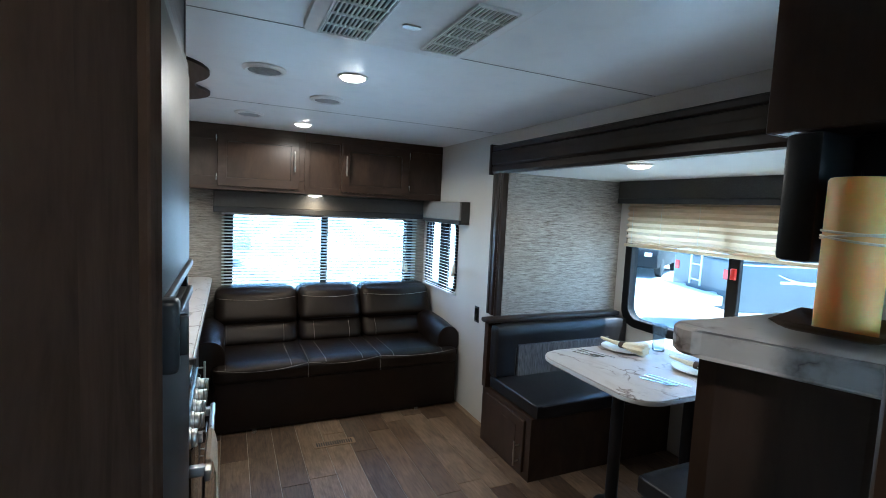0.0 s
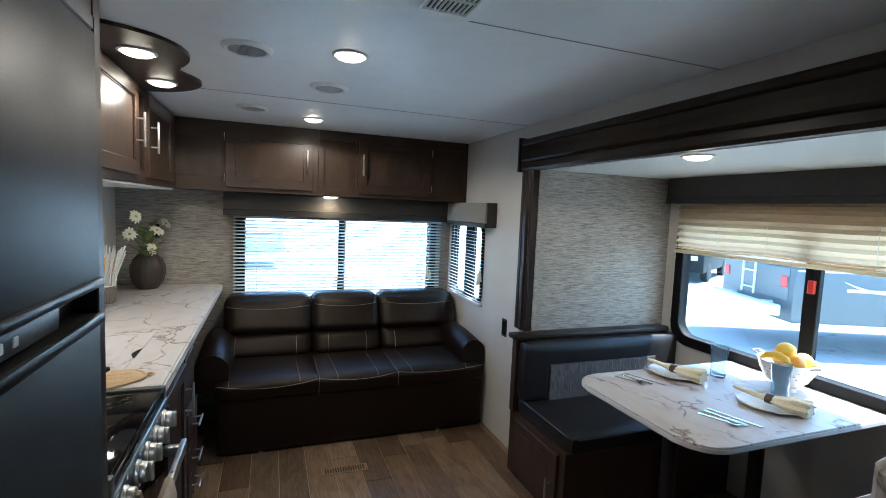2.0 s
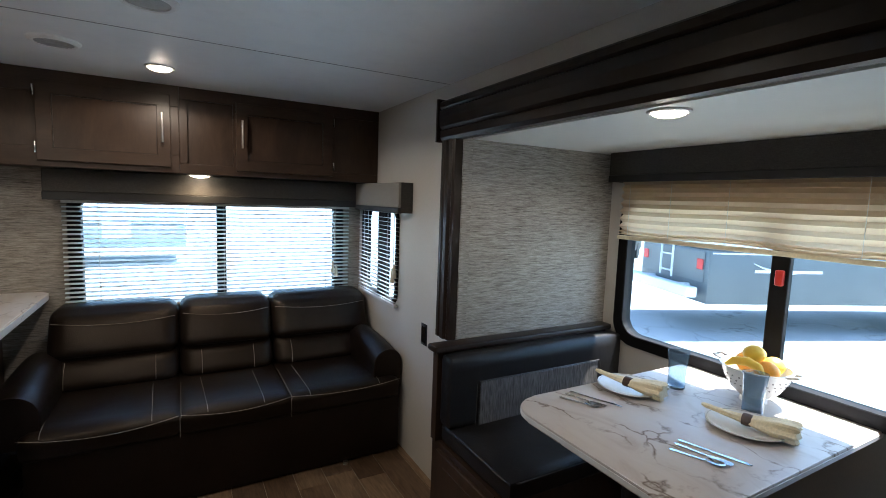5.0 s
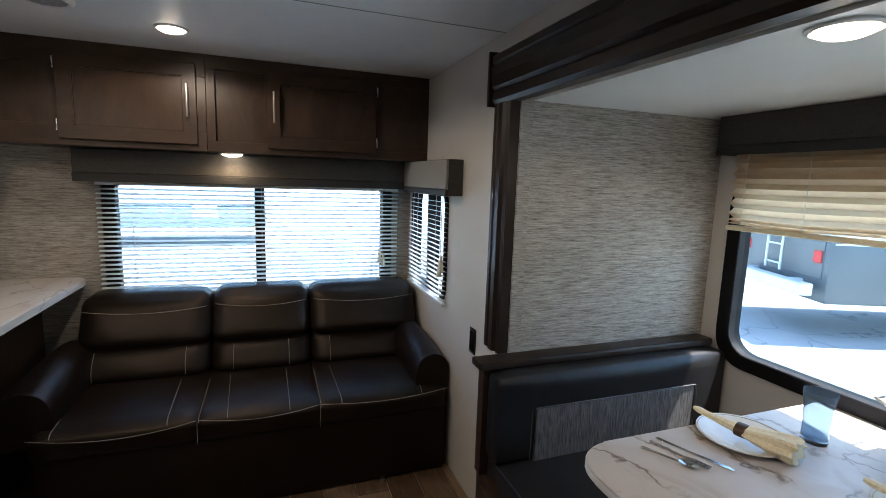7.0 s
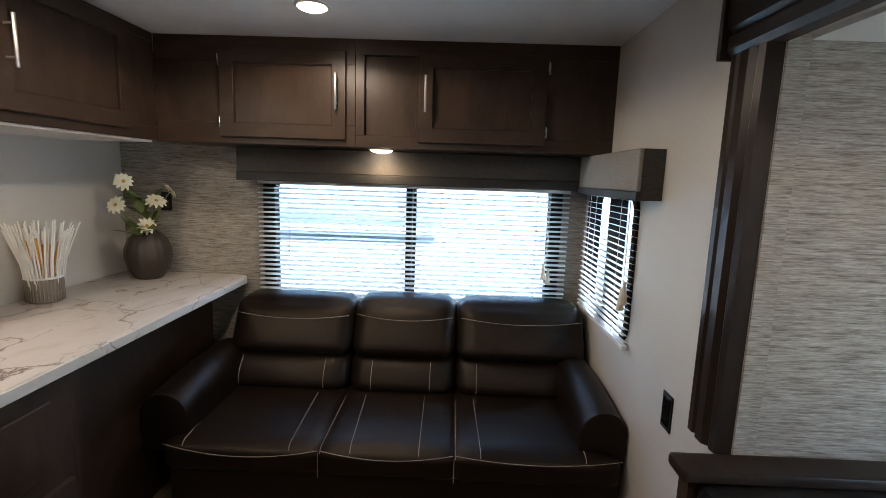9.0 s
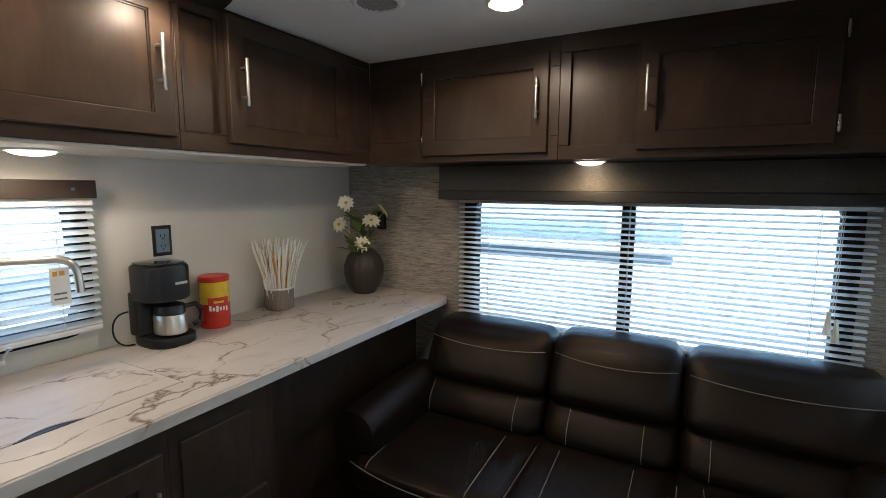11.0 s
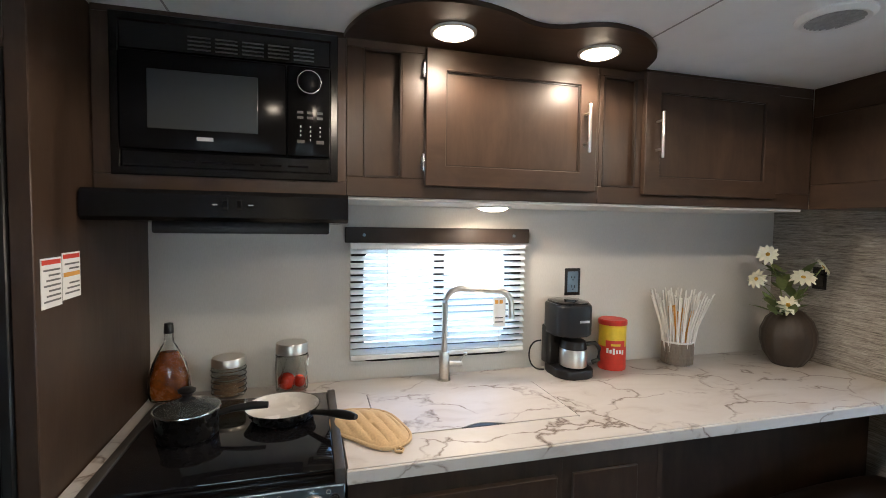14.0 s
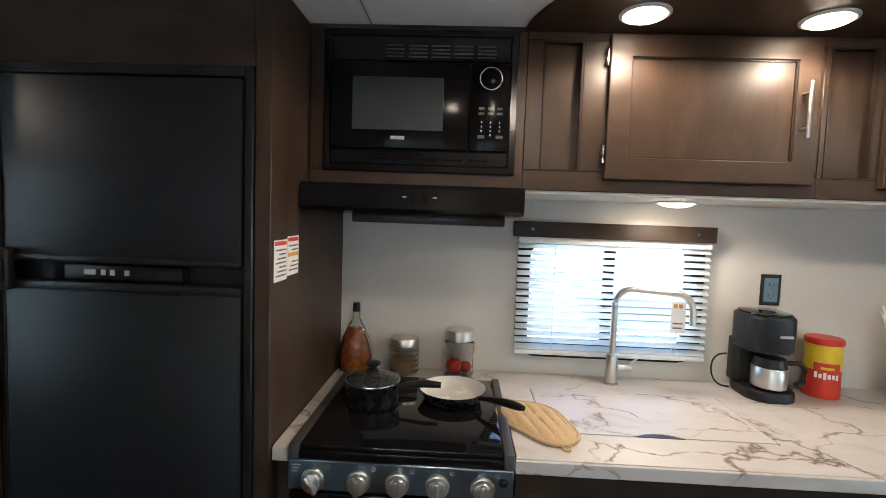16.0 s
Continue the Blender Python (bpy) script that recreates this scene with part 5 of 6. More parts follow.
part("top", prism(outl, PZ - 0.035, PZ, 0.004, 1), marble, bar, "white marble-patterned top", smooth=False)
hc = thing("hanging_cabinet", (1.3, 0.4, 1.66), "dark espresso cabinet hung from the ceiling", "cabinet")
part("body", box(0.806, 0.294, 1.655, E - 0.001, 0.532, C - 0.001, 0.003, 1), wood_v, hc)
part("end_panel", box(0.800, 0.294, 1.655, 0.8055, 0.538, C - 0.001, 0.002, 1), wood_v, hc)
part("face_frame", box(0.806, 0.5325, 1.655, E - 0.001, 0.538, C - 0.001, 0.002, 1), wood_x, hc)
tv = thing("television", (1.1, 0.45, 1.487), "black television under the hanging cabinet", "television")
part("body", box(0.800, 0.466, 1.487, 1.42, 0.512, 1.653, 0.008, 2), black_p, tv)
part("back_cover", box(0.862, 0.34, 1.489, 1.39, 0.466, 1.653, 0.01, 2), black_p, tv)
for k_ in range(8):
    part("vent_slot", box(0.8605, 0.40, 1.505 + 0.017 * k_, 0.8625, 0.407, 1.514 + 0.017 * k_), black_gloss, tv)

# ---- outdoors ----
GZ = -0.62
solid("ground", box(-1500, -1500, GZ - 0.2, 1500, 1500, GZ), asphalt, "pale cracked sunlit parking lot", "ground", kind="structure", smooth=False)


def trailer(at, ang, length, height, label, lower, upper, split=1.46, D=2.4, rear=None, axle=0.45):
    """A parked travel trailer along local x: body, skirt, roof rim, stripe, wheels, windows."""
    tr_ = thing("travel_trailer", (0, 0, 0), label, "trailer", group="parked trailers")
    L = length
    part("lower_body", box(0, 0, 0.55, L, D, split, 0.05, 2), lower, tr_)
    part("bumper", box(-0.34, 0.04, 0.66, -0.14, D - 0.04, 0.84, 0.02, 2), rv_white, tr_)
    part("rear_panel", box(-0.012, 0.10, 0.90, 0.0, D - 0.10, split - 0.03, 0.004, 1), rear or rv_white, tr_)
    for y in (0.5, D - 0.5):
        part("bumper_arm", box(-0.15, y - 0.05, 0.74, 0.02, y + 0.05, 0.84), rv_white, tr_)
    lad = part("ladder", join(*[rod((-0.10, y, 0.9), (-0.10, y, height), 0.02, n=10) for y in (0.85, 1.20)]), rv_white, tr_)
    for k_ in range(6):
        part("rung", rod((-0.10, 0.85, 1.0 + 0.3 * k_), (-0.10, 1.20, 1.0 + 0.3 * k_), 0.015, n=8), rv_white, lad)
    part("upper_body", box(0, 0, split + 0.002, L, D, height, 0.10, 3), upper, tr_)
    part("roof_rim", box(0.02, -0.02, height - 0.06, L - 0.02, D + 0.02, height - 0.01, 0.01, 1), rv_white, tr_)
    part("stripe", box(0.05, -0.008, split - 0.06, L - 0.05, 0.0, split - 0.035), rv_white, tr_)
    part("stripe", box(L * 0.12, -0.010, 1.10, L * 0.3, 0.0, 1.15), rv_white, tr_)
    for x in (L * axle, L * axle + 0.95):
        w_ = part("wheel", rod((x, -0.01, 0.36), (x, 0.24, 0.36), 0.36, n=28, bev=0.03), rubber, tr_)
        part("rim", rod((x, -0.02, 0.36), (x, 0.02, 0.36), 0.2, n=24, bev=0.01), chrome, w_)
    for x in (L * 0.2, L * 0.7):
        wd = part("window", box(x, -0.02, 1.75, x + min(0.9, L * 0.25), 0.0, 2.35, 0.01, 1), pane_pale, tr_)
    part("swoosh", tube([(1.5 + 0.7 * q, -0.004, split - 0.36 + 0.16 * q * q) for q in (-1.0, -0.75, -0.5, -0.25, 0.0, 0.25, 0.5)], 0.022, 6, taper=[0.2, 0.6, 1.0, 1.2, 1.0, 0.6, 0.2]), rv_white, tr_)
    part("door", box(L * 0.78, -0.015, 0.8, L * 0.78 + 0.65, 0.0, 2.5, 0.01, 1), upper, tr_)
    for y in (0.12, D - 0.28):
        part("tail_lamp", box(-0.03, y, 1.12, -0.012, y + 0.16, 1.30, 0.01, 1), red_glow, tr_)
    tr_.matrix_world = pose(at[0], at[1], GZ, 0, 0, ang)
    return tr_



def parked_van(at, ang):
    """A dark van along local x: body with a raked nose, windows, wheels, lamps."""
    v_ = thing("parked_van", (0, 0, 0), "dark van parked across the sunlit lot", "van")
    side = [(0.0, 0.35), (4.6, 0.35), (4.7, 0.8), (4.6, 1.05), (3.7, 1.2), (3.1, 1.85), (0.1, 1.95), (0.0, 1.7)]
    bm_ = bmesh.new()
    lo_, hi_ = [bm_.verts.new((x_, 0.0, z_)) for x_, z_ in side], [bm_.verts.new((x_, 1.9, z_)) for x_, z_ in side]
    for k in range(len(side)):
        j_ = (k + 1) % len(side)
        bm_.faces.new((lo_[k], lo_[j_], hi_[j_], hi_[k]))
    bm_.faces.new(lo_[::-1])
    bm_.faces.new(hi_)
    bmesh.ops.bevel(bm_, geom=bm_.edges[:], offset=0.06, segments=2, profile=0.5, affect="EDGES")
    part("body", bm_, rv_dark, v_)
    for x0_, x1_ in ((0.4, 1.4), (1.55, 2.9)):
        part("window", box(x0_, -0.012, 1.25, x1_, 0.0, 1.72, 0.004, 1), pane_pale, v_)
    for x_ in (0.9, 3.8):
        for y0_, y1_ in ((-0.02, 0.2), (1.7, 1.92)):
            part("wheel", rod((x_, y0_, 0.34), (x_, y1_, 0.34), 0.34, n=26, bev=0.03), rubber, v_)
    for y_ in (0.2, 1.45):
        part("headlamp", box(4.60, y_, 0.78, 4.72, y_ + 0.25, 0.92, 0.01, 1), rv_white, v_)
    v_.matrix_world = pose(at[0], at[1], GZ, 0, 0, ang)
    return v_


# ---- small things: kitchen ----
UYv, NXv = (0, 1, 0), (1, 0, 0)
sc = thing("sink_cover", (-0.31, 2.515, TOP), "marble-patterned sink cover board with a finger notch", "sink cover")
notch = [(-0.142, 2.44), (-0.142, 2.58)] + [(-0.142 - 0.022 * math.sin(math.pi * k_ / 10), 2.58 - 0.14 * k_ / 10) for k_ in range(1, 10)]
edge = [(-0.476, 2.199), (-0.142, 2.199), (-0.142, 2.44)] + [(-0.142 - 0.022 * math.sin(math.pi * k_ / 10), 2.44 + 0.14 * k_ / 10) for k_ in range(1, 10)] + [(-0.142, 2.58), (-0.142, 2.831), (-0.476, 2.831)]
part("board", prism(edge, TOP + 0.0005, TOP + 0.0035, 0.0008, 1), marble, sc)
part("gap", join(box(-0.4785, 2.1972, TOP + 0.0002, -0.4768, 2.835, TOP + 0.0012), box(-0.4768, 2.1972, TOP + 0.0002, -0.1385, 2.1983, TOP + 0.0012), box(-0.4768, 2.8317, TOP + 0.0002, -0.1385, 2.835, TOP + 0.0012)), black_p, sc)
part("notch", prism(notch, TOP + 0.0002, TOP + 0.0014), black_p, sc)

fc = thing("kitchen_faucet", (-0.578, 2.508, TOP), "brushed nickel gooseneck kitchen faucet with a paper tag", "faucet")
fx, fy = -0.578, 2.508
part("base", join(rod((fx, fy, TOP), (fx, fy, TOP + 0.006), 0.026, n=28, bev=0.002), rod((fx, fy, TOP + 0.006), (fx, fy, TOP + 0.112), 0.020, n=28, bev=0.002)), steel, fc)
pts = [(fx, fy, TOP + 0.11), (fx, fy, 1.22)] + [(fx + 0.03 * k_ / 8, fy + 0.055 * (1 - math.cos(math.pi * k_ / 16)), 1.22 + 0.055 * math.sin(math.pi * k_ / 16)) for k_ in range(1, 9)]
pts += [(fx + 0.03 + 0.05 * s, fy + 0.055 + 0.13 * s, 1.275 - 0.004 * s) for s in (0.35, 0.7, 1.0)]
pts += [(fx + 0.08 + 0.012 * k_ / 6, fy + 0.185 + 0.05 * math.sin(math.pi * k_ / 12), 1.271 - 0.05 * (1 - math.cos(math.pi * k_ / 12))) for k_ in range(1, 7)]
pts += [(fx + 0.094, fy + 0.237, 1.165)]
part("spout", tube(pts, 0.0115, 14), steel, fc)
lv_ = part("lever", join(rod((fx + 0.012, fy + 0.016, TOP + 0.066), (fx + 0.02, fy + 0.066, TOP + 0.066), 0.011, n=18, bev=0.002), rod((fx + 0.019, fy + 0.055, TOP + 0.070), (fx + 0.028, fy + 0.075, TOP + 0.105), 0.0035, n=10), lathe([(0, 0), (0.007, 0.003), (0.007, 0.010), (0, 0.013)], (fx + 0.029, fy + 0.077, TOP + 0.10), 14)), steel, fc)
tag = part("paper_tag", box(fx + 0.085, fy + 0.165, 1.135, fx + 0.0865, fy + 0.215, 1.245), paper_m, fc, "white paper hang tag")
for k_ in range(4):
    part("print", box(fx + 0.0862, fy + 0.172, 1.15 + 0.016 * k_, fx + 0.0872, fy + 0.205, 1.155 + 0.016 * k_), ink_m, tag) if k_ < 2 else part("print", box(fx + 0.0862, fy + 0.172 + 0.018 * (k_ - 2), 1.222, fx + 0.0872, fy + 0.185 + 0.018 * (k_ - 2), 1.236), orange_m, tag)


def outlet(o, u, n, label, w=0.074, h=0.118, inner=True):
    ot = thing("wall_outlet", o, label, "outlet")
    plate = part("cover_plate", facing(box(-w / 2, 0, 0, w / 2, h, 0.005, 0.002, 2), o, u, n), black_p, ot)
    body = part("receptacle", facing(box(-w * 0.34, h * 0.12, 0.004, w * 0.34, h * 0.88, 0.008, 0.001, 1), o, u, n), outlet_m if inner else black_gloss, ot)
    if inner:
        for v_ in (0.33, 0.67):
            for s in (-0.008, 0.008):
                part("slot", facing(box(s - 0.0012, h * v_ - 0.005, 0.007, s + 0.0012, h * v_ + 0.005, 0.0085), o, u, n), black_gloss, body)
            part("slot", facing(rod((0, h * v_ - 0.012, 0.007), (0, h * v_ - 0.012, 0.0085), 0.0028, n=10), o, u, n), black_gloss, body)
    return ot


outlet((W, 3.106, 1.219), UYv, NXv, "black framed blue grey electrical outlet above the counter")
outlet((-0.425, B, 1.25), (1, 0, 0), (0, -1, 0), "small black electrical outlet behind the vase", 0.06, 0.10, False)
outlet((E, 3.13, 0.712), (0, -1, 0), (-1, 0, 0), "black electrical outlet low on the wall", 0.066, 0.118, False)

stk = 0
for x1_, z0_ in ((0.012, 1.338), (-0.076, 1.345)):
    s_ = thing("warning_label", (x1_ - 0.042, 1.478, z0_ - 0.008), "white printed warning label stuck on the fridge panel", "label", group="warning labels")
    part("paper", box(x1_ - 0.084, 1.4762, z0_ - 0.008, x1_, 1.4775, z0_ + 0.098), paper_m, s_)
    part("header", box(x1_ - 0.080, 1.4772, z0_ + 0.084, x1_ - 0.004, 1.4780, z0_ + 0.094), red_ink, s_)
    if stk:
        part("bar", box(x1_ - 0.080, 1.4772, z0_ + 0.043, x1_ - 0.004, 1.4780, z0_ + 0.053), orange_m, s_)
    for k_ in range(7):
        if stk and k_ == 3:
            continue
        part("print", box(x1_ - 0.078, 1.4772, z0_ + 0.004 + 0.011 * k_, x1_ - 0.010 - 0.01 * (k_ % 3), 1.4779, z0_ + 0.008 + 0.011 * k_), ink_m, s_)
    stk += 1

# oil bottle, jars
bt = thing("oil_bottle", (-0.59, 1.552, TOP), "clear flask bottle of amber oil with chillies and black cap", "bottle")
prof = [(0.030, 0.0), (0.056, 0.004), (0.062, 0.03), (0.060, 0.08), (0.048, 0.13), (0.028, 0.175), (0.014, 0.20), (0.013, 0.232)]
part("glass", lathe(prof + [(0.010, 0.232), (0.010, 0.20), (0.024, 0.173), (0.044, 0.128), (0.056, 0.08), (0.058, 0.03), (0.052, 0.008), (0.0, 0.007)] , (-0.59, 1.552, TOP), 32, (0.68, 1.06)), clear_m, bt)
part("oil", lathe([(0.0, 0.009), (0.051, 0.011), (0.056, 0.03), (0.054, 0.08), (0.042, 0.126), (0.026, 0.166), (0.0, 0.168)], (-0.59, 1.552, TOP), 32, (0.66, 1.06)), oil_m, bt)
part("cap", join(rod((-0.59, 1.552, TOP + 0.228), (-0.59, 1.552, TOP + 0.262), 0.0155, 0.0135, 20, 0.002)), black_p, bt, "black cap")


def jar(x, y, r, h, label, ribs, fill, fill_h, fill_label):
    j_ = thing("glass_jar", (x, y, TOP), label, "jar", group="glass jars")
    n_ = 10
    pr = [(r * 0.9, 0.0)]
    for k_ in range(n_ + 1):
        z_ = 0.006 + (h * 0.72) * k_ / n_
        pr.append((r * (1.0 + (0.035 * math.sin(k_ * math.pi) if not ribs else 0.04 * (1 if k_ % 2 else -1))), z_))
    pr += [(r * 0.80, h * 0.79), (r * 0.80, h * 0.83)]
    inner_ = [(q * 0.94, z_ + 0.002) for q, z_ in reversed(pr[1:])] + [(0, 0.006)]
    part("glass", lathe(pr + inner_, (x, y, TOP), 36), clear_m, j_)
    part("lid", lathe([(r * 0.95, h * 0.78), (r * 0.99, h * 0.79), (r * 0.99, h * 0.96), (r * 0.93, h), (0, h)], (x, y, TOP), 36), steel, j_, "brushed steel lid")
    return j_


j1 = jar(-0.598, 1.735, 0.056, 0.135, "squat ribbed glass jar of dry goods with steel lid", True, None, 0, "")
part("contents", lathe([(0, 0.008), (0.048, 0.009), (0.049, 0.055), (0.0, 0.062)], (-0.598, 1.735, TOP), 28), grain_m, j1)
j2 = jar(-0.598, 1.944, 0.056, 0.175, "tall glass jar with red tomatoes and steel lid", False, None, 0, "")
for dx, dy, dz, rr in ((0.012, -0.018, 0.034, 0.030), (-0.008, 0.026, 0.032, 0.022)):
    part("tomato", lathe([(rr * math.sin(math.pi * k_ / 10), rr - rr * math.cos(math.pi * k_ / 10)) for k_ in range(11)], (-0.598 + dx, 1.944 + dy, TOP + 0.008), 20), tomato, j2)
for k_ in range(14):
    an = 2 * math.pi * k_ / 14
    part("rib", tube([(-0.598 + 0.0565 * math.cos(an + 0.12 * q), 1.944 + 0.0565 * math.sin(an + 0.12 * q), TOP + 0.018 + 0.022 * q) for q in range(6)], 0.0022, 5), clear_m, j2) if k_ % 2 == 0 else None

# pot and pan on the range
RT = 0.927
pt = thing("saucepan", (-0.255, 1.682, RT), "black saucepan with a glass lid on the range", "saucepan")
part("body", lathe([(0, 0), (0.072, 0.0), (0.078, 0.006), (0.081, 0.070), (0.083, 0.074), (0.079, 0.074), (0.075, 0.010), (0, 0.008)], (-0.255, 1.682, RT), 40), black_pan, pt)
ld = part("lid", lathe([(0.084, 0.074), (0.084, 0.079), (0.078, 0.083), (0.052, 0.095), (0.02, 0.102), (0, 0.103), (0, 0.100), (0.02, 0.099), (0.052, 0.092), (0.076, 0.081), (0.080, 0.074)], (-0.255, 1.682, RT), 40), lid_glass, pt, "glass lid")
part("rim", tube([(-0.255 + 0.083 * math.cos(k_ * math.pi / 20), 1.682 + 0.083 * math.sin(k_ * math.pi / 20), RT + 0.078) for k_ in range(40)], 0.003, 6, closed=True), chrome, ld)
part("knob", lathe([(0.022, 0.098), (0.020, 0.104), (0.012, 0.108), (0.012, 0.116), (0.022, 0.124), (0.023, 0.130), (0.016, 0.134), (0, 0.135)], (-0.255, 1.682, RT), 24), black_p, ld, "black lid knob")
part("handle", tube([(-0.25, 1.760, RT + 0.058), (-0.248, 1.80, RT + 0.068), (-0.245, 1.85, RT + 0.074), (-0.241, 1.893, RT + 0.073)], 0.0105, 12, taper=[0.7, 0.9, 1.1, 0.9]), black_p, pt)
fp = thing("frying_pan", (-0.325, 1.928, RT), "black frying pan with a pale ceramic lining on the range", "frying pan")
part("body", lathe([(0, 0), (0.082, 0.0), (0.092, 0.007), (0.108, 0.036), (0.110, 0.039), (0.107, 0.039)], (-0.325, 1.928, RT), 44), black_pan, fp)
part("lining", lathe([(0.107, 0.039), (0.106, 0.037), (0.090, 0.011), (0.080, 0.006), (0, 0.005)], (-0.325, 1.928, RT), 44), ceramic, fp, "pale ceramic lining")
part("handle", tube([(-0.265 + 0.128 * q, 2.008 + 0.122 * q, RT + 0.030 + 0.046 * q - 0.020 * q * q) for q in (0.0, 0.15, 0.3, 0.45, 0.6, 0.75, 0.9, 1.0)], 0.011, 12, taper=[0.65, 0.7, 0.8, 0.95, 1.1, 1.15, 1.05, 0.7]), black_p, fp)

mt = thing("oven_mitt", (-0.235, 2.185, TOP), "tan quilted cotton oven mitt lying on the counter", "oven mitt")
cx, cy = -0.205, 2.176
outm = []
for k_ in range(64):
    an = 2 * math.pi * k_ / 64
    r_ = 1 + 0.05 * math.sin(3 * an + 1) - 0.03 * math.sin(5 * an)
    outm.append((cx + 0.142 * r_ * math.cos(an), cy + 0.098 * r_ * math.sin(an) + 0.042 * math.cos(an)))
bm = bmesh.new()
loops = [[bm.verts.new((x, y, TOP + 0.001)) for x, y in outm]]
for n_ in range(16):
    s = 1.0 - n_ / 16.5
    ring_ = []
    for x, y in outm:
        px_, py_ = cx + (x - cx) * s, cy + (y - cy) * s
        band = ((py_ - cy) - 0.24 * (px_ - cx) - 0.25 * (px_ - cx) ** 2) / 0.034
        groove = math.exp(-((band - round(band)) / 0.13) ** 2)
        ring_.append(bm.verts.new((px_, py_, TOP + 0.007 + 0.019 * (1 - s ** 5) - 0.0055 * groove * min(1.0, (1 - s) * 6))))
    loops.append(ring_)
for lo, hi in zip(loops, loops[1:]):
    for i in range(64):
        j = (i + 1) % 64
        bm.faces.new((lo[i], lo[j], hi[j], hi[i]))
bm.faces.new(loops[-1])
bm.faces.new(loops[0][::-1])
part("quilted_body", bm, tan_cloth, mt)
part("binding", tube([(cx + (x - cx) * 1.01, cy + (y - cy) * 1.01, TOP + 0.0075) for x, y in outm], 0.0052, 8, closed=True), tan_cloth, mt)
part("hanging_loop", tube([(-0.062, 2.232, TOP + 0.008), (-0.046, 2.246, TOP + 0.006), (-0.034, 2.240, TOP + 0.005), (-0.040, 2.226, TOP + 0.005), (-0.060, 2.222, TOP + 0.008)], 0.004, 6), tan_cloth, mt)

# coffee maker
cm = thing("coffee_maker", (-0.55, 2.995, TOP), "black drip coffee maker with a steel carafe", "coffee maker")
part("base", prism(rounded(-0.640, 2.905, -0.452, 3.085, 0.055, 6), TOP, TOP + 0.034, 0.006, 2), black_p, cm)
part("column", prism(rounded(-0.640, 2.903, -0.572, 3.070, 0.018, 4), TOP + 0.034, TOP + 0.19, 0.004, 1), black_p, cm)
part("head", prism(rounded(-0.640, 2.903, -0.468, 3.078, 0.045, 6), TOP + 0.165, TOP + 0.292, 0.012, 3), black_p, cm)
part("lid", prism(rounded(-0.630, 2.912, -0.480, 3.068, 0.04, 6), TOP + 0.292, TOP + 0.300, 0.003, 2), black_gloss, cm)
part("badge", box(-0.4682, 2.995, TOP + 0.222, -0.4665, 3.045, TOP + 0.231), grey_print, cm)
cf = part("carafe", lathe([(0.054, 0.042), (0.0595, 0.045), (0.0605, 0.050), (0.0605, 0.108), (0.057, 0.114)], (-0.513, 2.995, TOP), 36), steel, cm, "brushed steel carafe")
part("collar", lathe([(0.057, 0.114), (0.059, 0.116), (0.052, 0.146), (0.036, 0.152), (0, 0.153)], (-0.513, 2.995, TOP), 36), black_p, cf)
part("handle", tube([(-0.482, 3.040, TOP + 0.135), (-0.468, 3.075, TOP + 0.140), (-0.460, 3.092, TOP + 0.120), (-0.462, 3.090, TOP + 0.075), (-0.476, 3.066, TOP + 0.060)], 0.009, 10), black_p, cf)
part("cord", tube([(-0.628 + 0.03 * k_ / 16, 2.900 - 0.070 * math.sin(math.pi * k_ / 16) ** 0.7, TOP + 0.005 + 0.058 * (1 + math.cos(math.pi * k_ / 16))) for k_ in range(17)], 0.0035, 8), black_p, cm)

cn = thing("coffee_can", (-0.572, 3.255, TOP), "red and yellow coffee can with a red plastic lid", "can")
part("body", lathe([(0.0, 0.0), (0.060, 0.0), (0.062, 0.004), (0.061, 0.10)], (-0.572, 3.255, TOP), 40), red_paper, cn)
part("upper_label", lathe([(0.061, 0.10), (0.0605, 0.188), (0.062, 0.192)], (-0.572, 3.255, TOP), 40), yellow_paper, cn, "yellow upper label")
part("lid", lathe([(0.063, 0.190), (0.0645, 0.193), (0.0645, 0.208), (0.060, 0.212), (0, 0.211)], (-0.572, 3.255, TOP), 40), red_p, cn, "red plastic lid")


def wrap(a0, a1, z0, z1, r, mtl, name):
    bm_ = bmesh.new()
    lo_, hi_ = [], []
    for k in range(9):
        an_ = radians(a0 + (a1 - a0) * k / 8)
        lo_.append(bm_.verts.new((-0.572 + r * math.cos(an_), 3.255 + r * math.sin(an_), TOP + z0)))
        hi_.append(bm_.verts.new((-0.572 + r * math.cos(an_), 3.255 + r * math.sin(an_), TOP + z1)))
    for k in range(8):
        bm_.faces.new((lo_[k], lo_[k + 1], hi_[k + 1], hi_[k]))
    return part(name, bm_, mtl, cn)


wrap(-62, 22, 0.098, 0.128, 0.0622, red_paper, "emblem")
for k_ in range(6):
    wrap(-58 + 13 * k_, -49 + 13 * k_, 0.074 - 0.004 * (k_ % 3 == 2), 0.089 + 0.006 * (k_ in (0, 2)), 0.0624, paper_m, "lettering_bar")
wrap(-40, 0, 0.105, 0.114, 0.0626, yellow_paper, "emblem")

cm.scale = (1.0, 0.88, 1.0)
cm.location.y += 0.036
cn.scale = (0.92, 0.92, 1.0)

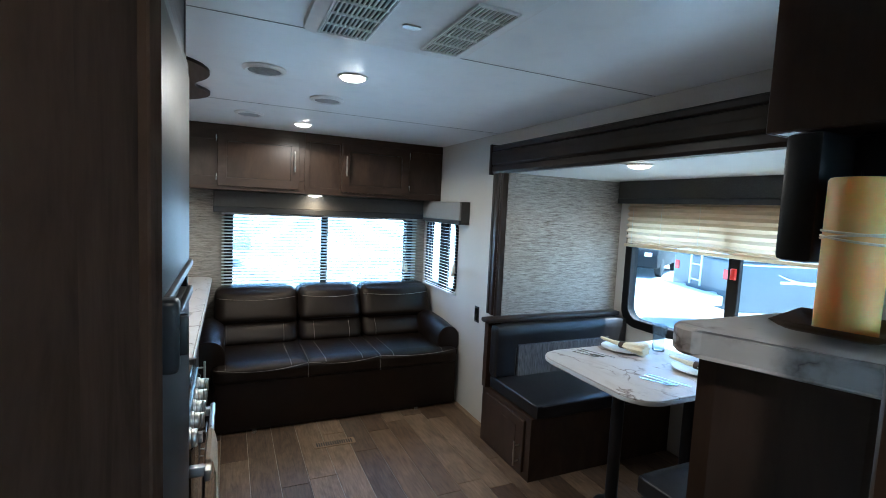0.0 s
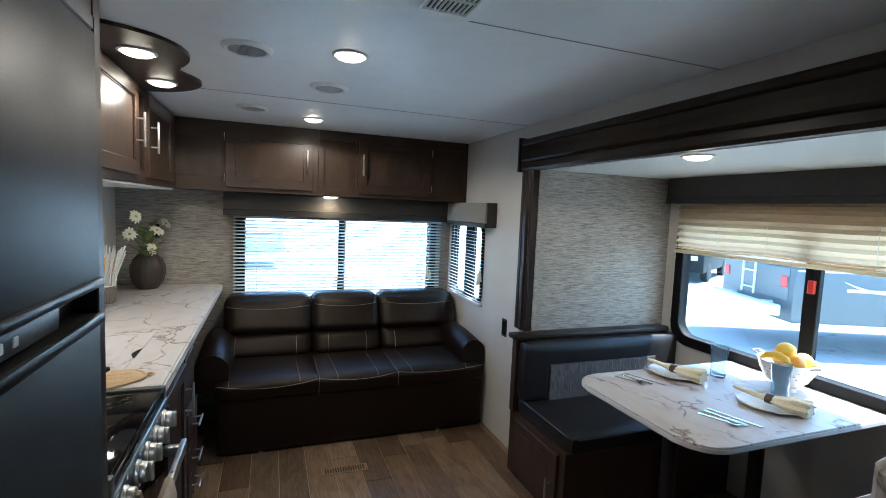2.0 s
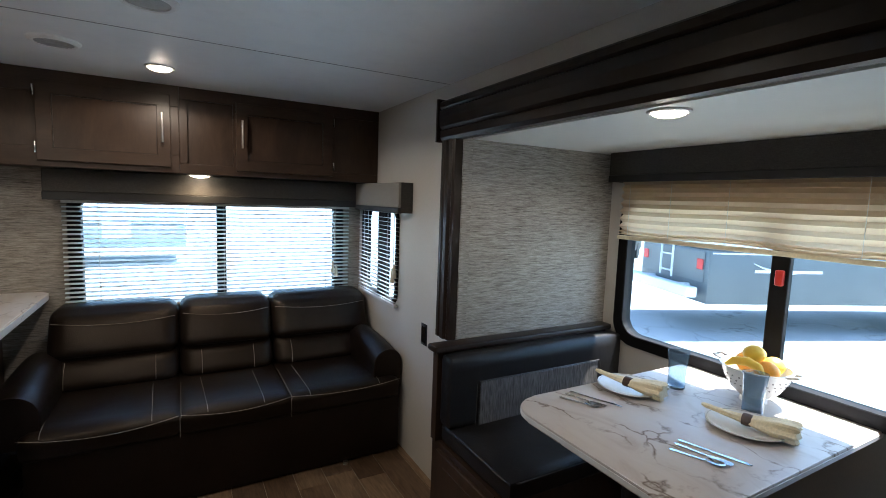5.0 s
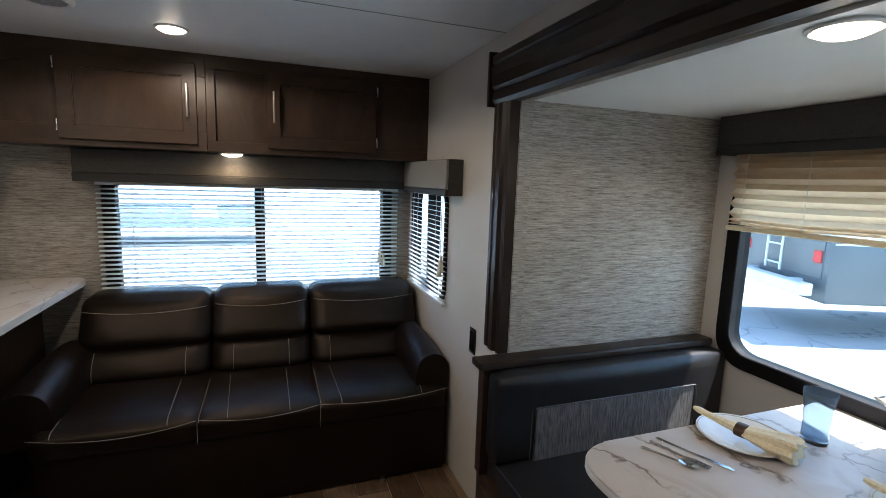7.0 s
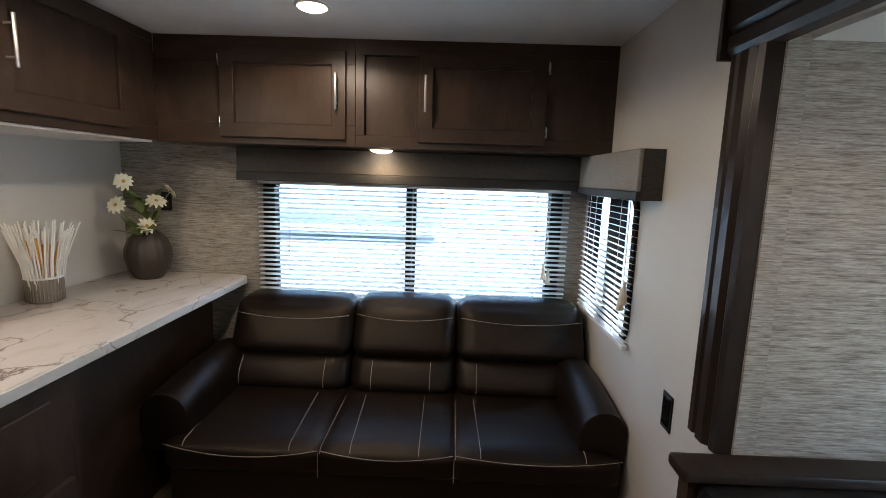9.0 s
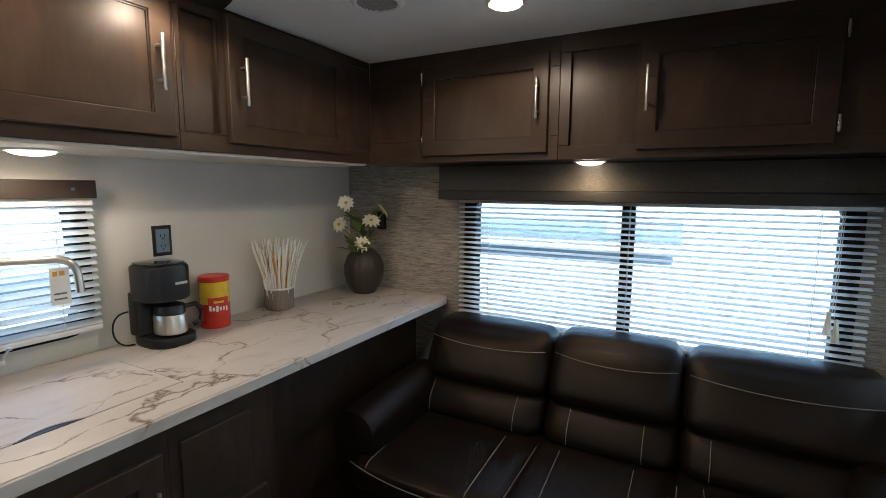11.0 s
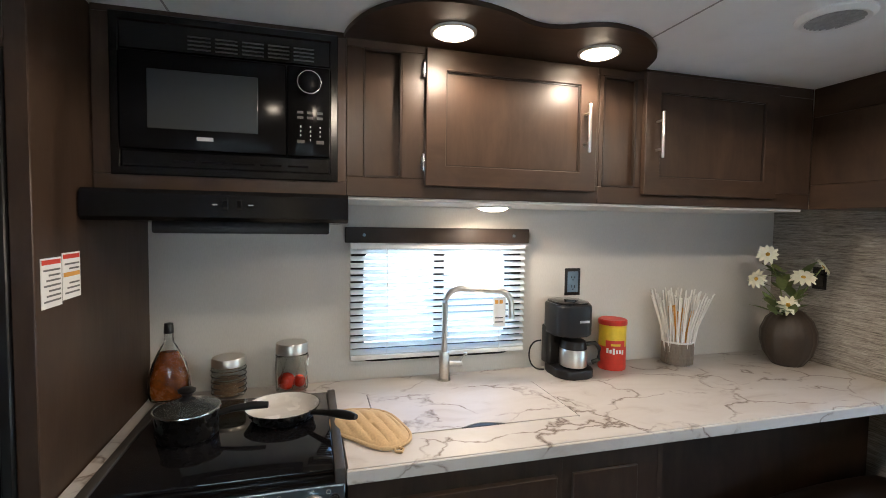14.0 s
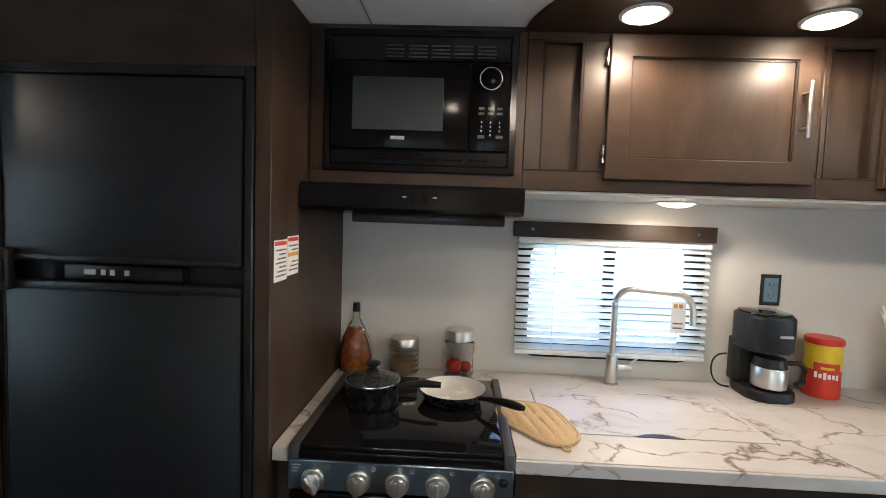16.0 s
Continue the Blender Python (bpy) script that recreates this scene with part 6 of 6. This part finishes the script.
# basket of paper sticks
bk = thing("stick_basket", (-0.562, 3.585, TOP), "round grey brown basket full of white paper sticks", "basket")
bx, by = -0.562, 3.585
part("basket", lathe([(0, 0.002), (0.056, 0.0), (0.061, 0.004), (0.063, 0.100), (0.059, 0.100), (0.057, 0.008), (0, 0.006)], (bx, by, TOP), 40), basket_m, bk)
rb_ = part("rib", rod((bx + 0.0632, by, TOP + 0.006), (bx + 0.0642, by, TOP + 0.098), 0.0028, n=6), basket_m, bk)
for k_ in range(1, 34):
    c_ = rb_.copy()
    scene.collection.objects.link(c_)
    c_.matrix_local = Matrix.Rotation(2 * math.pi * k_ / 34, 4, "Z")
part("rim", tube([(bx + 0.062 * math.cos(k_ * math.pi / 18), by + 0.062 * math.sin(k_ * math.pi / 18), TOP + 0.101) for k_ in range(36)], 0.0045, 8, closed=True), white_p, bk, "white rim")
random.seed(11)
for k_ in range(70):
    outer_ = k_ < 42
    an = 2 * math.pi * k_ / 42 + random.uniform(-0.06, 0.06) if outer_ else random.random() * 2 * math.pi
    r0 = random.uniform(0.045, 0.053) if outer_ else 0.036 * math.sqrt(random.random())
    inside = k_ >= 54
    top_r = r0 * (random.uniform(1.6, 2.35) if outer_ else 1.6)
    ht = (0.215 + 0.05 * random.random()) if inside else (0.272 + 0.05 * random.random())
    a2 = an + random.uniform(-0.12, 0.12)
    p0 = Vector((bx + r0 * math.cos(an), by + r0 * math.sin(an), TOP + 0.01))
    p1 = Vector((min(bx + 0.2, max(W + 0.010, bx + top_r * math.cos(a2))), by + top_r * math.sin(a2) * 1.12, TOP + ht))
    md = p0.lerp(p1, 0.5) + Vector((-0.010 * math.cos(an) + random.uniform(-0.004, 0.004), -0.012 * math.sin(an) + random.uniform(-0.006, 0.006), 0.01))
    part("paper_stick", tube([p0, md, p1, p1 + (p1 - md).normalized() * 0.014 + Vector((0, 0, -0.006))], 0.0050 if inside else 0.0033, 6), orange_m if inside else stick_m, bk, "orange paper stick" if inside else "")

# vase with flowers
vx, vy = -0.435, 4.065
vs = thing("flower_vase", (vx, vy, TOP), "dark ribbed ceramic vase with white artificial daisies", "vase")
bm = lathe([(0, 0), (0.054, 0.0), (0.062, 0.006), (0.092, 0.052), (0.107, 0.110), (0.105, 0.155), (0.086, 0.206), (0.054, 0.238), (0.042, 0.248), (0.036, 0.248), (0.034, 0.232), (0, 0.20)], (vx, vy, TOP), 72)
for v_ in bm.verts:
    an = math.atan2(v_.co.y - vy, v_.co.x - vx)
    rr = math.hypot(v_.co.x - vx, v_.co.y - vy)
    if rr > 0.045:
        k_ = 1 + 0.016 * math.cos(an * 18)
        v_.co.x, v_.co.y = vx + (v_.co.x - vx) * k_, vy + (v_.co.y - vy) * k_
part("vessel", bm, vase_m, vs)
random.seed(21)
heads = [(-0.05, -0.08, 0.490, (0.75, -0.6, 0.25)), (0.035, -0.055, 0.275, (0.8, -0.58, 0.15)), (0.055, 0.0, 0.395, (0.45, -0.5, 0.75)), (0.10, 0.05, 0.445, (0.55, 0.55, 0.5)), (-0.08, -0.10, 0.375, (0.1, -0.9, 0.35))]
for dx, dy, dz, nrm in heads:
    hp = Vector((vx + dx, vy + dy, TOP + dz))
    nrm = Vector(nrm).normalized()
    st_ = part("stem", tube([(vx + dx * 0.1, vy + dy * 0.1, TOP + 0.20), (vx + dx * 0.45, vy + dy * 0.45, TOP + 0.20 + (dz - 0.20) * 0.55), hp - nrm * 0.004], 0.0024, 6), leaf_m, vs)
    q = nrm.to_track_quat("Z", "Y").to_matrix().to_4x4()
    big = random.uniform(0.9, 1.1)
    for ring in range(2):
        for k_ in range(11 - 2 * ring):
            an = 2 * math.pi * (k_ + 0.5 * ring) / (11 - 2 * ring) + random.uniform(-0.08, 0.08)
            ln, wd = big * (0.047 - 0.006 * ring) * random.uniform(0.9, 1.1), 0.0085 * big
            bm = bmesh.new()
            cols_ = [(0.006, 0.35, 0.0), (ln * 0.35, 0.9, 0.004), (ln * 0.7, 1.0, 0.004 - 0.002 * ring), (ln, 0.35, -0.004 + random.uniform(-0.006, 0.004))]
            rows_ = [[bm.verts.new((r_, s_ * wd * w_, h_ + 0.003 * ring + 0.0015 * abs(s_))) for s_ in (-1, 0, 1)] for r_, w_, h_ in cols_]
            for a_, b_ in zip(rows_, rows_[1:]):
                for i in range(2):
                    bm.faces.new((a_[i], a_[i + 1], b_[i + 1], b_[i]))
            bmesh.ops.transform(bm, matrix=Matrix.Translation(hp) @ q @ Matrix.Rotation(an, 4, "Z"), verts=bm.verts)
            part("petal", bm, petal_m, st_)
    bm = lathe([(0, -0.002), (0.009, 0.0), (0.010, 0.004), (0.006, 0.008), (0, 0.009)], (0, 0, 0), 14)
    bmesh.ops.transform(bm, matrix=Matrix.Translation(hp) @ q, verts=bm.verts)
    part("flower_centre", bm, pollen_m, st_)
for k_ in range(48):
    an, hh = random.random() * 6.28, 0.25 + 0.20 * random.random()
    o_ = Vector((vx + 0.06 * math.cos(an) * random.random(), vy + 0.07 * math.sin(an) * random.random() - 0.02, TOP + hh - 0.03))
    d_ = Vector((math.cos(an), math.sin(an), random.uniform(0.3, 1.2))).normalized()
    s_ = d_.cross(Vector((0, 0, 1))).normalized()
    ln = random.uniform(0.065, 0.13)
    bm = bmesh.new()
    pr = [(0, 0.1), (0.3, 0.9), (0.6, 1.0), (1.0, 0.05)]
    rows_ = [[bm.verts.new(o_ + d_ * ln * u_ + s_ * w_ * 0.019 * q_ + Vector((0, 0, -0.02 * u_ * u_))) for q_ in (-1, 0, 1)] for u_, w_ in pr]
    for a_, b_ in zip(rows_, rows_[1:]):
        for i in range(2):
            bm.faces.new((a_[i], a_[i + 1], b_[i + 1], b_[i]))
    part("leaf", bm, leaf_m, vs)

# ---- small things: dinette ----
TZ = 0.75


def plate(x, y, label):
    p_ = thing("dinner_plate", (x, y, TZ), label, "plate", group="plates on the table")
    part("dish", lathe([(0, 0.0), (0.070, 0.0), (0.080, 0.003), (0.118, 0.013), (0.125, 0.017), (0.124, 0.0195), (0.115, 0.016), (0.080, 0.0075), (0.070, 0.005), (0, 0.0045)], (x, y, TZ), 56), white_china, p_)
    part("rim_line", tube([(x + 0.119 * math.cos(k_ * math.pi / 24), y + 0.119 * math.sin(k_ * math.pi / 24), TZ + 0.0178) for k_ in range(48)], 0.0012, 5, closed=True), grey_print, p_)
    return p_


def napkin(x, y, ang, label):
    """A napkin drawn through a ring: a narrow tail on one side, a flared folded end on the other."""
    n_ = thing("rolled_napkin", (x, y, TZ + 0.012), label, "napkin", group="napkins on the plates")
    m_ = Matrix.Translation((x, y, TZ + 0.034)) @ Matrix.Rotation(radians(ang), 4, "Z")
    bm_ = bmesh.new()
    rows_ = []
    for k_ in range(33):
        s = -1 + k_ / 16
        if s < 0:
            wd, fold = 0.021 - 0.007 * s * s + 0.004 * math.sin(3 * s), 0.07
        else:
            wd, fold = 0.021 + 0.026 * min(1.0, s * 1.5) ** 0.8, 0.07 + 0.17 * s
        wd *= 0.55 if k_ in (0,) else 0.86 if k_ in (1, 32) else 1.0
        ring_ = []
        for q in range(32):
            an = 2 * math.pi * q / 32
            rr = 1 + fold * math.sin(an * 6 + s * 1.5) * 0.8 + 0.05 * math.sin(an * 2 + 5 * s)
            ring_.append(bm_.verts.new(m_ @ Vector((s * 0.145 + 0.006 * math.sin(an * 6) * max(0.0, s), wd * rr * math.cos(an), 0.66 * wd * rr * math.sin(an) + (0.010 * s * s if s < 0 else 0.004 * s)))))
        rows_.append(ring_)
    for a_, b_ in zip(rows_, rows_[1:]):
        for i in range(32):
            j = (i + 1) % 32
            bm_.faces.new((a_[i], a_[j], b_[j], b_[i]))
    bm_.faces.new(rows_[0][::-1])
    bm_.faces.new(rows_[-1])
    part("cloth", bm_, cream_cloth, n_)
    ring_ = lathe([(0.0235, -0.015), (0.0265, -0.014), (0.0275, 0.0), (0.0265, 0.014), (0.0235, 0.015)], (0, 0, 0), 28)
    bmesh.ops.transform(ring_, matrix=m_ @ Matrix.Rotation(radians(90), 4, "Y") @ Matrix.Diagonal((0.74, 1.0, 1, 1)), verts=ring_.verts)
    part("napkin_ring", ring_, ring_m, n_, "dark brown wooden napkin ring")
    return n_


ring_m = plain("dark brown wood", (0.055, 0.028, 0.017), 0.4, 0.2, 60)
plate(2.275, 2.165, "round white china plate laid on the table")
napkin(2.262, 2.158, -76, "cream napkin rolled in a brown ring on a plate")
plate(2.365, 1.748, "round white china plate laid on the table")
napkin(2.362, 1.742, -74, "cream napkin rolled in a brown ring on a plate")


def cutlery(kind, x, y, ang, label):
    c_ = thing(kind, (x, y, TZ), label, "cutlery", group="cutlery on the table")
    m_ = Matrix.Translation((x, y, TZ + 0.001)) @ Matrix.Rotation(radians(ang), 4, "Z")

    def lay(bm_):
        bmesh.ops.transform(bm_, matrix=m_, verts=bm_.verts)
        return bm_
    hdl = prism([(0.0, -0.0035), (0.07, -0.0045), (0.095, -0.0075), (0.102, -0.003), (0.102, 0.003), (0.095, 0.0075), (0.07, 0.0045), (0.0, 0.0035)], 0.0, 0.003, 0.0008, 1)
    part("handle", lay(hdl), chrome, c_)
    if kind == "spoon":
        part("bowl", lay(lathe([(0, 0.0), (0.009, 0.0008), (0.0165, 0.005), (0.018, 0.0072), (0.0165, 0.0068), (0.008, 0.0026), (0, 0.0018)], (-0.026, 0, 0), 24, (1.5, 1))), chrome, c_)
    elif kind == "fork":
        part("head", lay(prism([(0.0, -0.004), (-0.02, -0.011), (-0.03, -0.0115), (-0.03, 0.0115), (-0.02, 0.011), (0.0, 0.004)], 0.001, 0.004, 0.0006, 1)), chrome, c_)
        for q in (-0.009, -0.003, 0.003, 0.009):
            part("tine", lay(box(-0.066, q - 0.0014, 0.002, -0.0302, q + 0.0014, 0.0045)), chrome, c_)
    else:
        part("blade", lay(prism([(0.0, -0.005), (-0.09, -0.009), (-0.108, -0.002), (-0.105, 0.004), (0.0, 0.005)], 0.0002, 0.0022, 0.0004, 1)), chrome, c_)
    return c_


for (ox, oy), base_ang in (((2.03, 2.14), 112), ((2.065, 1.69), 107)):
    for kind, d, da in (("spoon", -0.040, 6), ("fork", -0.008, -4), ("knife", 0.030, 0)):
        cutlery(kind, ox + d, oy + d * 0.3, base_ang + da, "polished steel %s laid beside a plate" % kind)


def tumbler(x, y, label):
    g_ = thing("drinking_glass", (x, y, TZ), label, "glass", group="blue glasses")
    part("glass", lathe([(0, 0.0), (0.032, 0.0), (0.035, 0.004), (0.0345, 0.05), (0.0365, 0.10), (0.043, 0.158), (0.0415, 0.158), (0.035, 0.10), (0.0328, 0.05), (0.032, 0.016), (0, 0.014)], (x, y, TZ), 40), blue_glass, g_)
    return g_


tumbler(2.478, 2.09, "tall blue tinted drinking glass on the table")
tumbler(2.508, 1.802, "tall blue tinted drinking glass on the table")
fb = thing("fruit_bowl", (2.655, 1.875, TZ), "white pierced bowl heaped with yellow and orange fruit", "bowl")
bx, by = 2.655, 1.875
part("bowl", lathe([(0.0, 0.018), (0.045, 0.018), (0.085, 0.05), (0.112, 0.10), (0.122, 0.137), (0.128, 0.141), (0.119, 0.141), (0.108, 0.10), (0.080, 0.055), (0.042, 0.024), (0, 0.024)], (bx, by, TZ), 48), white_china, fb)
part("foot", lathe([(0.046, 0.0), (0.050, 0.0), (0.044, 0.019), (0.040, 0.019), (0.046, 0.002)], (bx, by, TZ), 40), white_china, fb)
for s in (-1, 1):
    part("handle", tube([(bx - 0.03, by + s * 0.120, TZ + 0.136), (bx - 0.025, by + s * 0.158, TZ + 0.146), (bx + 0.025, by + s * 0.158, TZ + 0.146), (bx + 0.03, by + s * 0.120, TZ + 0.136)], 0.0055, 8), steel, fb)
for row, (zz, rr) in enumerate(((0.075, 0.0985), (0.092, 0.1085), (0.109, 0.1155))):
    for k_ in range(26):
        an = 2 * math.pi * (k_ + 0.5 * (row % 2)) / 26
        part("hole", rod((bx + (rr - 0.001) * math.cos(an), by + (rr - 0.001) * math.sin(an), TZ + zz), (bx + (rr + 0.0015) * math.cos(an), by + (rr + 0.0015) * math.sin(an), TZ + zz - 0.0006), 0.0034, n=6), ink_m, fb)


def fruit(dx, dy, dz, r, mt_, name, label, sx=1.0):
    pr = [(r * math.sin(math.pi * k_ / 14) * (1 + 0.04 * math.sin(k_)), r * sx * (1 - math.cos(math.pi * k_ / 14))) for k_ in range(15)]
    return solid(name, lathe(pr, (bx + dx, by + dy, TZ + dz), 24), mt_, label, "fruit", group="fruit in the bowl")


fruit(-0.035, -0.055, 0.095, 0.043, orange_f, "orange", "ripe orange in the white bowl")
fruit(0.025, 0.050, 0.098, 0.042, orange_f, "orange", "ripe orange in the white bowl")
fruit(0.045, -0.040, 0.110, 0.040, banana_m, "lemon", "yellow lemon in the white bowl", 0.9)
fruit(-0.005, 0.01, 0.150, 0.040, banana_m, "lemon", "yellow lemon on top of the fruit", 0.9)
bn_ = solid("banana", tube([(bx - 0.085, by + 0.075, TZ + 0.135), (bx - 0.078, by + 0.045, TZ + 0.160), (bx - 0.070, by + 0.0, TZ + 0.168), (bx - 0.075, by - 0.045, TZ + 0.158), (bx - 0.085, by - 0.07, TZ + 0.142)], 0.018, 12, taper=[0.35, 0.9, 1, 0.9, 0.3]), banana_m, "yellow banana lying over the fruit bowl", "fruit", group="fruit in the bowl")

# ---- candle and tray ----
tr2 = thing("serving_tray", (0.808, 0.462, PZ), "dark bronze tray with upturned edges", "tray")
bm = bmesh.new()
dv, ev = Vector((0.26, -0.9656, 0)), Vector((0.9656, 0.26, 0))
cen = Vector((0.812, 0.432, PZ))
rows_ = []
for i in range(17):
    s = -1 + i / 8
    row = []
    for j in range(17):
        q = -1 + j / 8
        row.append(bm.verts.new(cen + dv * s * 0.056 + ev * q * 0.070 + Vector((0, 0, 0.003 + 0.016 * max(abs(s), abs(q)) ** 4))))
    rows_.append(row)
for a_, b_ in zip(rows_, rows_[1:]):
    for j in range(16):
        bm.faces.new((a_[j], a_[j + 1], b_[j + 1], b_[j]))
bmesh.ops.solidify(bm, geom=bm.faces[:], thickness=0.003)
part("dish", bm, bronze, tr2)
ca = thing("pillar_candle", (0.806, 0.425, PZ + 0.004), "ivory pillar candle tied with raffia on a tray", "candle")
part("wax", lathe([(0, 0), (0.0295, 0), (0.031, 0.003), (0.031, 0.183), (0.029, 0.186), (0.026, 0.183), (0, 0.180)], (0.806, 0.425, PZ + 0.004), 44), wax, ca)
part("wick", rod((0.806, 0.425, PZ + 0.188), (0.807, 0.426, PZ + 0.198), 0.0012, n=6), black_p, ca)
for z_, tl in ((0.118, 0.004), (0.122, -0.004), (0.126, 0.002)):
    part("raffia", tube([(0.806 + 0.0322 * math.cos(k_ * math.pi / 16), 0.425 + 0.0322 * math.sin(k_ * math.pi / 16), PZ + z_ + tl * math.sin(k_ * math.pi / 16)) for k_ in range(32)], 0.0016, 6, closed=True), cream_cloth, ca, "raffia tie")

# ---- floor register ----
fv = thing("floor_vent", (0.765, 3.04, 0.0), "brown metal floor vent set in the planks", "vent")
part("frame", box(0.632, 3.000, 0.0, 0.898, 3.078, 0.004, 0.0015, 1), plank_m, fv)
for k_ in range(16):
    part("slot", box(0.652 + 0.0145 * k_, 3.016, 0.0035, 0.660 + 0.0145 * k_, 3.062, 0.0046), black_p, fv)

trailer((8.26, 5.5, 0), -22, 7.0, 2.9, "blue grey and white travel trailer with a rear ladder", rv_grey, rv_white, 1.46, 2.05, rv_grey, 0.60)
trailer((-8.2, 16.0, 0), 2, 9.0, 3.0, "pale blue and white travel trailer parked behind the rear window", rv_pale, rv_white, 1.16, axle=0.10)
parked_van((17.2, 16.2, 0), -150)
trailer((-9.0, 4.6, 0), 80, 9.0, 3.1, "white travel trailer parked beyond the kitchen window", rv_white, rv_white)

# ---- floor planks ----
PW = 0.152
random.seed(4)
plank_mesh = {}
x = W
col = 0
while x < SX - 0.01:
    x1 = min(x + PW, SX)
    y = S0 - random.random() * 0.9
    top = B if x < E - 0.02 else SN
    while y < top:
        ln = 0.914
        ya, yb = max(y, S0), min(y + ln, top)
        if yb - ya > 0.03:
            key = (round(x1 - x, 3), round(yb - ya, 3))
            if key not in plank_mesh:
                plank_mesh[key] = mesh_of(box(0.0016, 0.0016, -0.004, key[0] - 0.0016, key[1] - 0.0016, 0.0, 0.0008, 1), "plank", plank_m, (0, 0, 0))
            pl = new("plank", plank_mesh[key])
            pl.parent = floor
            pl.matrix_parent_inverse = Matrix.Translation(-BASE[floor])
            pl.location = (x, ya, 0)
        y += ln
    x = x1
    col += 1
